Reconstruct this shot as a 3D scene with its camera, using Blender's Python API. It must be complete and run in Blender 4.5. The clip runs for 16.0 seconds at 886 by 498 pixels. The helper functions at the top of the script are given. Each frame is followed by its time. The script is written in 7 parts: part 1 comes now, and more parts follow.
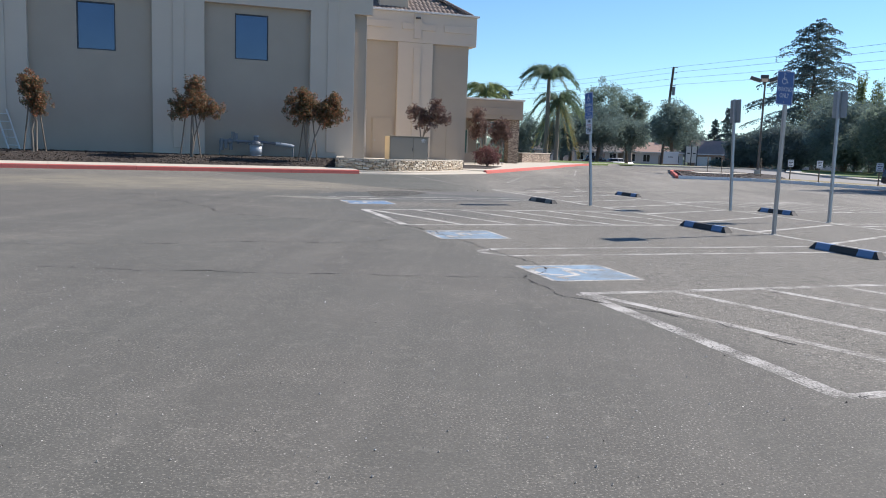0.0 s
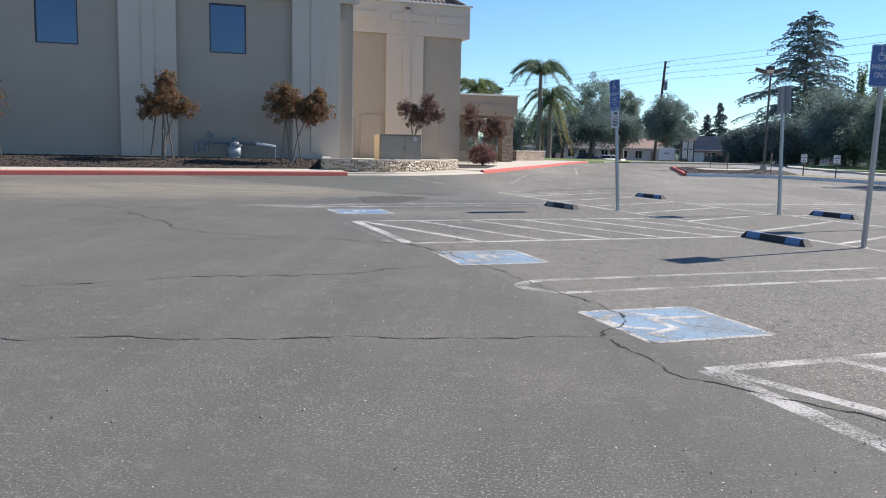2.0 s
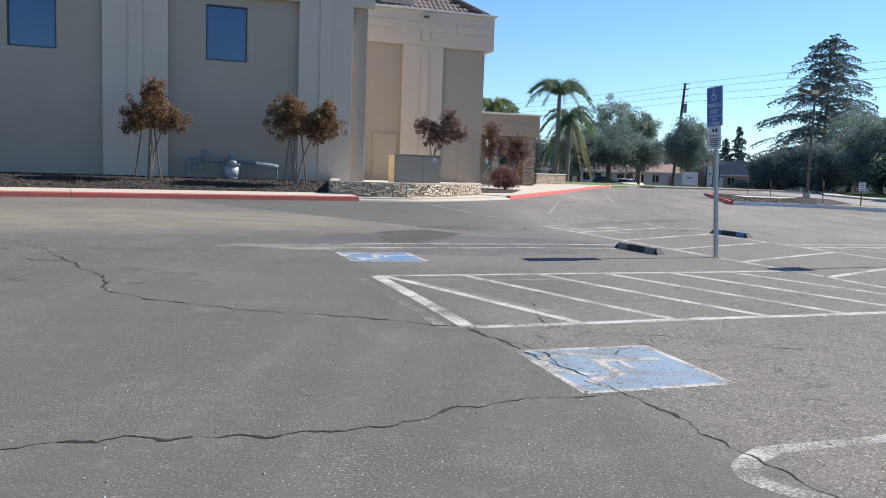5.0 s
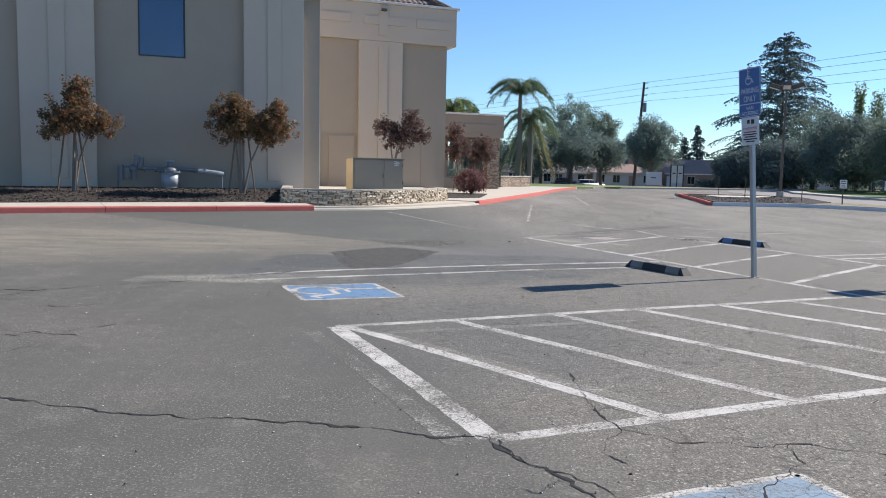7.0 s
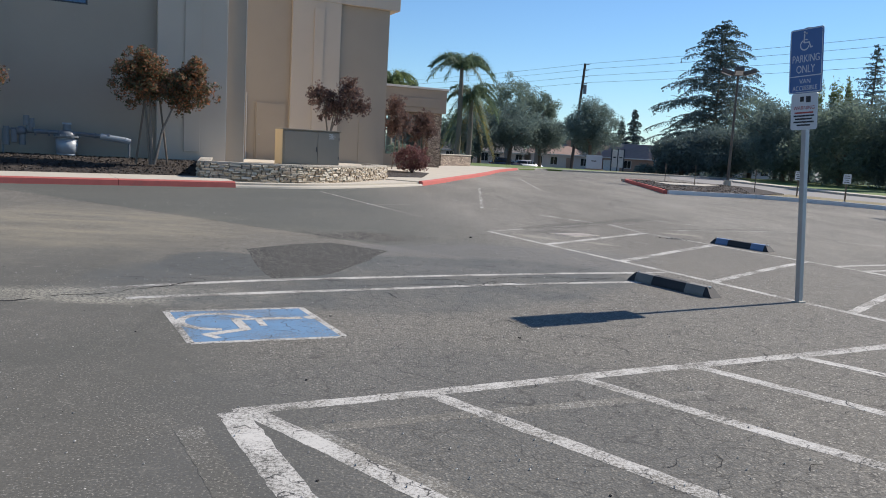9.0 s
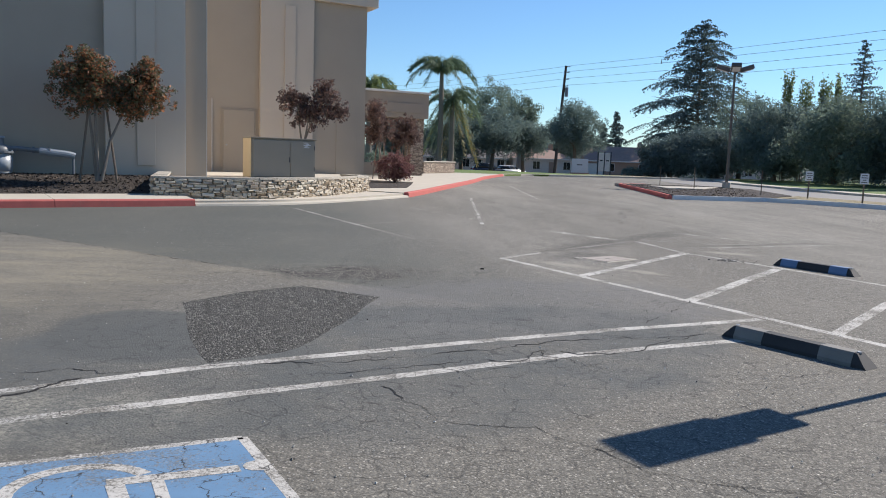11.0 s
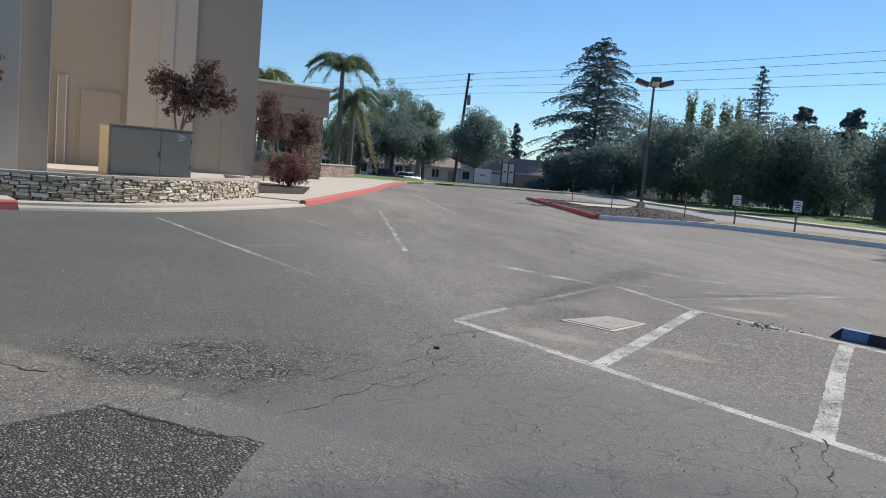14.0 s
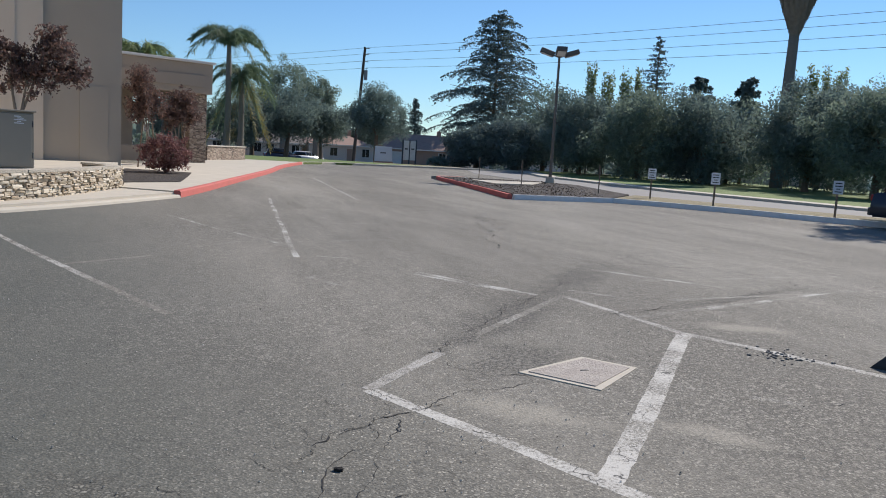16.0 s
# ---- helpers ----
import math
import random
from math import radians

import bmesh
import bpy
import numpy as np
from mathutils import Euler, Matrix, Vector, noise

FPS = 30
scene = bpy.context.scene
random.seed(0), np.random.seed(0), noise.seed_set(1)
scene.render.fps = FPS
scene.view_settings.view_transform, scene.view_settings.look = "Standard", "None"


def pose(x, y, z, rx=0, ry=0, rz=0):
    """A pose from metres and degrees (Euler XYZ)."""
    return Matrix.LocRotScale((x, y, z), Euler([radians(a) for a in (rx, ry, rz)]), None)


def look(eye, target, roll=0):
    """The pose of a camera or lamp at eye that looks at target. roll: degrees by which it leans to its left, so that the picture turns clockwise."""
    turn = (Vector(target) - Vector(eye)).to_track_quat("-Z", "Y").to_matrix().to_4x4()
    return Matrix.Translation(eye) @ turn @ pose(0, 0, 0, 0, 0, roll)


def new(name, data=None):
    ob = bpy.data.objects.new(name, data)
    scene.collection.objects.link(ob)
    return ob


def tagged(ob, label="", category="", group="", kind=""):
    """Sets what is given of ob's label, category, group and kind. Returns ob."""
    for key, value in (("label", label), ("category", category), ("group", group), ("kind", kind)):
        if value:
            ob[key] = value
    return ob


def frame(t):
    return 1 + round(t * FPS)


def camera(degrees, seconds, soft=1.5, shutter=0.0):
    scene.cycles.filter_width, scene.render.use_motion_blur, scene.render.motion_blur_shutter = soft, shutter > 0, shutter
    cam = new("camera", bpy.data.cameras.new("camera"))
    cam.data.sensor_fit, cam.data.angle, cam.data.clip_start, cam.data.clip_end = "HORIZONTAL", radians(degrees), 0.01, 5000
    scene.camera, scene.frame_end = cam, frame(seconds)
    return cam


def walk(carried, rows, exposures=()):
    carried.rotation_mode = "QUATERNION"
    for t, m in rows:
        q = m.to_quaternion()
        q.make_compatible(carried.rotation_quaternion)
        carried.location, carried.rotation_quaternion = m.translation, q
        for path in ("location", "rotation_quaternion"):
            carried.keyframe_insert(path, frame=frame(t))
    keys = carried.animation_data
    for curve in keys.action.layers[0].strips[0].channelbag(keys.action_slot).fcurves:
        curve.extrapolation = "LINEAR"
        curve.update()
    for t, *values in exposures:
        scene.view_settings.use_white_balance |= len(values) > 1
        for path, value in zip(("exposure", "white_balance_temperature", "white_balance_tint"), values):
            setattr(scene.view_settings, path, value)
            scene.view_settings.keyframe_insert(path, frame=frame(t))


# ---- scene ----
cam = camera(58.4, 16.0, soft=1.0)
PATH = [
    (0, (1.358, 1.41, 1.363), (1.189, 3.386, 1.103), 2.1),
    (0.5, (1.21, 2.129, 1.346), (1.04, 4.105, 1.087), 1.4),
    (1, (1.05, 2.825, 1.335), (0.883, 4.801, 1.072), 1.0),
    (1.5, (0.899, 3.504, 1.329), (0.741, 5.48, 1.064), 1.0),
    (2, (0.754, 4.152, 1.333), (0.616, 6.13, 1.071), 1.4),
    (2.5, (0.611, 4.818, 1.34), (0.477, 6.797, 1.081), 1.4),
    (3, (0.434, 5.465, 1.341), (0.298, 7.446, 1.099), 1.9),
    (3.5, (0.283, 6.111, 1.354), (0.144, 8.093, 1.12), 2.4),
    (4, (0.136, 6.772, 1.358), (-0.014, 8.753, 1.133), 2.4),
    (4.2, (0.079, 7.035, 1.356), (-0.075, 9.017, 1.135), 2.4),
    (6.3, (-0.489, 9.871, 1.347), (-0.614, 11.857, 1.148), 1.1),
    (6.5, (-0.513, 10.119, 1.354), (-0.62, 12.107, 1.157), 1.1),
    (7, (-0.604, 10.767, 1.361), (-0.656, 12.756, 1.161), 1.2),
    (7.5, (-0.674, 11.482, 1.366), (-0.69, 13.472, 1.164), 1.1),
    (8, (-0.733, 12.159, 1.361), (-0.669, 14.145, 1.131), 1.2),
    (8.5, (-0.829, 12.831, 1.378), (-0.736, 14.814, 1.138), 1.8),
    (9, (-0.914, 13.544, 1.373), (-0.792, 15.524, 1.121), 3.3),
    (9.2, (-0.941, 13.802, 1.383), (-0.817, 15.782, 1.129), 3.8),
    (11.3, (-1.085, 16.662, 1.374), (-0.908, 18.641, 1.144), 1.8),
    (11.5, (-1.114, 16.889, 1.379), (-0.922, 18.867, 1.152), 2.0),
    (12, (-1.132, 17.523, 1.374), (-0.911, 19.499, 1.157), 1.3),
    (12.5, (-1.117, 18.196, 1.38), (-0.836, 20.165, 1.175), 1.0),
    (13, (-1.136, 18.806, 1.365), (-0.825, 20.772, 1.164), 1.6),
    (13.5, (-1.096, 19.5, 1.367), (-0.704, 21.451, 1.17), 3.7),
    (14, (-1.045, 20.167, 1.362), (-0.606, 22.108, 1.158), 4.9),
    (14.5, (-0.959, 20.831, 1.351), (-0.426, 22.742, 1.096), 5.9),
    (15, (-0.857, 21.394, 1.385), (-0.279, 23.291, 1.124), 7.0),
    (15.5, (-0.664, 21.993, 1.422), (-0.035, 23.874, 1.171), 4.2),
    (16, (-0.492, 22.625, 1.42), (0.184, 24.492, 1.176), 3.5),
]
walk(cam, [(t, look(eye, target, roll)) for t, eye, target, roll in PATH],
     [(0, 0.66, 6150, 14), (4.2, 0.68, 6150, 14), (6.5, 0.60, 6150, 14), (7.2, 0.50, 6150, 14), (8.0, 0.30, 6200, 13), (9.0, 0.30, 6200, 13),
      (12.0, 0.40, 6150, 13), (13.0, 0.28, 6150, 13), (16.0, 0.20, 6150, 13)])

# ---------------- world, sun, sky ----------------
SUN_AZ, SUN_EL = radians(29.3), radians(39.2)
world = bpy.data.worlds.new("world")
scene.world = world
world.use_nodes = True
wn = world.node_tree.nodes
sky = wn.new("ShaderNodeTexSky")
sky.sky_type = "NISHITA"
sky.sun_disc = False
sky.sun_elevation = SUN_EL
sky.sun_rotation = math.pi / 2 - SUN_AZ
sky.air_density, sky.dust_density, sky.ozone_density = 1.0, 0.0, 3.0
wn["Background"].inputs["Strength"].default_value = 0.092
hue = wn.new("ShaderNodeMix")
hue.data_type, hue.blend_type = "RGBA", "MULTIPLY"
hue.inputs[0].default_value, hue.inputs[7].default_value = 1.0, (0.74, 0.93, 1.06, 1)
world.node_tree.links.new(sky.outputs["Color"], hue.inputs[6])
world.node_tree.links.new(hue.outputs[2], wn["Background"].inputs["Color"])
sun = new("sun", bpy.data.lights.new("sun", "SUN"))
sun.data.energy, sun.data.angle, sun.data.color = 5.0, radians(0.55), (1.0, 0.91, 0.78)
sun.matrix_world = look((0, 0, 60), (-60 * math.cos(SUN_AZ) / math.tan(SUN_EL), -60 * math.sin(SUN_AZ) / math.tan(SUN_EL), 0))

# ---------------- helpers ----------------
R = random.Random(7)


def part(name, bm, material, parent=None, label="", smooth=False):
    me = bpy.data.meshes.new(name)
    if smooth:
        for f in bm.faces:
            f.smooth = True
    bm.to_mesh(me)
    bm.free()
    me.materials.append(material)
    ob = new(name, me)
    ob.parent = parent
    if label:
        tagged(ob, label)
    return ob


def thing(name, label, category, m=None, group="", kind=""):
    ob = new(name)
    ob.empty_display_size = 0.2
    if m is not None:
        ob.matrix_basis = m
    return tagged(ob, label, category, group, kind)


def box(x0, x1, y0, y1, z0, z1, bevel=0.0, bm=None):
    bm = bm or bmesh.new()
    r = bmesh.ops.create_cube(bm, size=1)
    bmesh.ops.transform(bm, verts=r["verts"], matrix=Matrix.Translation(((x0 + x1) / 2, (y0 + y1) / 2, (z0 + z1) / 2))
                        @ Matrix.Diagonal((x1 - x0, y1 - y0, z1 - z0, 1)))
    if bevel:
        es = list({e for v in r["verts"] for e in v.link_edges})
        bmesh.ops.bevel(bm, geom=es, offset=bevel, segments=2, affect="EDGES", profile=0.5)
    return bm


def tube(p0, p1, r0, r1=None, n=10, bm=None):
    bm = bm or bmesh.new()
    r1 = r0 if r1 is None else r1
    p0, p1 = Vector(p0), Vector(p1)
    d = p1 - p0
    q = d.to_track_quat("Z", "Y").to_matrix().to_4x4()
    r = bmesh.ops.create_cone(bm, cap_ends=True, segments=n, radius1=r0, radius2=r1, depth=d.length)
    bmesh.ops.transform(bm, verts=r["verts"], matrix=Matrix.Translation((p0 + p1) / 2) @ q)
    return bm


def ball(c, r, sx=1, sy=1, sz=1, n=10, bm=None):
    bm = bm or bmesh.new()
    v = bmesh.ops.create_uvsphere(bm, u_segments=n, v_segments=max(6, n // 2 + 1), radius=r)["verts"]
    bmesh.ops.transform(bm, verts=v, matrix=Matrix.Translation(c) @ Matrix.Diagonal((sx, sy, sz, 1)))
    return bm


def path_tube(points, radii, n=8, bm=None):
    bm = bm or bmesh.new()
    for i in range(len(points) - 1):
        tube(points[i], points[i + 1], radii[i], radii[i + 1], n, bm)
    return bm


def prism(poly, z0, z1, bm=None):
    """A flat outline raised from z0 to z1."""
    bm = bm or bmesh.new()
    lo = [bm.verts.new((x, y, z0)) for x, y in poly]
    hi = [bm.verts.new((x, y, z1)) for x, y in poly]
    n = len(poly)
    bm.faces.new(hi)
    bm.faces.new(lo[::-1])
    for i in range(n):
        bm.faces.new((lo[i], lo[(i + 1) % n], hi[(i + 1) % n], hi[i]))
    bmesh.ops.recalc_face_normals(bm, faces=bm.faces)
    return bm


def raw(name, verts, faces, material, parent=None, label="", smooth=False):
    me = bpy.data.meshes.new(name)
    me.from_pydata([tuple(v) for v in verts], [], [tuple(f) for f in faces])
    me.materials.append(material)
    if smooth:
        me.polygons.foreach_set("use_smooth", [True] * len(me.polygons))
    me.update()
    ob = new(name, me)
    ob.parent = parent
    if label:
        tagged(ob, label)
    return ob


def quads_mesh(name, v, material, parent=None, label=""):
    """v: an array of n x 4 x 3 corners, one leaf or blade each."""
    n = len(v)
    me = bpy.data.meshes.new(name)
    me.vertices.add(n * 4)
    me.vertices.foreach_set("co", np.asarray(v, dtype=np.float32).ravel())
    me.loops.add(n * 4)
    me.loops.foreach_set("vertex_index", np.arange(n * 4, dtype=np.int32))
    me.polygons.add(n)
    me.polygons.foreach_set("loop_start", np.arange(0, n * 4, 4, dtype=np.int32))
    me.update(calc_edges=True)
    me.materials.append(material)
    ob = new(name, me)
    ob.parent = parent
    if label:
        tagged(ob, label)
    return ob


def leaf_quads(centres, sizes, rng, flat=0.0, droop=0.0):
    """Leaves of the given sizes at the centres, turned at random; flat lays them level, droop hangs them."""
    n = len(centres)
    a = rng.normal(size=(n, 3))
    a[:, 2] = a[:, 2] * (1 - flat) - droop
    a /= np.linalg.norm(a, axis=1)[:, None] + 1e-9
    b = rng.normal(size=(n, 3))
    b[:, 2] *= (1 - flat)
    b -= (b * a).sum(1)[:, None] * a
    b /= np.linalg.norm(b, axis=1)[:, None] + 1e-9
    s = np.asarray(sizes)[:, None]
    c = np.asarray(centres)
    return np.stack([c - a * s, c - b * s * 0.45, c + a * s, c + b * s * 0.45], 1)


def wobble(points, step, amount, rng):
    """A line through the points, cut into short steps that stray sideways."""
    out = []
    for (x0, y0), (x1, y1) in zip(points[:-1], points[1:]):
        d = math.hypot(x1 - x0, y1 - y0)
        n = max(2, int(d / step))
        nx, ny = -(y1 - y0) / d, (x1 - x0) / d
        for i in range(n):
            w = rng.uniform(-amount, amount) if i else 0
            f = i / n
            out.append((x0 + (x1 - x0) * f + nx * w, y0 + (y1 - y0) * f + ny * w))
    out.append(points[-1])
    return out


def ribbon(points, widths, z):
    """A flat band of changing width along the points."""
    v, f = [], []
    for i, (x, y) in enumerate(points):
        a = points[max(0, i - 1)]
        b = points[min(len(points) - 1, i + 1)]
        d = math.hypot(b[0] - a[0], b[1] - a[1]) or 1
        nx, ny = -(b[1] - a[1]) / d, (b[0] - a[0]) / d
        w = widths[i] / 2
        v += [(x + nx * w, y + ny * w, z), (x - nx * w, y - ny * w, z)]
        if i:
            f.append((2 * i - 2, 2 * i - 1, 2 * i + 1, 2 * i))
    return v, f


# ---------------- materials ----------------
class Nodes:
    """A short hand for building one node material."""

    def __init__(self, name, rough=0.8, metal=0.0):
        self.m = bpy.data.materials.new(name)
        self.m.use_nodes = True
        self.t = self.m.node_tree
        self.p = self.t.nodes["Principled BSDF"]
        self.p.inputs["Roughness"].default_value = rough
        self.p.inputs["Metallic"].default_value = metal
        self.co = self.t.nodes.new("ShaderNodeTexCoord").outputs["Object"]

    def link(self, a, b):
        self.t.links.new(a, b)

    def stretch(self, s, rot=0.0):
        n = self.t.nodes.new("ShaderNodeMapping")
        n.inputs["Scale"].default_value = s
        n.inputs["Rotation"].default_value = (0, 0, rot)
        self.link(self.co, n.inputs["Vector"])
        return n.outputs["Vector"]

    def noise(self, scale, detail=4, rough=0.55, vec=None):
        n = self.t.nodes.new("ShaderNodeTexNoise")
        n.inputs["Scale"].default_value, n.inputs["Detail"].default_value, n.inputs["Roughness"].default_value = scale, detail, rough
        self.link(vec or self.co, n.inputs["Vector"])
        return n.outputs["Fac"]

    def voronoi(self, scale, feature="F1", out="Distance", vec=None, rand=1.0):
        n = self.t.nodes.new("ShaderNodeTexVoronoi")
        n.feature = feature
        n.inputs["Scale"].default_value = scale
        n.inputs["Randomness"].default_value = rand
        self.link(vec or self.co, n.inputs["Vector"])
        return n.outputs[out]

    def ramp(self, fac, stops):
        n = self.t.nodes.new("ShaderNodeValToRGB")
        el = n.color_ramp.elements
        while len(el) < len(stops):
            el.new(0.5)
        for e, (pos, col) in zip(el, stops):
            e.position = pos
            e.color = (*col, 1) if isinstance(col, tuple) else (col, col, col, 1)
        self.link(fac, n.inputs["Fac"])
        return n.outputs["Color"]

    def mix(self, fac, a, b, kind="MIX"):
        n = self.t.nodes.new("ShaderNodeMix")
        n.data_type, n.blend_type = "RGBA", kind
        for sock, val in ((n.inputs[0], fac), (n.inputs[6], a), (n.inputs[7], b)):
            if isinstance(val, (int, float)):
                if sock.type == "RGBA":
                    sock.default_value = (val, val, val, 1)
                else:
                    sock.default_value = val
            elif isinstance(val, tuple):
                sock.default_value = (*val, 1)
            else:
                self.link(val, sock)
        return n.outputs[2]

    def math(self, op, a, b):
        n = self.t.nodes.new("ShaderNodeMath")
        n.operation = op
        n.use_clamp = op in ("ADD", "SUBTRACT", "MULTIPLY")
        for i, val in enumerate((a, b)):
            if isinstance(val, (int, float)):
                n.inputs[i].default_value = val
            else:
                self.link(val, n.inputs[i])
        return n.outputs[0]

    def random(self):
        return self.t.nodes.new("ShaderNodeObjectInfo").outputs["Random"]

    def island(self):
        return self.t.nodes.new("ShaderNodeNewGeometry").outputs["Random Per Island"]

    def colour(self, c):
        if isinstance(c, tuple):
            self.p.inputs["Base Color"].default_value = (*c, 1)
        else:
            self.link(c, self.p.inputs["Base Color"])
        return self

    def bump(self, height, strength=0.4, dist=0.01):
        n = self.t.nodes.new("ShaderNodeBump")
        n.inputs["Strength"].default_value, n.inputs["Distance"].default_value = strength, dist
        self.link(height, n.inputs["Height"])
        self.link(n.outputs["Normal"], self.p.inputs["Normal"])
        return self


def tint(c, k):
    return tuple(min(1.0, v * k) for v in c)


def simple(name, c, rough=0.7, metal=0.0, var=0.25, scale=6.0, bump=0.15, fine=60.0, dist=0.004):
    """A plain surface with stains at one scale and grain at another."""
    n = Nodes(name, rough, metal)
    a = n.noise(scale, 5)
    b = n.noise(fine, 3)
    col = n.mix(a, tint(c, 1 - var), tint(c, 1 + var))
    col = n.mix(n.math("MULTIPLY", b, 0.35), col, tint(c, 0.75))
    n.colour(col)
    if bump:
        n.bump(b, bump, dist)
    return n.m


def asphalt_colours(n):
    """Aged asphalt: binder, pale worn stones, stains and tyre wear; sealed and darker in the drive lane."""
    lane = lane_mask(n)
    big = n.noise(0.12, 4, 0.6)
    mid = n.noise(0.9, 5, 0.65)
    track = n.noise(1.0, 3, 0.5, n.stretch((1.6, 0.12, 1), radians(-8)))
    col = n.mix(n.ramp(big, [(0.35, 0.0), (0.65, 1.0)]), (0.142, 0.138, 0.120), (0.205, 0.192, 0.162))
    col = n.mix(n.ramp(mid, [(0.4, 0.0), (0.7, 0.5)]), col, (0.114, 0.113, 0.099))
    col = n.mix(n.ramp(track, [(0.46, 0.0), (0.68, 0.45)]), col, (0.225, 0.214, 0.190))
    grit = n.noise(26, 5, 0.75)
    col = n.mix(n.ramp(grit, [(0.42, 0.5), (0.55, 0.0)]), col, (0.075, 0.075, 0.072))
    cell = n.voronoi(95, "F1", "Color")
    col = n.mix(n.math("ADD", n.math("MULTIPLY", ravel_mask(n), 0.25), 0.42), col, n.ramp(cell, [(0.1, (0.036, 0.034, 0.029)), (0.5, (0.122, 0.115, 0.098)), (0.78, (0.23, 0.216, 0.18)), (0.93, (0.68, 0.64, 0.55))]))
    # worn-out pits of the stalls
    pit = n.math("MULTIPLY", n.ramp(n.noise(38, 4, 0.8, n.stretch((0.55, 1.3, 1), radians(24))), [(0.56, 0.0), (0.63, 1.0)]), n.ramp(n.noise(0.7, 4, 0.6), [(0.40, 0.0), (0.62, 0.85)]))
    col = n.mix(pit, col, (0.042, 0.041, 0.040))
    seal = n.mix(n.ramp(n.noise(0.5, 5, 0.7), [(0.3, 0.0), (0.7, 1.0)]), (0.080, 0.082, 0.073), (0.126, 0.122, 0.108))
    seal = n.mix(n.ramp(n.noise(0.16, 3, 0.6), [(0.42, 0.0), (0.62, 0.55)]), seal, (0.118, 0.107, 0.094))
    seal = n.mix(n.ramp(n.noise(55, 4, 0.75), [(0.35, 0.5), (0.65, 0.0)]), seal, (0.042, 0.046, 0.041))
    seal = n.mix(n.ramp(n.noise(1.0, 3, 0.5, n.stretch((2.6, 0.10, 1), radians(-12))), [(0.48, 0.0), (0.70, 0.24)]), seal, (0.155, 0.150, 0.132))
    seal = n.mix(n.ramp(n.noise(1.0, 3, 0.5, n.stretch((1.7, 0.07, 1), radians(16))), [(0.50, 0.0), (0.70, 0.32)]), seal, (0.060, 0.062, 0.055))
    worn = n.ramp(n.noise(0.33, 5, 0.7), [(0.54, 1.0), (0.68, 0.40)])
    col = n.mix(n.math("MULTIPLY", n.math("MULTIPLY", lane, worn), 0.9), col, seal)
    for sc, lo, hi, w, pick in ((15, 0.05, 0.09, (0.70, 0.68, 0.62), 0.58), (34, 0.10, 0.18, (0.56, 0.54, 0.50), 0.68), (9, 0.03, 0.05, (0.78, 0.76, 0.70), 0.45)):
        speck = n.voronoi(sc, "F1", "Distance")
        few = n.voronoi(sc, "F1", "Color")
        dots = n.math("MULTIPLY", n.ramp(speck, [(lo, 1.0), (hi, 0.0)]), n.ramp(few, [(pick, 0.0), (pick + 0.06, 0.9)]))
        if sc != 9:
            dots = n.math("MULTIPLY", dots, n.math("SUBTRACT", 1.0, n.math("MULTIPLY", lane, n.ramp(n.noise(0.6, 4, 0.6), [(0.50, 0.85), (0.66, 0.0)]))))
        col = n.mix(dots, col, w)
    rav = n.math("MULTIPLY", n.ramp(n.noise(0.22, 4, 0.6), [(0.42, 0.0), (0.58, 1.0)]), ravel_mask(n))
    cell2 = n.voronoi(52, "F1", "Color")
    gap = n.voronoi(52, "DISTANCE_TO_EDGE", "Distance")
    stones = n.mix(n.ramp(gap, [(0.02, 0.9), (0.14, 0.0)]), n.ramp(cell2, [(0.1, (0.070, 0.066, 0.056)), (0.55, (0.172, 0.162, 0.138)), (0.95, (0.46, 0.435, 0.38))]), (0.035, 0.034, 0.032))
    col = n.mix(n.math("MULTIPLY", rav, 0.8), col, stones)
    streak = n.noise(0.25, 6, 0.75, n.stretch((1.0, 0.22, 1), radians(70)))
    dust = n.math("MULTIPLY", n.ramp(streak, [(0.44, 0.0), (0.66, 0.6)]), n.math("MULTIPLY", ravel_mask(n), n.ramp(n.noise(7, 5, 0.75), [(0.35, 0.45), (0.6, 1.0)])))
    dust = n.math("MULTIPLY", dust, n.math("SUBTRACT", 1.0, n.math("MULTIPLY", west_mask(n), 0.75)))
    col = n.mix(dust, col, (0.36, 0.345, 0.305))
    # tan, rubbed-out paving along the planter side
    tan = n.math("MULTIPLY", ellipse_mask(n, -8.6, 24.0, 8.5, 4.0, 20, 0.36, 0.60, 0.5, 0.5), n.ramp(n.noise(1.2, 6, 0.75, n.stretch((0.5, 1.6, 1), radians(28))), [(0.36, 0.15), (0.62, 0.9)]))
    col = n.mix(n.math("MULTIPLY", tan, n.ramp(n.noise(34, 4, 0.8), [(0.36, 0.25), (0.60, 1.0)])), col, (0.30, 0.27, 0.195))
    # scuffs and stains of a hand's width
    scuff = n.noise(6.5, 6, 0.8)
    col = n.mix(n.ramp(scuff, [(0.54, 0.0), (0.72, 0.34)]), col, (0.27, 0.258, 0.222))
    col = n.mix(n.ramp(scuff, [(0.28, 0.42), (0.45, 0.0)]), col, (0.068, 0.066, 0.060))
    # exposed stones and pits, thick in some places and thin in others
    fleck = n.noise(75, 2, 0.6)
    thick = n.ramp(n.noise(0.8, 5, 0.7), [(0.36, 0.25), (0.62, 1.0)])
    col = n.mix(n.math("MULTIPLY", n.ramp(fleck, [(0.585, 0.0), (0.66, 0.6)]), thick), col, (0.42, 0.40, 0.345))
    col = n.mix(n.math("MULTIPLY", n.ramp(fleck, [(0.33, 0.65), (0.41, 0.0)]), thick), col, (0.035, 0.034, 0.031))
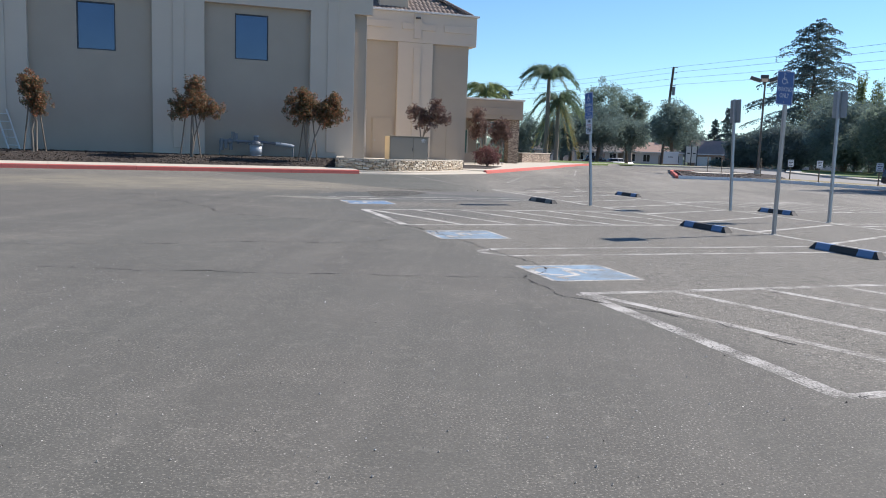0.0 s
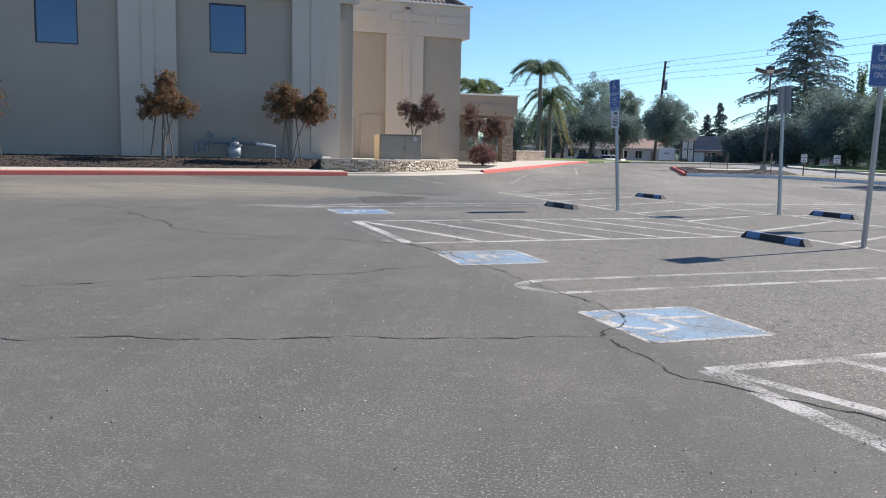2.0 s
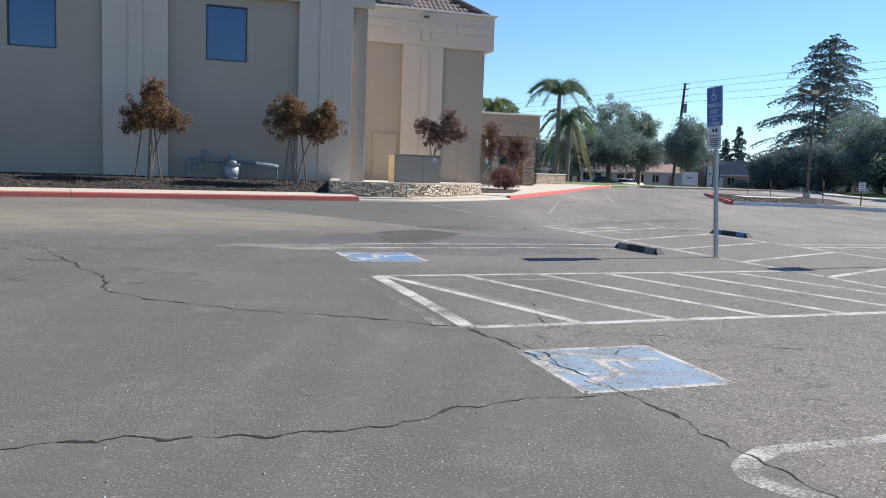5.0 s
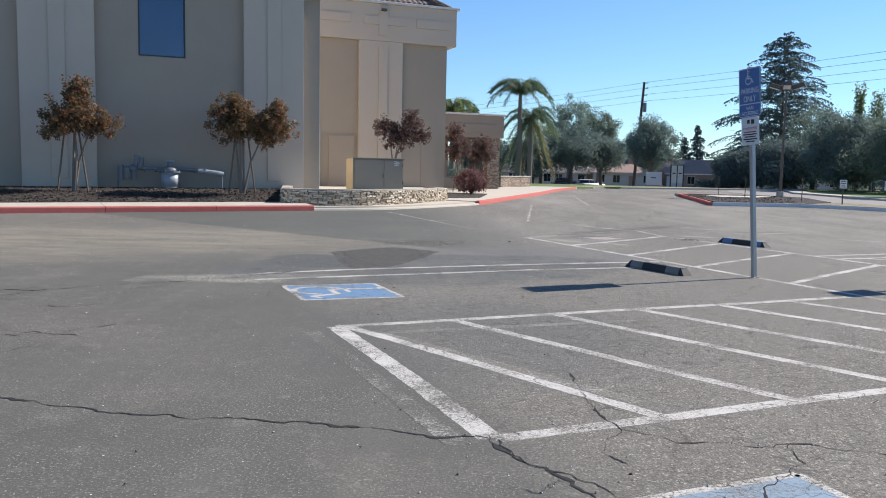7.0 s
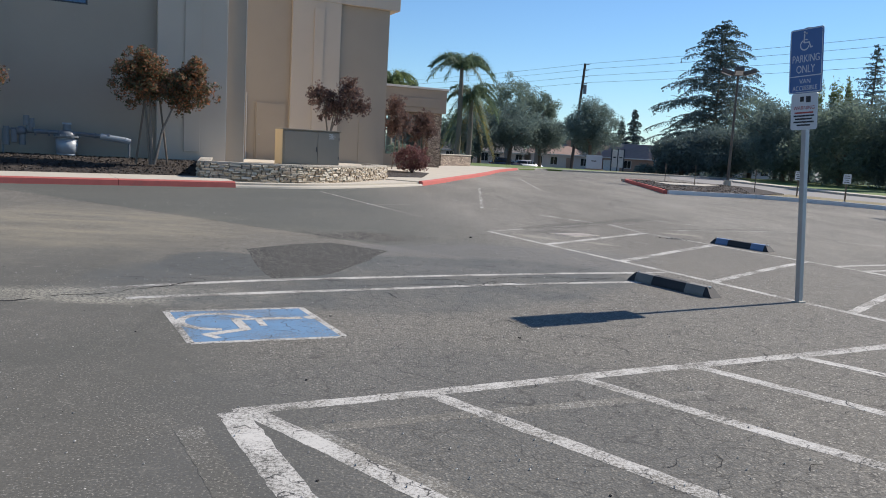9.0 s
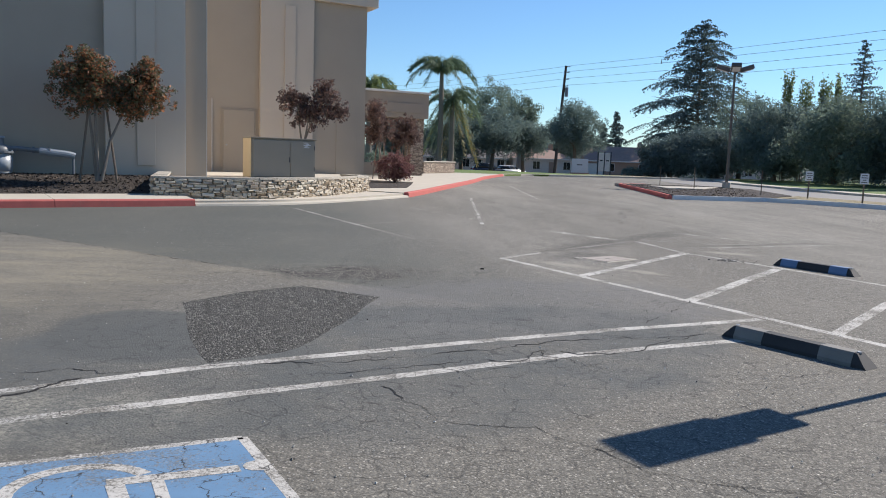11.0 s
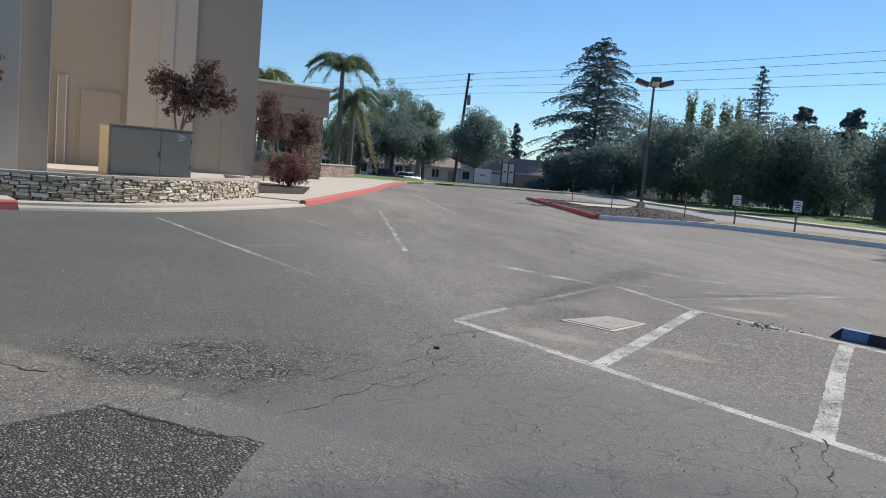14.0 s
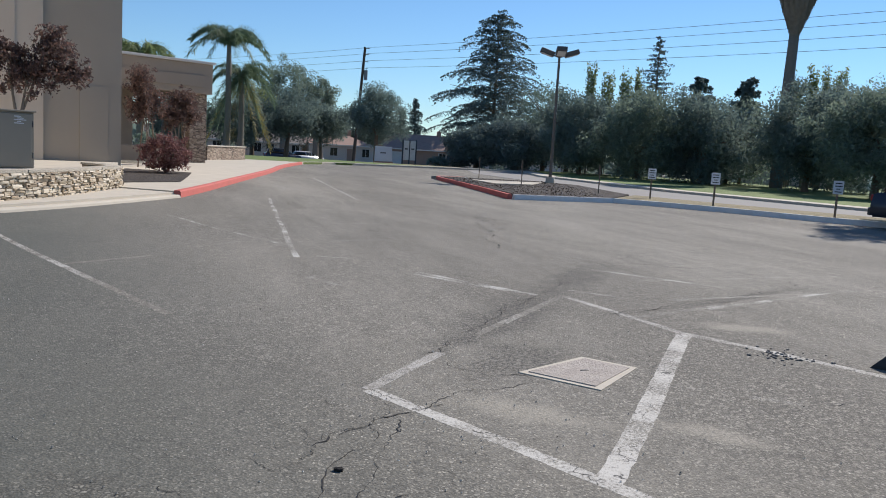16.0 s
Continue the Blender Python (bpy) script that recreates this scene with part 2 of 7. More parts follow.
    col = n.mix(1.0, col, (1.0, 0.985, 0.96), "MULTIPLY")
    return n.mix(0.05, col, (0.30, 0.285, 0.25)), mid


def west_mask(n):
    """One towards the planter, nought in the middle of the lot."""
    sep = n.t.nodes.new("ShaderNodeSeparateXYZ")
    n.link(n.co, sep.inputs[0])
    rg = n.t.nodes.new("ShaderNodeMapRange")
    for k, v_ in enumerate((1.5, -1.5, 0.0, 1.0)):
        rg.inputs[1 + k].default_value = v_
    n.link(sep.outputs[0], rg.inputs[0])
    return rg.outputs[0]


def ravel_mask(n):
    """One on the older paving past the patches, nought on the newer lane."""
    sep = n.t.nodes.new("ShaderNodeSeparateXYZ")
    n.link(n.co, sep.inputs[0])
    rg = n.t.nodes.new("ShaderNodeMapRange")
    for k, v_ in enumerate((22.5, 27.0, 0.0, 1.0)):
        rg.inputs[1 + k].default_value = v_
    n.link(sep.outputs[1], rg.inputs[0])
    return rg.outputs[0]


def seal_mask(n):
    """One on the sealed lane that ends at a saw cut, fading out sideways."""
    def ramp_of(vec, lo, hi):
        dot = n.t.nodes.new("ShaderNodeVectorMath")
        dot.operation = "DOT_PRODUCT"
        dot.inputs[1].default_value = vec
        n.link(n.co, dot.inputs[0])
        rg = n.t.nodes.new("ShaderNodeMapRange")
        for k, v_ in enumerate((lo, hi, 0.0, 1.0)):
            rg.inputs[1 + k].default_value = v_
        n.link(dot.outputs["Value"], rg.inputs[0])
        return rg.outputs[0]
    cut = ramp_of((0.61, 0.79, 0), 18.58, 18.66)
    side = ramp_of((-1.0, -0.12, 0), -4.4, -2.0)
    return n.math("MULTIPLY", n.math("MULTIPLY", cut, side), n.ramp(n.noise(0.4, 3), [(0.3, 0.7), (0.6, 1.0)]))


def stall_mask(n):
    """One within the stalls and the worn middle of the lot, nought in the drive lane."""
    dot = n.t.nodes.new("ShaderNodeVectorMath")
    dot.operation = "DOT_PRODUCT"
    dot.inputs[1].default_value = (math.cos(radians(24)), math.sin(radians(24)), 0)
    n.link(n.co, dot.inputs[0])
    a = n.math("MULTIPLY", n.math("SUBTRACT", n.noise(0.5, 3), 0.5), 2.0)
    far = n.t.nodes.new("ShaderNodeMath")
    far.operation = "ADD"
    n.link(dot.outputs["Value"], far.inputs[0])
    n.link(a, far.inputs[1])
    rng_ = n.t.nodes.new("ShaderNodeMapRange")
    for k, v_ in enumerate((5.0, 6.8, 0.0, 1.0)):
        rng_.inputs[1 + k].default_value = v_
    n.link(far.outputs[0], rng_.inputs[0])
    return rng_.outputs[0]


def warped(n, amounts):
    """Coordinates pushed about by noise, one push for each (scale, amount)."""
    vec = n.co
    for scale, amount in amounts:
        wob = n.t.nodes.new("ShaderNodeTexNoise")
        wob.inputs["Scale"].default_value, wob.inputs["Detail"].default_value = scale, 2.0
        n.link(n.co, wob.inputs["Vector"])
        push = n.t.nodes.new("ShaderNodeVectorMath")
        push.operation = "MULTIPLY_ADD"
        push.inputs[1].default_value = (amount, amount, 0)
        n.link(wob.outputs["Color"], push.inputs[0])
        n.link(vec, push.inputs[2])
        vec = push.outputs[0]
    return vec


def crazing(n):
    """Crazed cracks, only in patches: wide cells, and a finer net where the stalls are worn."""
    vec = warped(n, [(2.6, 0.30), (13.0, 0.07)])
    edge = n.voronoi(3.6, "DISTANCE_TO_EDGE", "Distance", vec)
    small = n.voronoi(8.5, "DISTANCE_TO_EDGE", "Distance", vec)
    stall = stall_mask(n)
    quiet = n.math("SUBTRACT", 1.0, n.math("MULTIPLY", ravel_mask(n), 0.6))
    base = n.ramp(n.noise(0.35, 3, 0.6), [(0.30, 0.25), (0.46, 1.0)])
    where = n.math("MULTIPLY", base, n.math("ADD", n.math("MULTIPLY", stall, 1.0), n.ramp(n.noise(0.1, 2), [(0.58, 0.0), (0.68, 0.6)])))
    where2 = n.math("MULTIPLY", n.ramp(n.noise(0.8, 3, 0.6), [(0.42, 0.1), (0.54, 1.0)]), n.math("MULTIPLY", stall, quiet))
    thick = n.ramp(n.noise(6.0, 4, 0.7), [(0.36, 0.0), (0.54, 0.45), (0.72, 1.0)])
    c1 = n.math("MULTIPLY", n.math("MULTIPLY", n.ramp(edge, [(0.010, 0.95), (0.028, 0.0)]), where), thick)
    c2 = n.math("MULTIPLY", n.math("MULTIPLY", n.ramp(small, [(0.016, 0.85), (0.044, 0.0)]), where2), thick)
    seal = n.math("MULTIPLY", ellipse_mask(n, 1.4, 23.1, 2.0, 1.3, 22, 0.42, 0.60, 0.35, 1.2), n.ramp(n.noise(2.0, 3), [(0.38, 0.2), (0.55, 1.0)]))
    c3 = n.math("MULTIPLY", n.math("MULTIPLY", n.ramp(small, [(0.008, 0.7), (0.026, 0.0)]), seal), thick)
    return n.math("MAXIMUM", n.math("MULTIPLY", n.math("MAXIMUM", c1, c2), quiet), c3)


def ellipse_mask(n, cx, cy, rx, ry, rot, lo, hi, rough=0.5, scale=2.2):
    """One about a spot, with a ragged edge."""
    mp = n.t.nodes.new("ShaderNodeMapping")
    mp.vector_type = "TEXTURE"
    mp.inputs["Location"].default_value = (cx, cy, 0)
    mp.inputs["Rotation"].default_value = (0, 0, radians(rot))
    mp.inputs["Scale"].default_value = (rx, ry, 1)
    n.link(n.co, mp.inputs["Vector"])
    ln = n.t.nodes.new("ShaderNodeVectorMath")
    ln.operation = "LENGTH"
    n.link(mp.outputs[0], ln.inputs[0])
    d = n.math("ADD", n.math("MULTIPLY", ln.outputs["Value"], 0.5), n.math("MULTIPLY", n.math("SUBTRACT", n.noise(scale, 4, 0.65), 0.3), rough))
    return n.ramp(d, [(lo, 1.0), (hi, 0.0)])


def lane_mask(n):
    """One in the sealed drive lane, nought in the stalls."""
    dot = n.t.nodes.new("ShaderNodeVectorMath")
    dot.operation = "DOT_PRODUCT"
    dot.inputs[1].default_value = (math.cos(radians(24)), math.sin(radians(24)), 0)
    n.link(n.co, dot.inputs[0])
    rg = n.t.nodes.new("ShaderNodeMapRange")
    for k, v_ in enumerate((6.1, 5.5, 0.0, 1.0)):
        rg.inputs[1 + k].default_value = v_
    n.link(dot.outputs["Value"], rg.inputs[0])
    sep = n.t.nodes.new("ShaderNodeSeparateXYZ")
    n.link(n.co, sep.inputs[0])
    side = n.t.nodes.new("ShaderNodeMapRange")
    for k, v_ in enumerate((-2.4, -3.4, 0.0, 0.9)):
        side.inputs[1 + k].default_value = v_
    n.link(sep.outputs[0], side.inputs[0])
    return n.math("MAXIMUM", rg.outputs[0], side.outputs[0])


def make_asphalt(name, kind="plain"):
    n = Nodes(name, 0.92)
    n.p.inputs["Specular IOR Level"].default_value = 0.35
    col, mid = asphalt_colours(n)
    cr = crazing(n)
    if kind == "coarse":
        cell = n.voronoi(52, "F1", "Color")
        gap = n.voronoi(52, "DISTANCE_TO_EDGE", "Distance")
        col = n.mix(n.ramp(gap, [(0.05, 1.0), (0.20, 0.0)]), n.ramp(cell, [(0.1, (0.065, 0.063, 0.055)), (0.5, (0.145, 0.138, 0.120)), (0.9, (0.29, 0.28, 0.245))]), (0.024, 0.024, 0.022))
        n.bump(gap, 0.9, 0.015)
    else:
        col = n.mix(n.math("MULTIPLY", seal_mask(n), n.ramp(n.noise(30, 4, 0.8), [(0.35, 0.95), (0.66, 0.55)])), col, (0.082, 0.088, 0.078))
        grit_spot = n.math("MULTIPLY", ellipse_mask(n, -3.09, 20.25, 1.7, 0.55, 6, 0.34, 0.60, 0.8, 1.3), n.ramp(n.noise(30, 5, 0.85), [(0.46, 0.0), (0.54, 1.0)]))
        col = n.mix(grit_spot, col, (0.40, 0.38, 0.305))
        smooth = ellipse_mask(n, 0.35, 23.65, 2.4, 1.5, 22, 0.46, 0.60, 0.35, 1.2)
        col = n.mix(n.math("MULTIPLY", smooth, n.ramp(n.noise(1.6, 5, 0.7), [(0.35, 0.85), (0.65, 0.4)])), col, (0.145, 0.143, 0.135))
        slate = n.math("MULTIPLY", ellipse_mask(n, -1.05, 21.7, 3.3, 1.8, 21, 0.46, 0.54, 0.25, 0.9), n.ramp(n.noise(1.1, 5, 0.7), [(0.36, 0.95), (0.62, 0.35)]))
        col = n.mix(slate, col, n.mix(n.noise(40, 3, 0.7), (0.070, 0.076, 0.074), (0.115, 0.120, 0.114)))
        left_ = ellipse_mask(n, -2.75, 22.2, 0.75, 0.95, 20, 0.46, 0.52, 0.2, 1.5)
        col = n.mix(n.math("MULTIPLY", left_, 0.85), col, (0.088, 0.092, 0.087))
        worn = n.math("MULTIPLY", ellipse_mask(n, -0.5, 17.3, 1.9, 1.9, 24, 0.40, 0.60, 0.5, 0.9), n.ramp(n.noise(45, 4, 0.8), [(0.36, 0.85), (0.60, 0.15)]))
        col = n.mix(worn, col, (0.092, 0.094, 0.090))
        for px_, py_, a_, b_, turn_ in ((1.45, 26.52, 0.62, 0.22, -42), (2.36, 25.97, 0.40, 0.16, -45), (4.5, 28.32, 0.55, 0.22, -20)):
            sand = ellipse_mask(n, px_, py_, a_, b_, turn_, 0.30, 0.62, 0.7, 4.0)
            col = n.mix(n.math("MULTIPLY", sand, n.ramp(n.noise(60, 3, 0.8), [(0.38, 0.2), (0.58, 0.85)])), col, (0.34, 0.315, 0.26))
        for px_, py_, a_, b_, turn_ in ((2.45, 28.95, 1.9, 0.42, 50), (4.3, 31.0, 1.5, 0.4, 48), (1.9, 27.5, 0.75, 0.42, 40), (5.6, 29.7, 1.9, 0.14, 22)):
            rough_ = ellipse_mask(n, px_, py_, a_, b_, turn_, 0.34, 0.64, 0.7, 3.0)
            col = n.mix(n.math("MULTIPLY", rough_, n.ramp(n.noise(34, 5, 0.8), [(0.44, 0.85), (0.54, 0.1)])), col, (0.045, 0.043, 0.039))
        rav = ellipse_mask(n, -1.45, 25.42, 1.3, 0.95, 10, 0.40, 0.56, 0.9, 1.4)
        cell = n.voronoi(48, "F1", "Color")
        gap = n.voronoi(48, "DISTANCE_TO_EDGE", "Distance")
        block = n.voronoi(7, "DISTANCE_TO_EDGE", "Distance", warped(n, [(3.0, 0.25), (14.0, 0.06)]))
        stones = n.mix(n.ramp(gap, [(0.05, 1.0), (0.20, 0.0)]), n.ramp(cell, [(0.1, (0.090, 0.084, 0.070)), (0.5, (0.195, 0.182, 0.150)), (0.9, (0.36, 0.34, 0.29))]), (0.034, 0.032, 0.028))
        stones = n.mix(n.math("MULTIPLY", n.ramp(block, [(0.015, 1.0), (0.05, 0.0)]), n.ramp(n.noise(3.0, 3), [(0.4, 0.0), (0.52, 1.0)])), stones, (0.022, 0.021, 0.02))
        col = n.mix(rav, col, stones)
        grit = n.math("MULTIPLY", n.voronoi(80, "F1", "Distance"), n.math("SUBTRACT", 0.9, n.math("MULTIPLY", lane_mask(n), 0.7)))
        n.bump(n.math("SUBTRACT", n.math("ADD", grit, n.math("MULTIPLY", gap, rav)), cr), 0.5, 0.006)
    col = n.mix(n.math("MULTIPLY", cr, 0.85), col, (0.022, 0.021, 0.020))
    n.colour(col)
    return n.m


def make_paint(name, c, wear_lo, wear_hi, crazed=1.0):
    """Road paint worn through to the asphalt in specks, blotches and cracks."""
    n = Nodes(name, 0.9)
    n.p.inputs["Specular IOR Level"].default_value = 0.35
    under, _ = asphalt_colours(n)
    fine = n.noise(48, 5, 0.85)
    blot = n.noise(2.2, 4, 0.6)
    w = n.math("ADD", n.math("MULTIPLY", fine, 0.6), n.math("MULTIPLY", blot, 0.4))
    keep = n.ramp(w, [(wear_lo, 0.0), (wear_hi, 1.0)])
    dirt = n.mix(n.noise(7, 4), tint(c, 0.72), c)
    bend = n.t.nodes.new("ShaderNodeTexNoise")
    bend.inputs["Scale"].default_value, bend.inputs["Detail"].default_value = 9.0, 4.0
    n.link(n.co, bend.inputs["Vector"])
    wide = n.t.nodes.new("ShaderNodeVectorMath")
    wide.operation = "MULTIPLY_ADD"
    wide.inputs[1].default_value = (0.16, 0.16, 0.16)
    n.link(bend.outputs["Color"], wide.inputs[0])
    n.link(n.co, wide.inputs[2])
    crack = n.voronoi(5.5, "DISTANCE_TO_EDGE", "Distance", wide.outputs[0])
    line = n.math("MULTIPLY", n.ramp(crack, [(0.008, 0.9), (0.024, 0.0)]), n.ramp(n.noise(4.0, 4, 0.7), [(0.46, 0.0), (0.54, 1.0)]))
    col = n.mix(keep, under, dirt)
    n.colour(n.mix(n.math("MULTIPLY", line, crazed), col, (0.03, 0.03, 0.03)))
    n.bump(fine, 0.3, 0.003)
    return n.m


ASPHALT = make_asphalt("asphalt")
PATCH = make_asphalt("patch_asphalt", "coarse")
WHITE_LINE = make_paint("line_paint", (0.60, 0.58, 0.53), 0.44, 0.54)
OLD_LINE = make_paint("old_line_paint", (0.52, 0.50, 0.46), 0.45, 0.56)
FADED_LINE = make_paint("faded_line_paint", (0.54, 0.53, 0.49), 0.48, 0.57, 0.3)
GHOST_LINE = make_paint("ghost_line_paint", (0.44, 0.43, 0.39), 0.525, 0.60, 0.15)
BLUE_PAINT = make_paint("blue_paint", (0.15, 0.275, 0.43), 0.40, 0.52, 1.0)
PALE_BLUE_PAINT = make_paint("pale_blue_paint", (0.255, 0.36, 0.455), 0.39, 0.52, 0.6)
RED_KERB = make_paint("red_kerb_paint", (0.55, 0.15, 0.125), 0.36, 0.43, 0.0)
WHITE_KERB = make_paint("white_kerb_paint", (0.72, 0.74, 0.77), 0.34, 0.42, 0.0)
CRACK = simple("crack_fill", (0.020, 0.019, 0.018), 0.95, bump=0.3)
CONCRETE = simple("concrete", (0.50, 0.455, 0.375), 0.9, var=0.18, scale=1.5, bump=0.3, fine=120)
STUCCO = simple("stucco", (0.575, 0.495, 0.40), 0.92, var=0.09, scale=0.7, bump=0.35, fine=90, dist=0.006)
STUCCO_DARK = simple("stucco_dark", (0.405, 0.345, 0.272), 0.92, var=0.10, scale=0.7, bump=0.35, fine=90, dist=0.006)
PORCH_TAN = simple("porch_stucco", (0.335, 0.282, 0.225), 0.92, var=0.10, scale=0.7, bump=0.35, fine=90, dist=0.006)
FLASHING = simple("flashing", (0.66, 0.64, 0.60), 0.5, var=0.1)
TILE = simple("roof_tile", (0.17, 0.135, 0.115), 0.8, var=0.35, scale=3, fine=25)
GLASS_BLUE = simple("tinted_glass", (0.10, 0.132, 0.19), 0.05, 0.75, var=0.12, scale=1.2, bump=0.02, fine=2.0)
FRAME_DARK = simple("dark_frame", (0.03, 0.035, 0.045), 0.4)
GALV = simple("galvanised_steel", (0.40, 0.41, 0.42), 0.45, 0.7, var=0.15, scale=10)
CABINET = simple("cabinet_paint", (0.245, 0.225, 0.185), 0.5, var=0.08, scale=2)
RUBBER = simple("stop_rubber", (0.032, 0.032, 0.033), 0.75, var=0.3)
STOP_BLUE = simple("stop_blue", (0.13, 0.205, 0.34), 0.7, var=0.3)
STOP_GREY = simple("stop_worn", (0.20, 0.19, 0.17), 0.8, var=0.3)
SIGN_BLUE = simple("sign_blue", (0.065, 0.145, 0.35), 0.42, var=0.08, bump=0.0)
SIGN_WHITE = simple("sign_white", (0.60, 0.62, 0.65), 0.45, var=0.06, bump=0.0)
SIGN_BACK = simple("sign_back", (0.30, 0.31, 0.32), 0.45, 0.6)
INK = simple("sign_ink", (0.03, 0.03, 0.035), 0.6, bump=0.0)
INK_RED = simple("sign_ink_red", (0.35, 0.06, 0.05), 0.6, bump=0.0)
BARK = simple("bark", (0.17, 0.135, 0.10), 0.95, var=0.35, scale=8, fine=40, bump=0.6, dist=0.01)
BARK_GREY = simple("grey_bark", (0.20, 0.175, 0.145), 0.95, var=0.3, scale=8, fine=40, bump=0.6, dist=0.01)
STAKE = simple("stake_wood", (0.15, 0.12, 0.09), 0.9, var=0.25, scale=5)
POLE_WOOD = simple("pole_wood", (0.075, 0.06, 0.048), 0.95, var=0.25)
LAMP_STEEL = simple("lamp_steel", (0.11, 0.10, 0.09), 0.5, 0.4)
METER_GREY = simple("meter_grey", (0.165, 0.18, 0.195), 0.4, var=0.2)
METER_PALE = simple("meter_pale", (0.34, 0.375, 0.41), 0.35, var=0.15)
# brighter than CABINET: sunlight bounced onto one side, put into the tan
CABINET_BOUNCE_TAN = simple("cabinet_bounce_tan", (0.52, 0.42, 0.25), 0.5, var=0.1, scale=3)
MULCH = None
HOUSE_WALL = simple("house_stucco", (0.56, 0.50, 0.44), 0.9)
HOUSE_BROWN = simple("house_brown", (0.34, 0.23, 0.17), 0.9)
HOUSE_ROOF = simple("house_shingle", (0.30, 0.205, 0.165), 0.9, var=0.3, scale=2, fine=20)
HOUSE_ROOF_GREY = simple("house_shingle_grey", (0.14, 0.13, 0.125), 0.9, var=0.3, scale=2, fine=20)
TRIM_WHITE = simple("house_trim", (0.62, 0.60, 0.56), 0.7)
WIRE = simple("wire", (0.03, 0.03, 0.03), 0.6)
CAR_DARK = simple("car_dark_paint", (0.045, 0.055, 0.075), 0.22, 0.3, var=0.05, bump=0.0)
CAR_WHITE = simple("car_white_paint", (0.66, 0.67, 0.68), 0.25, var=0.03, bump=0.0)
CAR_GLASS = simple("car_glass", (0.015, 0.018, 0.02), 0.05, bump=0.0)
TYRE = simple("tyre", (0.02, 0.02, 0.02), 0.85)
CHROME = simple("wheel_alloy", (0.45, 0.45, 0.46), 0.3, 0.9)
TAIL_RED = simple("tail_lamp", (0.30, 0.015, 0.015), 0.2, bump=0.0)
DRY_FROND = simple("dry_frond", (0.25, 0.20, 0.15), 0.95, var=0.4, scale=3, fine=15, bump=0.8, dist=0.05)


def make_foliage(name, stops, rough=0.6, trans=0.3):
    """Leaves whose tone differs leaf by leaf, letting some light through."""
    n = Nodes(name, rough)
    n.p.inputs["Specular IOR Level"].default_value = 0.12
    col = n.ramp(n.island(), stops)
    col = n.mix(n.math("MULTIPLY", n.noise(0.9, 3), 0.5), col, stops[0][1])
    n.colour(col)
    if trans:
        tr = n.t.nodes.new("ShaderNodeBsdfTranslucent")
        n.link(n.mix(1.0, col, (1.7 * trans,) * 3, "MULTIPLY"), tr.inputs["Color"])
        mx = n.t.nodes.new("ShaderNodeAddShader")
        n.link(n.p.outputs[0], mx.inputs[0])
        n.link(tr.outputs[0], mx.inputs[1])
        n.link(mx.outputs[0], n.t.nodes["Material Output"].inputs["Surface"])
    return n.m


LEAF_DARK = make_foliage("leaf_dark", [(0.0, (0.074, 0.100, 0.092)), (0.6, (0.092, 0.121, 0.105)), (1.0, (0.112, 0.142, 0.114))], rough=0.85, trans=0.55)
LEAF_MID = make_foliage("leaf_mid", [(0.0, (0.082, 0.108, 0.090)), (0.6, (0.104, 0.134, 0.104)), (1.0, (0.135, 0.165, 0.115))], rough=0.85, trans=0.55)
LEAF_PALE = make_foliage("leaf_pale", [(0.0, (0.065, 0.085, 0.035)), (0.6, (0.12, 0.15, 0.068)), (1.0, (0.20, 0.22, 0.11))], trans=0.6)
LEAF_CEDAR = make_foliage("needle_cedar", [(0.0, (0.076, 0.104, 0.102)), (0.6, (0.096, 0.126, 0.118)), (1.0, (0.115, 0.145, 0.128))], rough=0.8, trans=0.3)
LEAF_RED = make_foliage("leaf_red", [(0.0, (0.048, 0.056, 0.032)), (0.4, (0.085, 0.078, 0.042)), (0.7, (0.18, 0.074, 0.045)), (1.0, (0.32, 0.125, 0.055))], trans=0.42)
LEAF_PLUM = make_foliage("leaf_plum", [(0.0, (0.058, 0.046, 0.042)), (0.6, (0.110, 0.070, 0.060)), (1.0, (0.18, 0.100, 0.080))], trans=0.35)
LEAF_WINE = make_foliage("leaf_wine", [(0.0, (0.075, 0.040, 0.040)), (0.6, (0.15, 0.072, 0.070)), (1.0, (0.30, 0.17, 0.15))], trans=0.3)
LEAF_PALM = make_foliage("leaf_palm", [(0.0, (0.080, 0.115, 0.070)), (0.6, (0.110, 0.150, 0.100)), (1.0, (0.17, 0.20, 0.13))], trans=0.4)
LEAF_STRAW = make_foliage("leaf_straw", [(0.0, (0.13, 0.11, 0.04)), (0.6, (0.22, 0.19, 0.07)), (1.0, (0.30, 0.25, 0.10))])


def make_grass():
    n = Nodes("lawn", 0.9)
    a = n.noise(0.6, 5, 0.65)
    b = n.noise(30, 3)
    col = n.ramp(a, [(0.3, (0.10, 0.155, 0.034)), (0.6, (0.15, 0.215, 0.048)), (0.8, (0.21, 0.22, 0.08))])
    n.colour(n.mix(n.math("MULTIPLY", b, 0.5), col, (0.05, 0.07, 0.02)))
    n.bump(b, 0.8, 0.03)
    return n.m


def make_mulch():
    n = Nodes("mulch", 0.95)
    cell = n.voronoi(28, "F1", "Color", n.stretch((1, 0.45, 1), 0.6))
    edge = n.voronoi(28, "DISTANCE_TO_EDGE", "Distance", n.stretch((1, 0.45, 1), 0.6))
    col = n.ramp(cell, [(0.1, (0.020, 0.015, 0.012)), (0.6, (0.050, 0.038, 0.030)), (0.95, (0.12, 0.095, 0.075))])
    n.colour(n.mix(n.ramp(edge, [(0.02, 1.0), (0.12, 0.0)]), col, (0.010, 0.008, 0.007)))
    n.bump(edge, 1.0, 0.03)
    return n.m


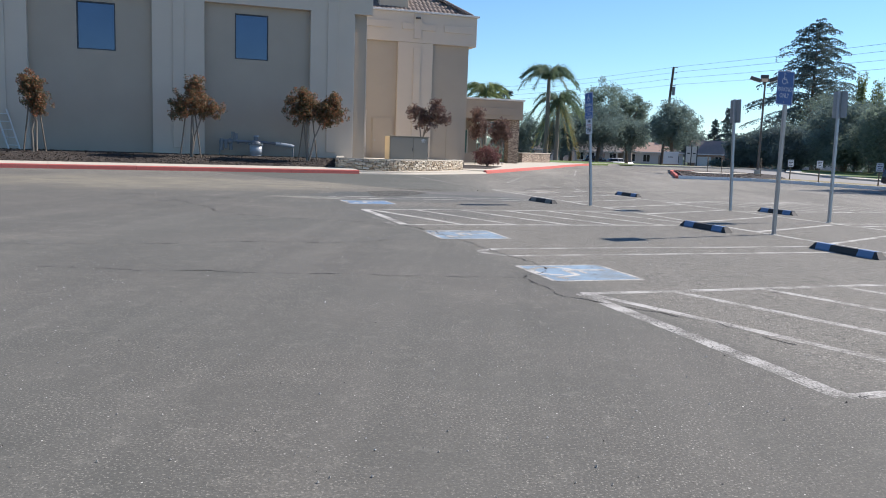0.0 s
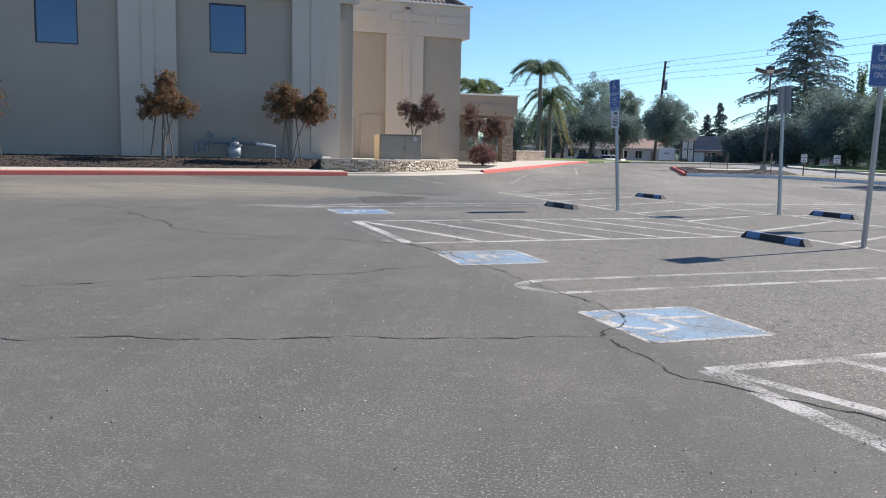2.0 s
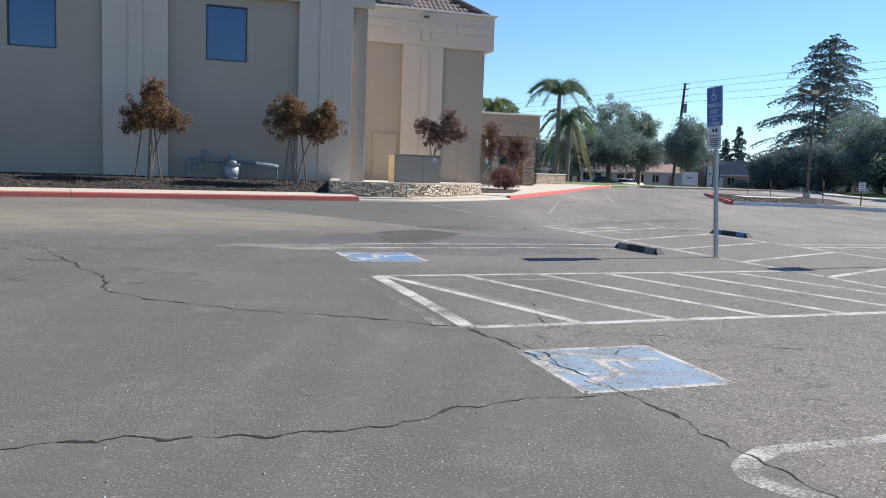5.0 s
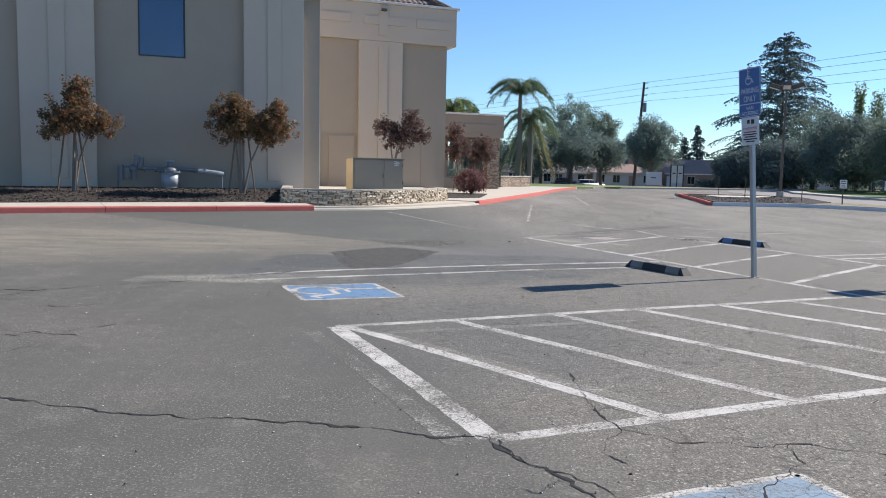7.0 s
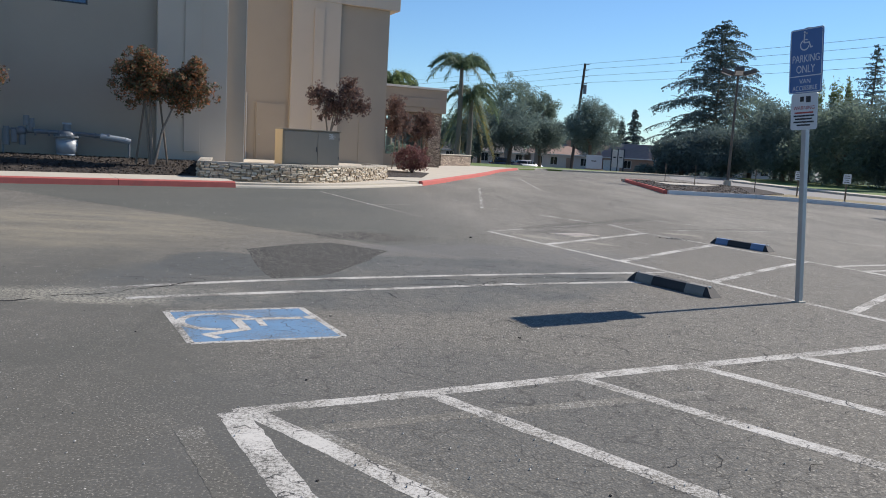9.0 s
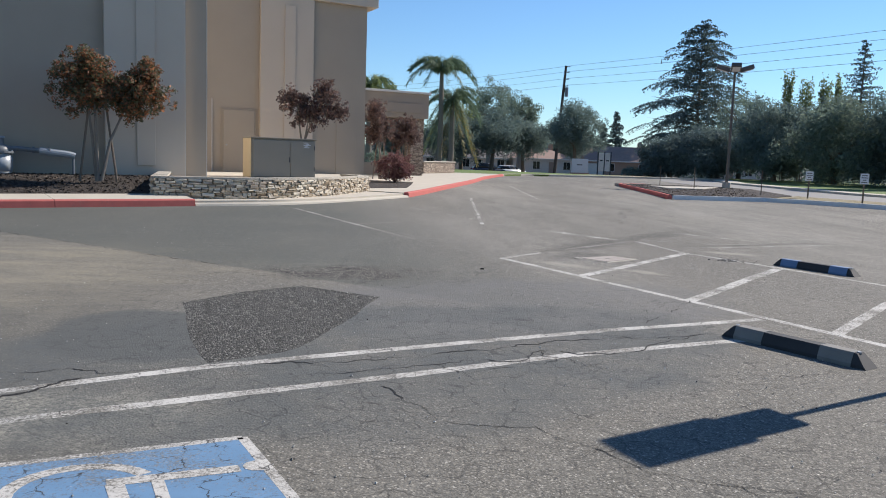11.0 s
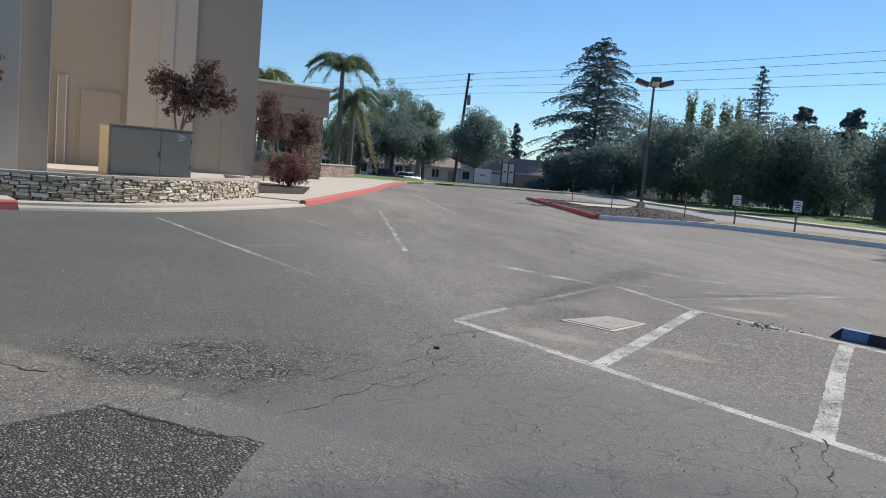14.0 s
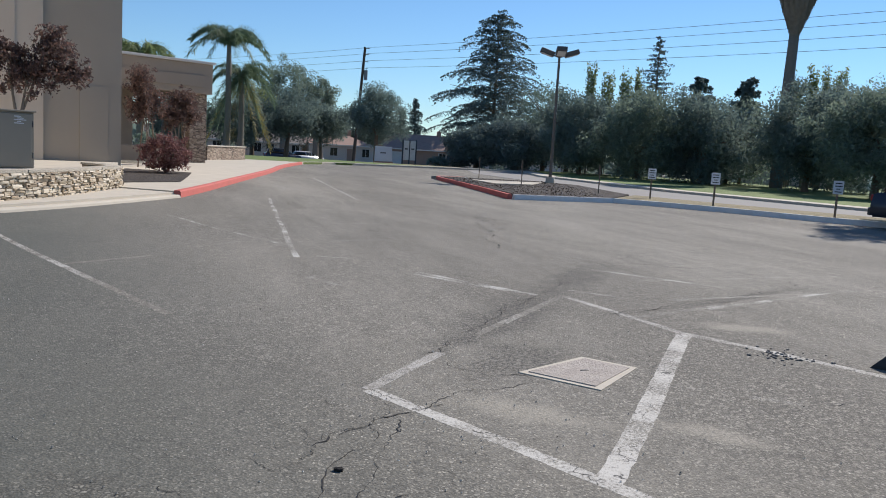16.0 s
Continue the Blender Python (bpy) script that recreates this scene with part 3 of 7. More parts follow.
def make_dry_grass():
    n = Nodes("dry_grass", 0.95)
    a = n.noise(0.8, 5, 0.65)
    b = n.noise(40, 3)
    col = n.ramp(a, [(0.35, (0.24, 0.20, 0.11)), (0.55, (0.30, 0.26, 0.15)), (0.75, (0.12, 0.14, 0.05))])
    n.colour(n.mix(n.math("MULTIPLY", b, 0.5), col, (0.10, 0.08, 0.05)))
    n.bump(b, 0.8, 0.03)
    return n.m


def make_stone(joined=False):
    n = Nodes("ledge_stone", 0.9)
    r = n.island() if joined else n.random()
    col = n.ramp(r, [(0.0, (0.22, 0.165, 0.11)), (0.15, (0.40, 0.33, 0.235)), (0.4, (0.56, 0.49, 0.38)), (0.7, (0.66, 0.60, 0.49)), (0.9, (0.48, 0.38, 0.27)), (1.0, (0.33, 0.30, 0.26))])
    g = n.noise(14, 5, 0.65)
    col = n.mix(n.math("MULTIPLY", g, 0.30), col, (0.20, 0.17, 0.13))
    n.colour(col)
    n.bump(g, 0.7, 0.015)
    return n.m


def make_ledge_wall():
    """Ledge stone too far off to tell stone from stone."""
    n = Nodes("ledge_veneer", 0.9)
    vec = n.stretch((1.6, 1.6, 5.0))
    cell = n.voronoi(3.0, "F1", "Color", vec)
    edge = n.voronoi(3.0, "DISTANCE_TO_EDGE", "Distance", vec)
    col = n.ramp(cell, [(0.1, (0.20, 0.145, 0.11)), (0.5, (0.34, 0.265, 0.20)), (0.9, (0.46, 0.38, 0.30))])
    n.colour(n.mix(n.ramp(edge, [(0.02, 1.0), (0.08, 0.0)]), col, (0.05, 0.042, 0.035)))
    n.bump(edge, 0.8, 0.03)
    return n.m


GRASS, MULCH, DRY_GRASS, STONE, LEDGE = make_grass(), make_mulch(), make_dry_grass(), make_stone(), make_ledge_wall()
MORTAR = simple("mortar", (0.26, 0.22, 0.17), 0.95)

# ---------------- the ground ----------------


def ground_z(x, y):
    """The lot is level; past its far side the land falls by a metre or so."""
    f = min(1.0, max(0.0, (y - 84.0) / 40.0))
    return -1.1 * f * f * (3 - 2 * f)


xs = [-900, -400, -150, -60, -30, 0, 30, 60, 100, 160, 300, 600, 1200]
ys = [-600, -200, -50, 0, 40, 70, 84, 88, 92, 96, 100, 104, 108, 112, 116, 120, 124, 140, 200, 400, 900, 2000]
gv = [(x, y, ground_z(x, y)) for y in ys for x in xs]
gf = [(j * len(xs) + i, j * len(xs) + i + 1, (j + 1) * len(xs) + i + 1, (j + 1) * len(xs) + i)
      for j in range(len(ys) - 1) for i in range(len(xs) - 1)]
tagged(raw("ground", gv, gf, ASPHALT), "worn grey asphalt of a large parking lot", "ground", kind="structure")

# axes of the parking rows: V runs into the stalls, Q along the row
PA = radians(24.0)
V = Vector((math.cos(PA), math.sin(PA)))
Q = Vector((-math.sin(PA), math.cos(PA)))


def flat(name, poly, z, mat, label, category, kind="structure", group=""):
    """A thin sheet that lies on the ground, as an outline."""
    bm = prism(poly, -0.01, z)
    return tagged(part(name, bm, mat), label, category, group, kind)


LAID = [0]


def stripe(p0, p1, width=0.10, mat=None, z=None, name="parking_line", label="worn white parking line painted on asphalt", rng=R):
    p0, p1 = Vector(p0), Vector(p1)
    n = max(2, int((p1 - p0).length / 0.06))
    d = (p1 - p0).normalized()
    side = Vector((-d.y, d.x))
    drift = [rng.uniform(-0.003, 0.003) for _ in range(n + 2)]
    pts = [tuple(p0.lerp(p1, i / n) + side * (drift[i] + 0.008 * math.sin(i * 0.11 + LAID[0]))) for i in range(n + 1)]
    LAID[0] += 1
    v, f = ribbon(pts, [width * rng.uniform(0.93, 1.05) for _ in pts], z or 0.0004 + 0.00005 * (LAID[0] % 13))
    return tagged(raw(name, v, f, mat or WHITE_LINE), label, "road marking", "parking lines", "structure")


# sealed and patched areas of the lot
rs = random.Random(3)


def ragged(poly, amount, step=0.25):
    return wobble(poly + [poly[0]], step, amount, rs)[:-1]


flat("asphalt_patch", ragged([(-2.74, 23.39), (-2.30, 24.0), (-1.80, 24.40), (-1.0, 23.85), (-1.26, 22.75), (-1.50, 21.98), (-1.66, 21.68), (-2.1, 21.37), (-2.26, 21.75), (-2.36, 22.02), (-2.55, 22.7)], 0.015), 0.0008, PATCH,
     "dark coarse asphalt patch set into the lot", "asphalt patch")

# cracks
rc = random.Random(5)


def crack(points, w=0.012, stray=0.05, step=0.12):
    pts = wobble(points, max(step * 2.5, 0.22), stray * 0.8, rc)
    pts = wobble(pts, 0.10, 0.042, rc)
    pts = wobble(pts, 0.035, 0.014, rc)
    ws, wide = [], 1.0
    for i in range(len(pts)):
        if i % 4 == 0:
            wide = rc.choice((0.35, 0.6, 0.9, 1.2, 2.0))
        ws.append(w * 0.68 * wide * rc.uniform(0.6, 1.3))
    ws[0] = ws[-1] = 0.002
    v, f = ribbon(pts, ws, 0.0028)
    return tagged(raw("pavement_crack", v, f, CRACK), "dark open crack in the asphalt", "crack", "cracks", "structure")


crack([(-7.5, 9.6), (-4.4, 10.4), (-2.96, 11.0), (-2.14, 11.57), (-0.9, 11.97), (-0.21, 12.55), (0.60, 12.93)], 0.020)
crack([(-3.4, 8.9), (-1.28, 9.19), (-0.51, 9.38), (-0.05, 9.46), (0.28, 9.47), (0.97, 9.64), (1.51, 9.74)], 0.016)
crack([(-0.45, 14.74), (0.19, 13.63), (0.6, 12.93), (0.99, 12.06), (1.34, 11.41), (1.55, 11.05), (1.68, 10.75), (1.77, 10.44), (1.73, 10.21), (1.59, 9.97), (1.51, 9.74)], 0.02)
crack([(1.51, 9.74), (1.59, 9.56), (1.70, 9.3), (1.87, 8.79), (2.41, 8.43), (3.08, 7.94), (3.5, 7.3)], 0.016)
crack([(-6.79, 18.76), (-4.44, 16.23), (-3.99, 15.48), (-3.4, 15.18), (-2.29, 14.91), (-1.23, 14.81), (-0.41, 14.69)], 0.022)
crack([(-0.41, 14.69), (-0.29, 14.37), (-0.12, 14.26), (0.06, 14.01), (0.25, 13.5)], 0.016)
crack([(0.10, 16.2), (0.16, 15.66), (0.16, 15.41), (0.26, 14.9), (0.51, 14.71), (0.85, 14.69), (1.09, 14.75), (1.51, 14.63), (2.4, 14.5)], 0.012)
crack([(1.09, 14.75), (1.05, 14.45), (0.8, 14.2), (0.7, 13.95)], 0.008)
crack([(0.26, 14.9), (0.12, 14.6), (0.2, 14.4)], 0.007)
crack([(-5.6, 17.6), (-5.0, 17.4), (-4.2, 16.9), (-3.6, 16.8)], 0.009)
crack([(-8.5, 19.0), (-6.8, 18.76), (-5.2, 18.9), (-3.4, 20.2), (-2.75, 21.0)], 0.018)
crack([(-3.54, 21.05), (-2.9, 21.2), (-2.7, 21.1), (-1.0, 21.5), (0.6, 22.2), (2.0, 22.5)], 0.010)
crack([(-8.5, 29.9), (-6.4, 28.5), (-4.6, 27.07), (-3.6, 26.3), (-2.79, 25.68)], 0.012, 0.03)
crack([(-1.83, 24.40), (-1.4, 24.1), (-0.98, 23.84)], 0.014, 0.02)
crack([(-3.2, 24.62), (-2.65, 25.27), (-2.2, 25.0)], 0.012)
crack([(-1.5, 24.5), (-0.6, 25.0), (0.1, 25.6), (0.7, 26.6), (0.71, 27.02)], 0.0055, 0.07, 0.07)
crack([(-0.9, 24.3), (-0.1, 25.1), (0.45, 25.9), (0.72, 26.5)], 0.0045, 0.07, 0.07)
crack([(-0.6, 25.0), (-0.2, 24.85), (0.2, 25.2)], 0.004, 0.03, 0.07)
crack([(0.1, 25.6), (0.3, 25.5), (0.5, 25.6)], 0.005, 0.02, 0.07)
crack([(0.71, 27.02), (0.9, 26.6), (1.2, 26.9), (1.7, 27.0)], 0.006)
crack([(0.2, 26.2), (0.7, 26.55), (1.04, 26.7)], 0.008)
for i in range(34):
    u = rc.random()
    x0, y0 = -1.5 + 2.2 * u + rc.uniform(-0.12, 0.12), 24.45 + 2.3 * u + rc.uniform(-0.15, 0.30)
    a = rc.choice((0.8, 2.2, 1.6, 0.2)) + rc.uniform(-0.3, 0.3)
    l = rc.uniform(0.12, 0.40)
    crack([(x0, y0), (x0 + l * math.cos(a), y0 + l * math.sin(a))], 0.0035, 0.02)
crack([(6.6, 39.8), (6.32, 39.11), (5.2, 36.0), (4.38, 33.67)], 0.02, 0.2)
crack([(6.45, 39.4), (6.0, 37.6), (5.7, 36.6), (5.25, 36.1)], 0.014, 0.2)
crack([(6.32, 39.11), (6.9, 37.4), (6.6, 36.2)], 0.02, 0.1)
crack([(1.41, 27.79), (2.4, 29.0), (3.5, 30.2), (3.88, 30.69), (5.02, 32.03), (6.66, 33.29), (9.0, 34.2)], 0.008, 0.1)
for u in range(26):
    x0, y0 = 1.35 + 0.085 * u + rc.uniform(-0.12, 0.12), 27.75 + 0.105 * u + rc.uniform(-0.10, 0.10)
    a = rc.choice((0.85, 0.9, 2.3, 0.2)) + rc.uniform(-0.3, 0.3)
    l = rc.uniform(0.12, 0.34)
    crack([(x0, y0), (x0 + l * math.cos(a), y0 + l * math.sin(a))], 0.006, 0.02)
crack([(3.4, 28.9), (4.4, 29.3), (5.5, 29.75), (7.1, 30.45), (7.45, 31.0), (7.0, 31.6), (5.6, 32.3)], 0.009, 0.1)
crack([(3.5, 28.95), (4.6, 29.2), (5.5, 29.6), (6.4, 30.05)], 0.007, 0.1)
crack([(1.36, 27.57), (1.48, 27.27), (1.8, 27.15)], 0.006, 0.05)
crack([(2.1, 26.55), (2.9, 26.35), (3.6, 26.3)], 0.004, 0.04)
crack([(-1.0, 20.9), (-0.7, 20.3), (-0.2, 20.2), (0.2, 19.6), (0.9, 19.3)], 0.008)
crack([(-0.65, 21.4), (-0.43, 21.53), (-0.08, 21.5), (0.19, 21.83), (0.44, 21.73), (0.88, 21.84), (1.28, 22.22), (1.77, 22.49)], 0.014, 0.06)
crack([(0.19, 21.83), (0.19, 21.64), (0.34, 21.54), (0.43, 21.39)], 0.012, 0.05)
crack([(0.81, 22.36), (1.06, 22.23), (1.25, 22.17)], 0.012, 0.03)
crack([(-1.4, 21.15), (-0.9, 21.3), (-0.65, 21.4), (-0.5, 21.2), (-0.1, 21.35)], 0.009, 0.05)
crack([(0.23, 21.6), (0.05, 21.45), (-0.08, 21.5)], 0.010, 0.03)
crack([(2.14, 24.0), (1.75, 23.45), (1.3, 22.85)], 0.008, 0.02, 0.06)
crack([(1.98, 24.0), (1.6, 23.5), (1.15, 22.9)], 0.006, 0.02, 0.06)
for _ in range(46):
    x0, y0 = rc.uniform(-0.4, 3.4), rc.uniform(13.5, 21.5)
    a = rc.uniform(-0.5, 0.5) + (PA if rc.random() < 0.6 else PA + 1.5)
    l = rc.uniform(0.2, 0.7)
    crack([(x0, y0), (x0 + l * 0.5 * math.cos(a), y0 + l * 0.5 * math.sin(a)), (x0 + l * math.cos(a + 0.3), y0 + l * math.sin(a + 0.3))], 0.004, 0.05)
for _ in range(30):
    x0, y0 = rc.uniform(-8.5, -3.4), rc.uniform(15.6, 19.5)
    a = rc.uniform(-0.6, 0.6)
    l = rc.uniform(0.3, 1.0)
    crack([(x0, y0), (x0 + l * 0.5 * math.cos(a), y0 + l * 0.5 * math.sin(a)), (x0 + l * math.cos(a + 0.4), y0 + l * math.sin(a + 0.4))], 0.011, 0.07)


# parking lines: the row line, the far line of the spine, and the hatched spine between
def pq(x, y, p, q):
    w = Vector((x, y)) + V * p + Q * q
    return (w.x, w.y)


ROW0 = (0.69, 27.03)
ROW_DIR = Vector((5.30, -11.15)).normalized()


def on_row(s):
    w = Vector(ROW0) + ROW_DIR * s
    return (w.x, w.y)


stripe(on_row(0), on_row(19.5), 0.10)
SP = [(3.74, 28.18), (4.00, 27.72), (4.47, 26.78), (6.02, 23.3), (8.35, 18.7), (11.0, 13.0)]
for a, b in zip(SP[:-1], SP[1:]):
    stripe(a, b, 0.10)
stripe((3.50, 29.84), (3.74, 28.18), 0.09, OLD_LINE)
stripe((0.69, 27.03), (1.41, 27.79), 0.09, OLD_LINE)
stripe((1.9, 28.3), (3.5, 29.9), 0.08, GHOST_LINE)
for k, (a, b) in enumerate([((1.42, 25.54), (3.73, 28.13)), ((2.14, 24.0), (4.45, 26.62)), ((2.83, 22.55), (5.20, 24.95)), ((3.58, 20.94), (5.95, 23.4)),
                            ((4.30, 19.40), (6.60, 21.75)), ((5.02, 17.75), (7.35, 20.3)), ((5.75, 16.2), (8.05, 18.6)), ((6.5, 14.7), (8.75, 17.1)), ((7.2, 13.1), (9.5, 15.5))]):
    stripe(a, b, 0.13 if k < 2 else 0.11)
# double line of the first stall
for bend in ([(-2.95, 20.80), (-2.06, 21.29), (-0.62, 21.92), (0.80, 22.52), (2.46, 23.12)], [(-2.66, 20.33), (-1.80, 20.73), (-0.92, 21.11), (0.37, 21.71), (1.93, 22.28)]):
    for a, b in zip(bend[:-1], bend[1:]):
        stripe(a, b, 0.10)
stripe((-3.45, 20.48), (-2.95, 20.80), 0.09, FADED_LINE)
stripe((-3.1, 20.10), (-2.66, 20.33), 0.09, FADED_LINE)
# hatched aisle between two stalls


def hatched(apex, low, length, starts, mat):
    ax, ay = apex
    stripe(apex, pq(ax, ay, length, 0), 0.11, mat)
    stripe(low, pq(low[0], low[1], length - 0.3, 0), 0.11, mat)
    stripe(apex, low, 0.15, mat)
    h = (low[0] - ax) * Q.x + (low[1] - ay) * Q.y
    for s in starts:
        p0 = pq(ax, ay, s, 0)
        run = -h * 0.335
        p1 = pq(ax, ay, s + run, h + 0.05)
        stripe(p0, p1, 0.11, mat)


hatched((-1.68, 17.44), (-0.43, 14.70), 6.1, [0.08, 1.07, 2.12, 3.10, 4.12, 5.1], WHITE_LINE)
stripe((-1.84, 17.2), (-0.60, 14.6), 0.13, GHOST_LINE)
stripe(pq(-1.68, 17.44, 0.25, -0.32), pq(-1.68, 17.44, 1.25, -2.95), 0.12, GHOST_LINE)
stripe((-1.2, 17.25), (1.0, 18.1), 0.10, GHOST_LINE)
hatched((2.07, 8.98), (3.33, 6.05), 6.2, [0.06, 1.0, 2.09, 3.12, 4.15], OLD_LINE)
# hairpin between stalls: two lines joined by a rounded end
stripe((1.20, 12.08), (6.0, 14.15), 0.10, OLD_LINE)
stripe((1.36, 11.42), (6.2, 13.55), 0.10, OLD_LINE)
arc = [(1.20 - 0.30 * math.sin(math.pi * i / 14) - 0.0 + 0.16 * i / 14, 12.08 - 0.66 * i / 14 - 0.06 * math.sin(math.pi * i / 14)) for i in range(15)]
v, f = ribbon(arc, [0.12] * 15, 0.0010)
tagged(raw("parking_line", v, f, OLD_LINE), "worn white parking line painted on asphalt", "road marking", "parking lines", "structure")
# lines of the stalls that face the other way
for s in (4.0, 4.45, 7.4, 10.3, 10.75, 13.7, 16.6):
    w = Vector((3.74, 28.18)) + ROW_DIR * s
    stripe((w.x, w.y), pq(w.x, w.y, 5.6, 0), 0.10)
for i in range(5):
    w = Vector((3.74, 28.18)) + ROW_DIR * 4.45
    a = pq(w.x, w.y, 0.6 + i, 0)
    stripe(a, pq(a[0], a[1], 2.2, -2.9), 0.09)
# faint older lines in the drive lanes
for a, b, m in [((-3.0, 35.5), (-1.12, 30.86), FADED_LINE), ((-0.35, 37.6), (0.22, 35.92), FADED_LINE), ((2.10, 42.8), (1.13, 32.48), FADED_LINE), ((1.02, 31.0), (1.25, 30.5), FADED_LINE),
                ((5.52, 55.5), (4.5, 43.4), FADED_LINE), ((2.30, 31.23), (3.0, 30.17), FADED_LINE), ((-0.05, 33.28), (0.94, 34.35), GHOST_LINE), ((-1.42, 31.75), (-0.56, 32.46), GHOST_LINE),
                ((0.22, 35.92), (1.2, 33.6), GHOST_LINE), ((4.6, 29.6), (8.6, 30.2), GHOST_LINE), ((5.0, 30.8), (8.6, 31.2), GHOST_LINE), ((1.3, 34.0), (3.2, 34.6), GHOST_LINE),
                ((1.5, 36.5), (3.4, 37.0), GHOST_LINE), ((4.87, 31.65), (5.92, 30.32), FADED_LINE), ((3.74, 30.19), (4.44, 29.41), GHOST_LINE), ((2.35, 31.37), (3.22, 29.93), FADED_LINE), ((3.66, 28.8), (5.5, 29.49), GHOST_LINE), ((4.76, 29.16), (7.69, 30.15), FADED_LINE), ((2.64, 26.85), (3.28, 26.33), GHOST_LINE), ((1.41, 32.6), (1.95, 32.36), FADED_LINE), ((1.8, 39.5), (3.7, 40.0), GHOST_LINE), ((-1.12, 30.86), (-0.4, 29.2), GHOST_LINE), ((7.7, 28.5), (8.73, 27.83), FADED_LINE)]:
    stripe(a, b, 0.08, m, name="faded_line", label="faded white line on the asphalt drive lane")


# painted squares with the wheelchair symbol
def symbol_polys(head=True):
    """The wheelchair symbol about (0, 0), one unit high: x to its right, y up."""
    out = []

    def bar(a, b, w):
        d = Vector((b[0] - a[0], b[1] - a[1])).normalized()
        n = Vector((-d.y, d.x)) * w / 2
        out.append([(a[0] + n.x, a[1] + n.y), (a[0] - n.x, a[1] - n.y), (b[0] - n.x, b[1] - n.y), (b[0] + n.x, b[1] + n.y)])
    cx, cy, r0, r1 = -0.10, -0.19, 0.215, 0.275
    a0, n = 112, 17
    for i in range(n):
        t0, t1 = radians(a0 + i * 240 / n), radians(a0 + (i + 1) * 240 / n)
        out.append([(cx + r0 * math.cos(t0), cy + r0 * math.sin(t0)), (cx + r1 * math.cos(t0), cy + r1 * math.sin(t0)),
                    (cx + r1 * math.cos(t1), cy + r1 * math.sin(t1)), (cx + r0 * math.cos(t1), cy + r0 * math.sin(t1))])
    if head:
        out.append([(-0.13 + 0.055 * math.cos(i * math.pi / 5), 0.44 + 0.055 * math.sin(i * math.pi / 5)) for i in range(10)])
    bar((-0.125, 0.37), (-0.15, -0.10), 0.07)
    bar((-0.12, 0.07), (0.08, 0.06), 0.045)
    bar((-0.13, -0.075), (0.17, -0.075), 0.065)
    bar((0.15, -0.06), (0.275, -0.36), 0.065)
    bar((0.26, -0.345), (0.37, -0.29), 0.05)
    return out


def sheet(polys, m, z, material, name, parent=None, label=""):
    v, f = [], []
    for p in polys:
        f.append(tuple(range(len(v), len(v) + len(p))))
        v += [tuple(m @ Vector((x, y, z))) for x, y in p]
    return raw(name, v, f, material, parent, label)


def blue_square(c1, c2, c3, c4, paint, label, fade):
    """Corners in order; the symbol's head points from c1 to c2."""
    sq = thing("accessible_marking", label, "road marking", group="accessible stall markings", kind="structure")
    cs = [Vector((*c, 0)) for c in (c1, c2, c3, c4)]
    mid = sum(cs, Vector()) / 4
    up = ((cs[1] - cs[0]) + (cs[2] - cs[3])) / 2
    rt = ((cs[3] - cs[0]) + (cs[2] - cs[1])) / 2

    def at(x, y):
        p = mid + up * y + rt * x
        return (p.x, p.y)
    part("blue_field", prism([at(-0.46, -0.46), at(0.46, -0.46), at(0.46, 0.46), at(-0.46, 0.46)], -0.01, 0.0010), paint, sq)
    for a, b in (((-0.47, -0.47), (-0.47, 0.47)), ((-0.47, 0.47), (0.47, 0.47)), ((0.47, 0.47), (0.47, -0.47)), ((0.47, -0.47), (-0.47, -0.47))):
        n = 12
        pts = [at(a[0] + (b[0] - a[0]) * i / n, a[1] + (b[1] - a[1]) * i / n) for i in range(n + 1)]
        v, f = ribbon(pts, [0.05] * len(pts), 0.0015)
        raw("white_border", v, f, fade, sq)
    v, f = [], []
    for p in symbol_polys(paint is BLUE_PAINT):
        f.append(tuple(range(len(v), len(v) + len(p))))
        v += [(*at(x, y), 0.0016 + 0.00004 * len(f)) for x, y in p]
    raw("wheelchair_symbol", v, f, fade, sq)
    return sq


blue_square((1.38, 10.60), (2.44, 11.02), (2.84, 10.02), (1.84, 9.58), PALE_BLUE_PAINT, "pale faded blue wheelchair symbol square on asphalt", WHITE_LINE)
blue_square((-0.08, 13.94), (0.97, 14.36), (1.40, 13.33), (0.34, 12.84), PALE_BLUE_PAINT, "pale blue wheelchair symbol square on asphalt", WHITE_LINE)
blue_square((-2.70, 19.70), (-1.64, 20.05), (-1.19, 19.10), (-2.24, 18.68), BLUE_PAINT, "bright blue wheelchair symbol square on asphalt", WHITE_LINE)

# cover of a valve box set in the asphalt
cv = thing("utility_cover", "square concrete and steel utility cover set in asphalt", "utility cover")
part("cover_frame", prism([(1.76, 27.24), (2.41, 27.55), (2.67, 27.23), (2.12, 26.79)], -0.05, 0.006), CONCRETE, cv)
COVER = simple("cover_plate", (0.36, 0.32, 0.28), 0.85, var=0.35, scale=9, bump=1.0, fine=50, dist=0.012)
part("cover_plate", prism([(1.83, 27.23), (2.40, 27.49), (2.60, 27.22), (2.12, 26.86)], -0.05, 0.012), COVER, cv)
part("lift_slot", box(2.2, 2.26, 27.19, 27.21, 0.0, 0.0135), INK, cv)


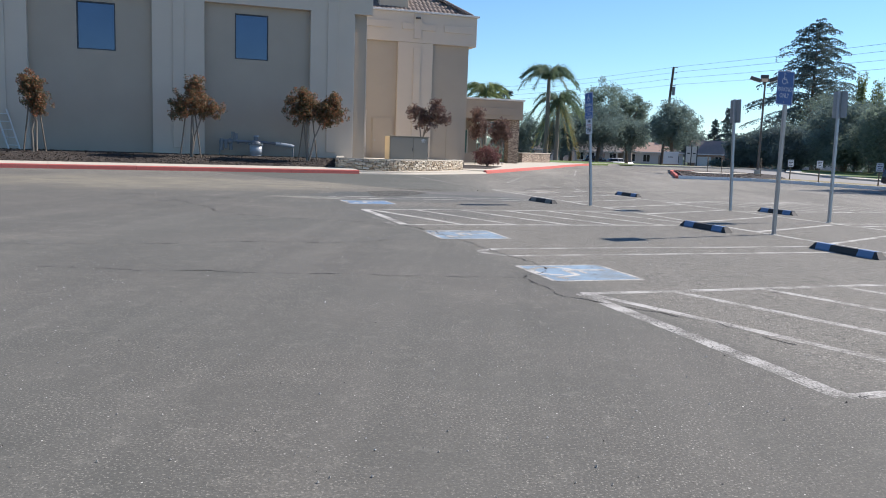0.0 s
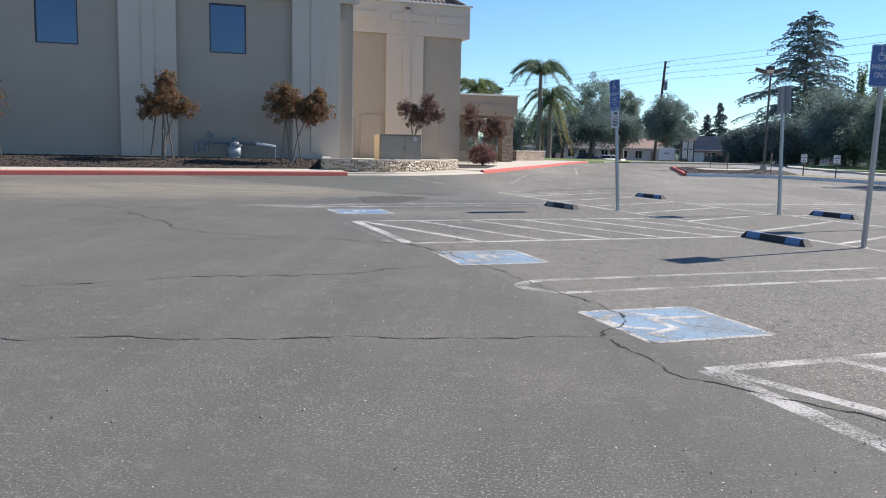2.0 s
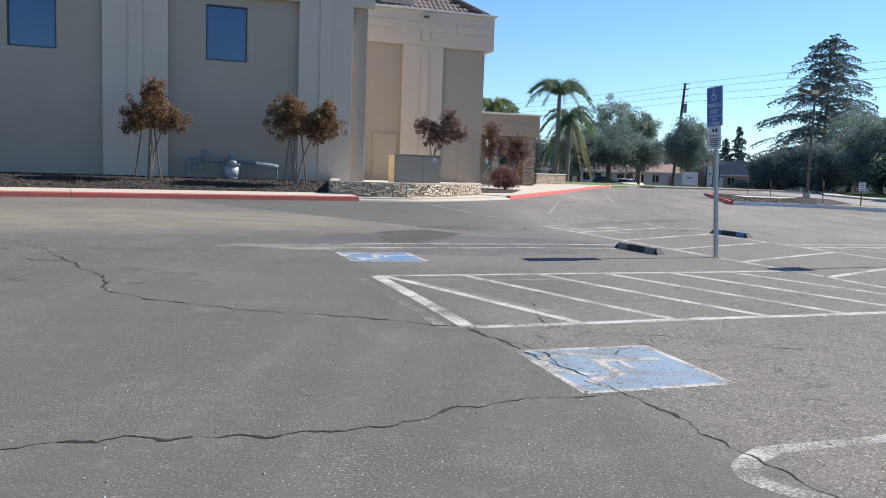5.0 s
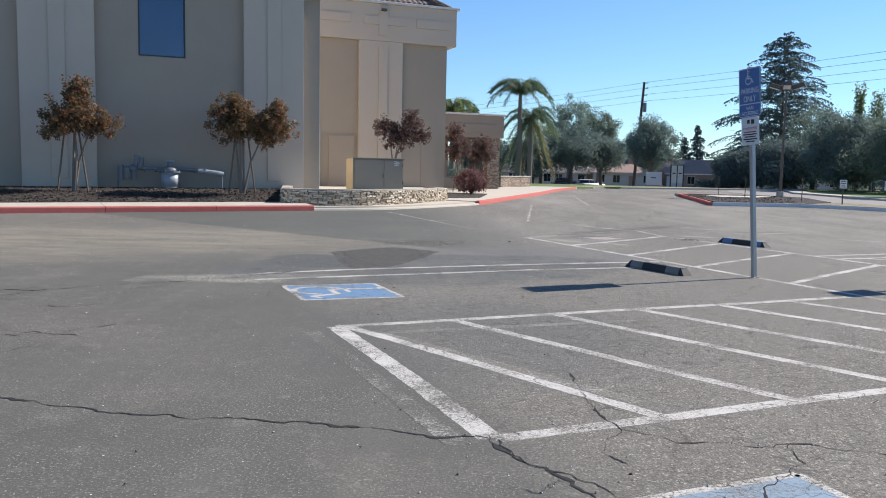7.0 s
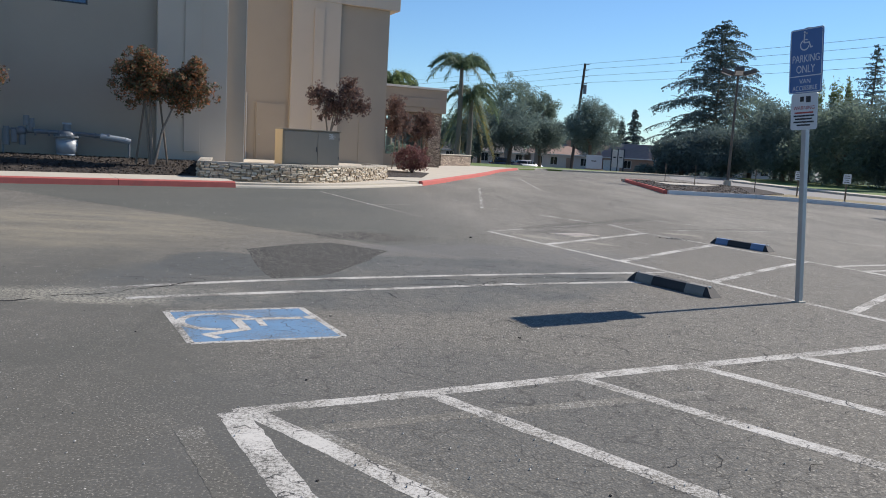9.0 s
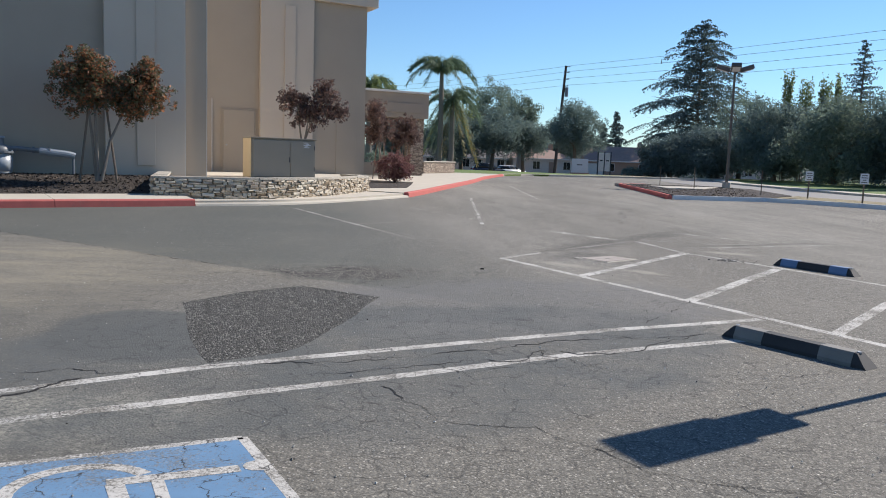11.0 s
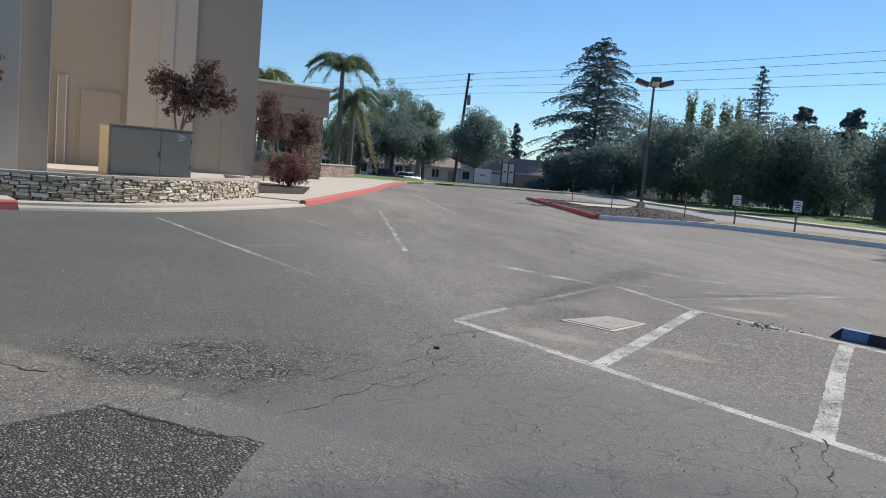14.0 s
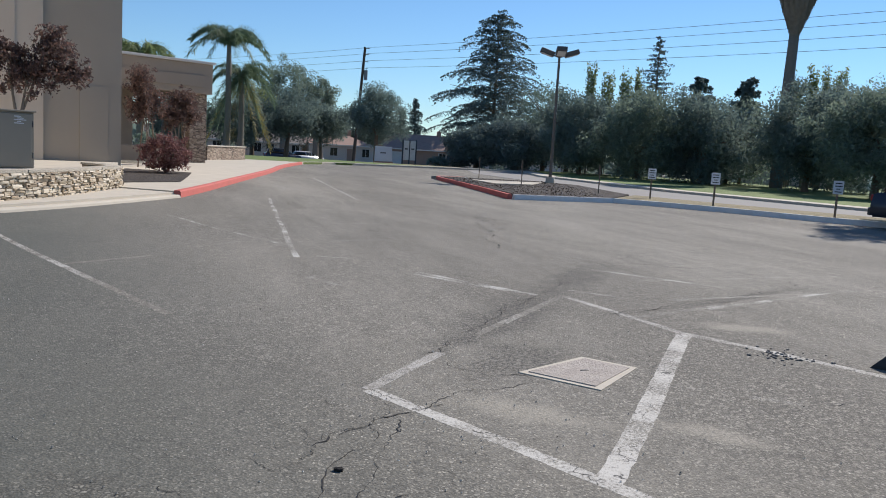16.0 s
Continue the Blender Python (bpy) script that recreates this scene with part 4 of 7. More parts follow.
def wheel_stop(p0, p1, colour, label):
    """A moulded stop between its two ends: sloped sides, cut ends, coloured blocks."""
    a, b = Vector((*p0, 0)), Vector((*p1, 0))
    mid, d = (a + b) / 2, b - a
    L = d.length
    ws = thing("wheel_stop", label, "wheel stop", Matrix.Translation(mid) @ Matrix.Rotation(math.atan2(d.y, d.x), 4, "Z"), "wheel stops")

    def loft(x0, x1, mat, name, grow=0.0):
        bm = bmesh.new()
        prof = [(-0.075 - grow, 0.0), (-0.075 - grow, 0.025), (-0.045 - grow, 0.10 + grow), (0.045 + grow, 0.10 + grow), (0.075 + grow, 0.025), (0.075 + grow, 0.0)]
        ends = []
        for x in (x0, x1):
            s = 0.09 if abs(abs(x) - L / 2) < 1e-6 else 0.0
            ends.append([bm.verts.new((x - math.copysign(s * z / 0.1, x), y, z)) for y, z in prof])
        for i in range(5):
            bm.faces.new((ends[0][i], ends[1][i], ends[1][i + 1], ends[0][i + 1]))
        bm.faces.new(ends[0][::-1])
        bm.faces.new(ends[1])
        bmesh.ops.recalc_face_normals(bm, faces=bm.faces)
        part(name, bm, mat, ws)
    loft(-L / 2, L / 2, RUBBER, "body")
    for x in (-0.30, 0.30):
        loft((x - 0.105) * L, (x + 0.105) * L, colour, "reflective_block", 0.003)
    for x in (-0.42, 0.42):
        part("anchor_bolt", tube((x * L, 0, 0.095), (x * L, 0, 0.106), 0.016, n=8), GALV, ws)
    return ws


wheel_stop((1.84, 22.45), (2.42, 21.42), STOP_GREY, "black rubber wheel stop with worn grey blocks")
wheel_stop((4.64, 16.95), (5.20, 15.75), STOP_BLUE, "black rubber wheel stop with faded blue blocks")
wheel_stop((6.00, 14.00), (6.52, 12.80), STOP_BLUE, "black rubber wheel stop with faded blue blocks")
wheel_stop((4.64, 27.05), (5.20, 26.0), STOP_BLUE, "black rubber wheel stop with faded blue blocks")
wheel_stop((7.55, 21.95), (8.08, 20.90), STOP_BLUE, "black rubber wheel stop with faded blue blocks")
wheel_stop((9.55, 18.15), (10.1, 17.05), STOP_BLUE, "black rubber wheel stop with faded blue blocks")

# loose stones and broken asphalt


def rock(x, y, s, mat, label, rng):
    bm = ball((0, 0, 0), s, 1.5, 1.0, 0.6, 8)
    for vt in bm.verts:
        vt.co *= rng.uniform(0.75, 1.2)
    ob = part("asphalt_chunk", bm, mat)
    ob.matrix_basis = pose(x, y, s * 0.42, 0, 0, rng.uniform(0, 180))
    return tagged(ob, label, "debris", "loose chunks")


GRIT = make_foliage("loose_grit", [(0.0, (0.03, 0.029, 0.028)), (0.05, (0.06, 0.058, 0.055)), (0.09, (0.30, 0.285, 0.25)), (0.7, (0.50, 0.485, 0.44)), (1.0, (0.76, 0.74, 0.68))], rough=0.8, trans=0)
rg_ = np.random.RandomState(77)
NG = 18000
gx, gy = rg_.uniform(-7.5, 4.5, NG), rg_.uniform(3.5, 30.0, NG)
bunch = np.sin(gx * 1.3 + 2.0 * np.sin(gy * 0.6)) * np.cos(gy * 0.9 + 1.1 * np.sin(gx * 0.8)) + rg_.uniform(-1.0, 1.0, NG)
pick = bunch > -0.15
gx, gy = gx[pick], gy[pick]
gs = 0.0022 + 0.0052 * rg_.rand(len(gx)) ** 2.4
octa = np.array([(1, 0, 0), (0, 1, 0), (-1, 0, 0), (0, -1, 0), (0, 0, 1), (0, 0, -0.3)])
gv_ = octa[None] * rg_.uniform(0.6, 1.3, (len(gx), 6, 1)) * gs[:, None, None] + np.stack([gx, gy, 0.0022 + gs * 0.3], 1)[:, None]
go = np.arange(len(gx))[:, None, None] * 6 + np.array([(0, 1, 4), (1, 2, 4), (2, 3, 4), (3, 0, 4)])[None]
tagged(raw("loose_grit", [tuple(q) for q in gv_.reshape(-1, 3).tolist()], [tuple(q) for q in go.reshape(-1, 3).tolist()], GRIT), "fine pale grit scattered over the asphalt", "grit", kind="stuff")
RUBBLE = simple("rubble", (0.19, 0.18, 0.165), 0.95, var=0.4, scale=30)
rr = random.Random(9)
rock(0.27, 25.9, 0.018, CRACK, "dark loose lump lying on the asphalt", rr)
for _ in range(60):
    rock(rr.gauss(4.12, 0.13), rr.gauss(27.42, 0.14), rr.uniform(0.004, 0.013), RUBBLE, "broken grey asphalt chunk beside a parking line", rr)
for _ in range(9):
    rock(rr.uniform(-3, 1.2), rr.uniform(13, 20), rr.uniform(0.004, 0.008), CRACK, "small dark stone on the asphalt", rr)

# ---------------- the building ----------------
BA = radians(22.7)
BM = Matrix.Translation((-6.39, 39.02, 0)) @ Matrix.Rotation(BA, 4, "Z")


def BL(x, y, z=0.0):
    return BM @ Vector((x, y, z))


def BL2(x, y):
    p = BM @ Vector((x, y, 0))
    return (p.x, p.y)


bld = thing("church_building", "tan stucco building with pilasters, blue windows and raised fascia", "building", BM)
PX = [(-30.0, -27.7), (-23.0, -20.75), (-16.0, -13.85), (-8.93, -6.74), (-2.04, 0.0)]
BASE = 0.2
DP = 0.22
# left block: wall behind the pilasters, cut through at the windows
WINS = [(-25.9, -24.4), (-18.9, -17.4), (-11.96, -10.42), (-5.42, -3.94)]
xs0 = -34.0
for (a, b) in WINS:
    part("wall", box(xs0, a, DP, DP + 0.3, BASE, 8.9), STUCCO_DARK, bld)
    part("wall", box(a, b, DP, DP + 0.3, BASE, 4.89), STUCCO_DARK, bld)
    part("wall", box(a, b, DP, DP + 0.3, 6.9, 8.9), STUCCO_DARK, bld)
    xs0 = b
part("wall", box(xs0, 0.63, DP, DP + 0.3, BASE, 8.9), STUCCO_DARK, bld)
part("side_wall", box(0.33, 0.63, DP + 0.3, 6.78, BASE, 8.9), STUCCO, bld)
for a, b in PX:
    part("pilaster", box(a, b, -0.010, DP - 0.003, BASE, 7.272), STUCCO, bld)
    c = (a + b) / 2
    part("pilaster_band", box(c - 0.24, c + 0.24, -0.06, -0.015, 0.82, 7.75, 0.01), STUCCO, bld)
part("fascia", box(-34.0, 0.86, -0.012, DP - 0.006, 7.274, 9.3), STUCCO, bld)
part("coping", box(-34.05, 0.92, -0.10, 0.6, 9.304, 9.42, 0.015), FLASHING, bld)
for i in range(4):
    c = -5.0 - 6.97 * i + 0.6
    part("fascia_panel", box(c - 1.55, c + 1.55, -0.06, -0.015, 7.9, 8.35, 0.01), STUCCO, bld)
for c in (-1.0, -7.85):
    part("raised_cross", box(c - 0.95, c + 0.95, -0.10, -0.063, 7.95, 8.3, 0.01), STUCCO, bld)
for a, b in WINS:
    w = part("window", box(a, b, DP + 0.10, DP + 0.13, 4.89, 6.9), GLASS_BLUE, bld, "blue tinted fixed window pane")
    for q0, q1, z0, z1 in ((a, a + 0.05, 4.89, 6.9), (b - 0.05, b, 4.89, 6.9), (a + 0.05, b - 0.05, 4.89, 4.94), (a + 0.05, b - 0.05, 6.85, 6.9)):
        part("window_frame", box(q0, q1, DP + 0.03, DP + 0.097, z0, z1), FRAME_DARK, w)
part("wall", box(-34.0, 0.33, 12.0, 12.3, BASE, 8.9), STUCCO, bld)
part("flat_roof", box(-34.0, 0.33, DP + 0.3, 12.0, 8.4, 8.6), CONCRETE, bld)
# sunlit corner beads
part("corner_bead", box(0.0, 0.012, -0.004, 0.012, BASE, 7.27), FLASHING, bld)
part("corner_bead", box(0.62, 0.634, DP - 0.012, DP + 0.002, BASE, 7.27), FLASHING, bld)

# right block, set back
D2 = 6.8
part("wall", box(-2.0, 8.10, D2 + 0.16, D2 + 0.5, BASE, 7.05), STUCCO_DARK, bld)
part("side_wall", box(7.8, 8.10, D2 + 0.5, 26.0, BASE, 8.6), STUCCO, bld)
part("pilaster", box(3.84, 5.89, D2, D2 + 0.157, BASE, 7.05, 0.012), STUCCO, bld)
part("pilaster_band", box(4.74, 5.16, D2 - 0.06, D2 - 0.003, 1.2, 6.75, 0.01), STUCCO, bld)
part("fascia", box(-2.0, 8.50, D2 - 0.03, D2 + 0.6, 7.053, 8.70, 0.015), STUCCO, bld)
part("fascia", box(8.1, 8.50, D2 + 0.6, 26.0, 7.053, 8.70), STUCCO, bld)
part("coping", box(-2.0, 8.62, D2 - 0.14, D2 + 0.75, 8.703, 8.80, 0.015), FLASHING, bld)
part("coping", box(8.0, 8.62, D2 + 0.75, 26.0, 8.703, 8.80), FLASHING, bld)
part("fascia_panel", box(1.3, 3.42, D2 - 0.09, D2 - 0.033, 7.78, 8.16, 0.01), STUCCO, bld)
part("fascia_panel", box(6.50, 8.18, D2 - 0.09, D2 - 0.033, 7.75, 8.14, 0.01), STUCCO, bld)
part("raised_cross", box(4.02, 6.04, D2 - 0.09, D2 - 0.033, 7.76, 8.13, 0.01), STUCCO, bld)
part("raised_cross", box(4.72, 5.15, D2 - 0.095, D2 - 0.036, 7.28, 8.62, 0.01), STUCCO, bld)
part("floodlight", box(4.8, 5.05, D2 - 0.26, D2 - 0.10, 8.36, 8.46, 0.02), LAMP_STEEL, bld, "small floodlight on the fascia")
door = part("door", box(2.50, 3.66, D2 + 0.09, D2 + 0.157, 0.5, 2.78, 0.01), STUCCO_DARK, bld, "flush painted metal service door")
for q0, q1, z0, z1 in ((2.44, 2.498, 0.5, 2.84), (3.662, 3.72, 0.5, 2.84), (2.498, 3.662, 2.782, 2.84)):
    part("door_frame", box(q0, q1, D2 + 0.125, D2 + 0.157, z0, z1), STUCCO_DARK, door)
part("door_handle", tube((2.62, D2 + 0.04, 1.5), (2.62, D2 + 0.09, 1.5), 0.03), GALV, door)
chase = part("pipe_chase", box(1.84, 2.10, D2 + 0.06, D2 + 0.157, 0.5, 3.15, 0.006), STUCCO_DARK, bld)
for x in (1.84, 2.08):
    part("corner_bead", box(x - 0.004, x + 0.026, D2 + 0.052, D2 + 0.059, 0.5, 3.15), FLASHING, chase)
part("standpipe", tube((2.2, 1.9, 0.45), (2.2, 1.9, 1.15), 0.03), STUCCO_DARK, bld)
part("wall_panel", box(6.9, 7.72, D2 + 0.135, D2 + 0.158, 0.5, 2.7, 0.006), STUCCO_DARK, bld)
part("louvre_box", box(2.9, 4.6, D2 + 0.9, D2 + 1.6, 8.75, 10.2, 0.02), STUCCO_DARK, bld, "grey box rising from the roof")

# tiled hip roof on the right block, course by course


def tile_face(name, x0, x1, ybase, run, rise, hip_l, hip_r, axis):
    n_course = 13
    for c in range(n_course):
        f0, f1 = c / n_course, (c + 1) / n_course + 0.012
        v, f = [], []
        a0, a1 = x0 + hip_l * f0 * run, x1 - hip_r * f0 * run
        nseg = max(6, int((a1 - a0) / 0.05))
        for i in range(nseg + 1):
            x = a0 + (a1 - a0) * i / nseg
            bumpz = 0.05 * abs(math.sin(math.pi * i * 0.05 / 0.26))
            for ff, up in ((f0, 0.035), (f1, 0.0)):
                y, z = ybase + run * ff, 8.75 + rise * ff + bumpz + up
                v.append((x, y, z) if axis == "y" else (17.0 - (y - (D2 + 0.8)) - 8.5 + 0, x, z))
            if i:
                f.append((2 * i - 2, 2 * i, 2 * i + 1, 2 * i - 1))
        raw("tile_course", v, f, TILE, bld)


tile_face("front", -2.0, 8.35, D2 + 0.45, 4.6, 3.1, 0.0, 0.95, "y")
tile_face("side", D2 + 0.45, 25.5, D2 + 0.95, 4.6, 3.1, 0.95, 0.0, "x")
part("hip_ridge", path_tube([(8.35, D2 + 0.45, 8.85), (3.98, D2 + 5.05, 11.95)], [0.12, 0.12], 8), TILE, bld)

# porch behind, with stone pillar
PM_Y = 18.95
porch = thing("entrance_porch", "low entrance porch with tan fascia and stone pillar", "porch", BM)
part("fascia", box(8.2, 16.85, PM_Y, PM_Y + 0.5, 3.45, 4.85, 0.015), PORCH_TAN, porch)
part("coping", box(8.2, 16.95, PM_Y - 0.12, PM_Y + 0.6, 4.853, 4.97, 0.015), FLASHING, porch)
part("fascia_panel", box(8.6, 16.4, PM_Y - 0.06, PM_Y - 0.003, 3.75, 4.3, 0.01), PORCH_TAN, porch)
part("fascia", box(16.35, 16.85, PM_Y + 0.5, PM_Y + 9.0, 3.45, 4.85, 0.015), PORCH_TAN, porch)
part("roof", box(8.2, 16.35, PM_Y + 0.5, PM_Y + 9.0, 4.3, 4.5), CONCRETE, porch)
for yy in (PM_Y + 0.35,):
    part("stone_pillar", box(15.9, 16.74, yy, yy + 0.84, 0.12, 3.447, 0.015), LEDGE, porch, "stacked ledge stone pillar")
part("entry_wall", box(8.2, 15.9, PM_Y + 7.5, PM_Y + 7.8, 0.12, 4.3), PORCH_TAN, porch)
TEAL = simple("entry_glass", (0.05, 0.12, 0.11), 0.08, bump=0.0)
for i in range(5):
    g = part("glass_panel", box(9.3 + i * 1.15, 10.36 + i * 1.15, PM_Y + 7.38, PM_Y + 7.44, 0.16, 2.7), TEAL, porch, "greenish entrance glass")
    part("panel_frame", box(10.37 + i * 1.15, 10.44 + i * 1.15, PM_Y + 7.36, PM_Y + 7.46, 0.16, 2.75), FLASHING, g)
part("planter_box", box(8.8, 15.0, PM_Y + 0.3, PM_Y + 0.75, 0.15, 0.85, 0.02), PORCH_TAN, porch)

# ---------------- kerbs, walk, planter ----------------


def kerb_run(points, mat, label, h=0.165, w=0.16, name="kerb"):
    """A kerb with a rounded edge along the points; the lot lies on the right of its way."""
    v, f = [], []
    prof = [(0.0, 0.0), (0.012, h - 0.03), (0.04, h), (w, h), (w, -0.05)]
    for i, (x, y) in enumerate(points):
        a, b = points[max(0, i - 1)], points[min(len(points) - 1, i + 1)]
        d = Vector((b[0] - a[0], b[1] - a[1])).normalized()
        n = Vector((-d.y, d.x))
        v += [(x + n.x * o, y + n.y * o, z) for o, z in prof]
        if i:
            k = len(prof)
            for j in range(k - 1):
                f.append(((i - 1) * k + j, i * k + j, i * k + j + 1, (i - 1) * k + j + 1))
    k = len(prof)
    f.append(tuple(range(k)))
    f.append(tuple((len(points) - 1) * k + j for j in range(k))[::-1])
    return tagged(raw(name, v, f, mat), label, "kerb", kind="structure")


def curve_pts(ctrl, n=10):
    """A smooth line through the control points."""
    out = []
    c = [Vector(p) for p in ctrl]
    for i in range(len(c) - 1):
        p0, p1, p2, p3 = c[max(0, i - 1)], c[i], c[i + 1], c[min(len(c) - 1, i + 2)]
        for k in range(n):
            t = k / n
            q = 0.5 * ((2 * p1) + (p2 - p0) * t + (2 * p0 - 5 * p1 + 4 * p2 - p3) * t * t + (3 * p1 - p0 - 3 * p2 + p3) * t ** 3)
            out.append((q.x, q.y))
    out.append(tuple(c[-1]))
    return out


KA = radians(32.0)
K0, KD, KN = Vector((-5.25, 35.2)), Vector((-math.cos(KA), -math.sin(KA))), Vector((-math.sin(KA), math.cos(KA)))


def KL(s, o=0.0):
    """A place s metres back along the red kerb and o metres behind its face."""
    w = K0 + KD * s + KN * o
    return (w.x, w.y)


red1 = [KL(45 - 3.0 * i) for i in range(16)]
for a, b in zip(red1[:-1], red1[1:]):
    kerb_run([a, tuple(Vector(b) - (Vector(b) - Vector(a)).normalized() * 0.012)], RED_KERB, "concrete kerb painted red along the planter")
ramp = curve_pts([KL(0), (-3.42, 36.45), (-1.9, 38.5), (-0.02, 41.8)], 8)
kerb_run(ramp, CONCRETE, "low bare concrete kerb of the walk ramp", h=0.07)
red2 = curve_pts([ramp[-1], (0.75, 44.6), (1.9, 49.3), (4.1, 58.2), (5.9, 66.5), (8.4, 75.5)], 6)
kerb_run(red2, RED_KERB, "concrete kerb painted red along the walk")
far_kerb = curve_pts([(8.4, 75.5), (10.5, 78.6), (15.0, 81.0), (21.0, 83.6), (29, 86.0)], 6)
kerb_run(far_kerb, CONCRETE, "pale concrete kerb along the lawn")

# concrete walk behind the kerb


def slab(name, poly, z0, z1, mat, label, category):
    return tagged(part(name, prism(poly, z0, z1), mat), label, category, kind="structure")


def inset(points, w):
    out = []
    for i, (x, y) in enumerate(points):
        a, b = points[max(0, i - 1)], points[min(len(points) - 1, i + 1)]
        d = Vector((b[0] - a[0], b[1] - a[1])).normalized()
        out.append((x - d.y * w, y + d.x * w))
    return out


for i in range(15):
    s0, s1 = 3.0 * i + 0.006, 3.0 * i + 2.994
    c4 = [KL(s1, 0.162), KL(s0, 0.162), KL(s0, 1.15), KL(s1, 1.15)]
    zz = [0.166, 0.166, 0.225, 0.225]
    v = [(*c, 0.0) for c in c4] + [(*c, z) for c, z in zip(c4, zz)]
    tagged(raw("walk", v, [(3, 2, 1, 0), (4, 5, 6, 7), (0, 1, 5, 4), (1, 2, 6, 5), (2, 3, 7, 6), (3, 0, 4, 7)], CONCRETE), "concrete walk slab behind the red kerb", "walk", kind="structure")
rin = inset(ramp, 0.155)
slab("walk", rin + [BL2(6.6, 2.2), BL2(3.0, -0.8), BL2(0.5, -2.3), KL(1.0, 1.0), KL(0, 0.16)], 0.0, 0.12, CONCRETE, "pale concrete ramp walk before the stone wall", "walk")
rin2 = inset(red2, 0.155)
slab("walk", rin2 + [(3.2, 75.5), (1.9, 68.5), (0.2, 62.0), (-1.5, 58.0), (-6.0, 56.0), (-7.0, 47.0), (-2.4, 43.2)], 0.0, 0.148, CONCRETE, "broad pale concrete walk to the entrance", "walk")
slab("plant_bed", [(-1.45, 44.2), (0.05, 45.6), (0.35, 48.9), (0.55, 51.6), (-1.6, 52.6), (-2.6, 47.5)], 0.05, 0.165, MULCH, "dark mulch bed beside the walk", "plant bed")

# mulched planter that rises to the wall, and the terrace behind the stone wall
nx, ny = 60, 8
pv, pf = [], []
for j in range(ny + 1):
    for i in range(nx + 1):
        fr = Vector(KL(45 - 44.46 * i / nx, 1.15)).lerp(Vector(BL2(-45 + 44.55 * i / nx, DP)), j / ny)
        z = 0.21 + 0.33 * min(1, (j / ny) * 1.5) + 0.03 * noise.noise((fr.x * 0.9, fr.y * 0.9, 0))
        pv.append((fr.x, fr.y, z))
for j in range(ny):
    for i in range(nx):
        a = j * (nx + 1) + i
        pf.append((a, a + 1, a + nx + 2, a + nx + 1))
tagged(raw("planter", pv, pf, MULCH, smooth=True), "planter of dark bark mulch along the wall", "planter", kind="structure")
chips = []
rch = np.random.RandomState(4)
NCH = 11000
ci, cj = rch.uniform(0.5, 0.996, NCH), rch.uniform(0.02, 0.97, NCH)
kf = np.array([KL(45, 1.15), KL(0.75, 1.15)])
kb = np.array([BL2(-45, DP), BL2(-0.62, DP)])
front, rear = kf[0] + (kf[1] - kf[0]) * ci[:, None], kb[0] + (kb[1] - kb[0]) * ci[:, None]
cw = np.concatenate([front + (rear - front) * cj[:, None], (0.225 + 0.33 * np.clip(cj * 1.5, 0, 1))[:, None]], 1)
CHIP = make_foliage("bark_chip", [(0.0, (0.02, 0.015, 0.012)), (0.7, (0.07, 0.052, 0.04)), (1.0, (0.20, 0.165, 0.13))], trans=0)
tagged(quads_mesh("bark_chips", leaf_quads(cw, rch.uniform(0.018, 0.050, NCH), rch, 0.6), CHIP), "loose bark chips lying on the planter", "mulch", kind="stuff")

# stone wall, curved, of ledge stones
front_line = curve_pts([(-6.34, 35.64), (-6.0, 35.74), (-4.03, 36.75), (-2.75, 38.6), (-1.9, 40.9), (-1.38, 43.1), (-2.1, 44.4)], 8)
wall_line = [(-7.0, 38.7), (-6.84, 37.95), (-6.68, 37.2), (-6.52, 36.45), (-6.38, 35.8)] + front_line
TER = 0.50
slab("terrace", front_line + [BL2(8.0, 6.9), BL2(0.7, 6.9), BL2(0.7, 0.25), BL2(-0.4, 0.25)], 0.05, TER, CONCRETE, "raised concrete terrace behind the stone wall", "terrace")
sw = thing("stone_wall", "low curved retaining wall of stacked ledge stone", "wall", kind="structure")
wi = inset(wall_line, 0.25)
cum = [0.0]
for a, b in zip(wall_line[:-1], wall_line[1:]):
    cum.append(cum[-1] + (Vector(b) - Vector(a)).length)


def crest(s):
    """The wall stands a little higher at its square end."""
    return 0.56 + 0.065 * (1 - min(1.0, max(0.0, s / cum[-1])))


def strip_solid(outer, inner, lows, highs):
    """A closed bar along two lines, with its own lower and upper height at each step."""
    v, f = [], []
    for i, (p, q) in enumerate(zip(outer, inner)):
        v += [(*p, lows[i]), (*p, highs[i]), (*q, highs[i]), (*q, lows[i])]
        if i:
            f += [((i - 1) * 4 + j, i * 4 + j, i * 4 + (j + 1) % 4, (i - 1) * 4 + (j + 1) % 4) for j in range(4)]
    f += [(0, 1, 2, 3), tuple(len(v) - 4 + j for j in (3, 2, 1, 0))]
    return v, f


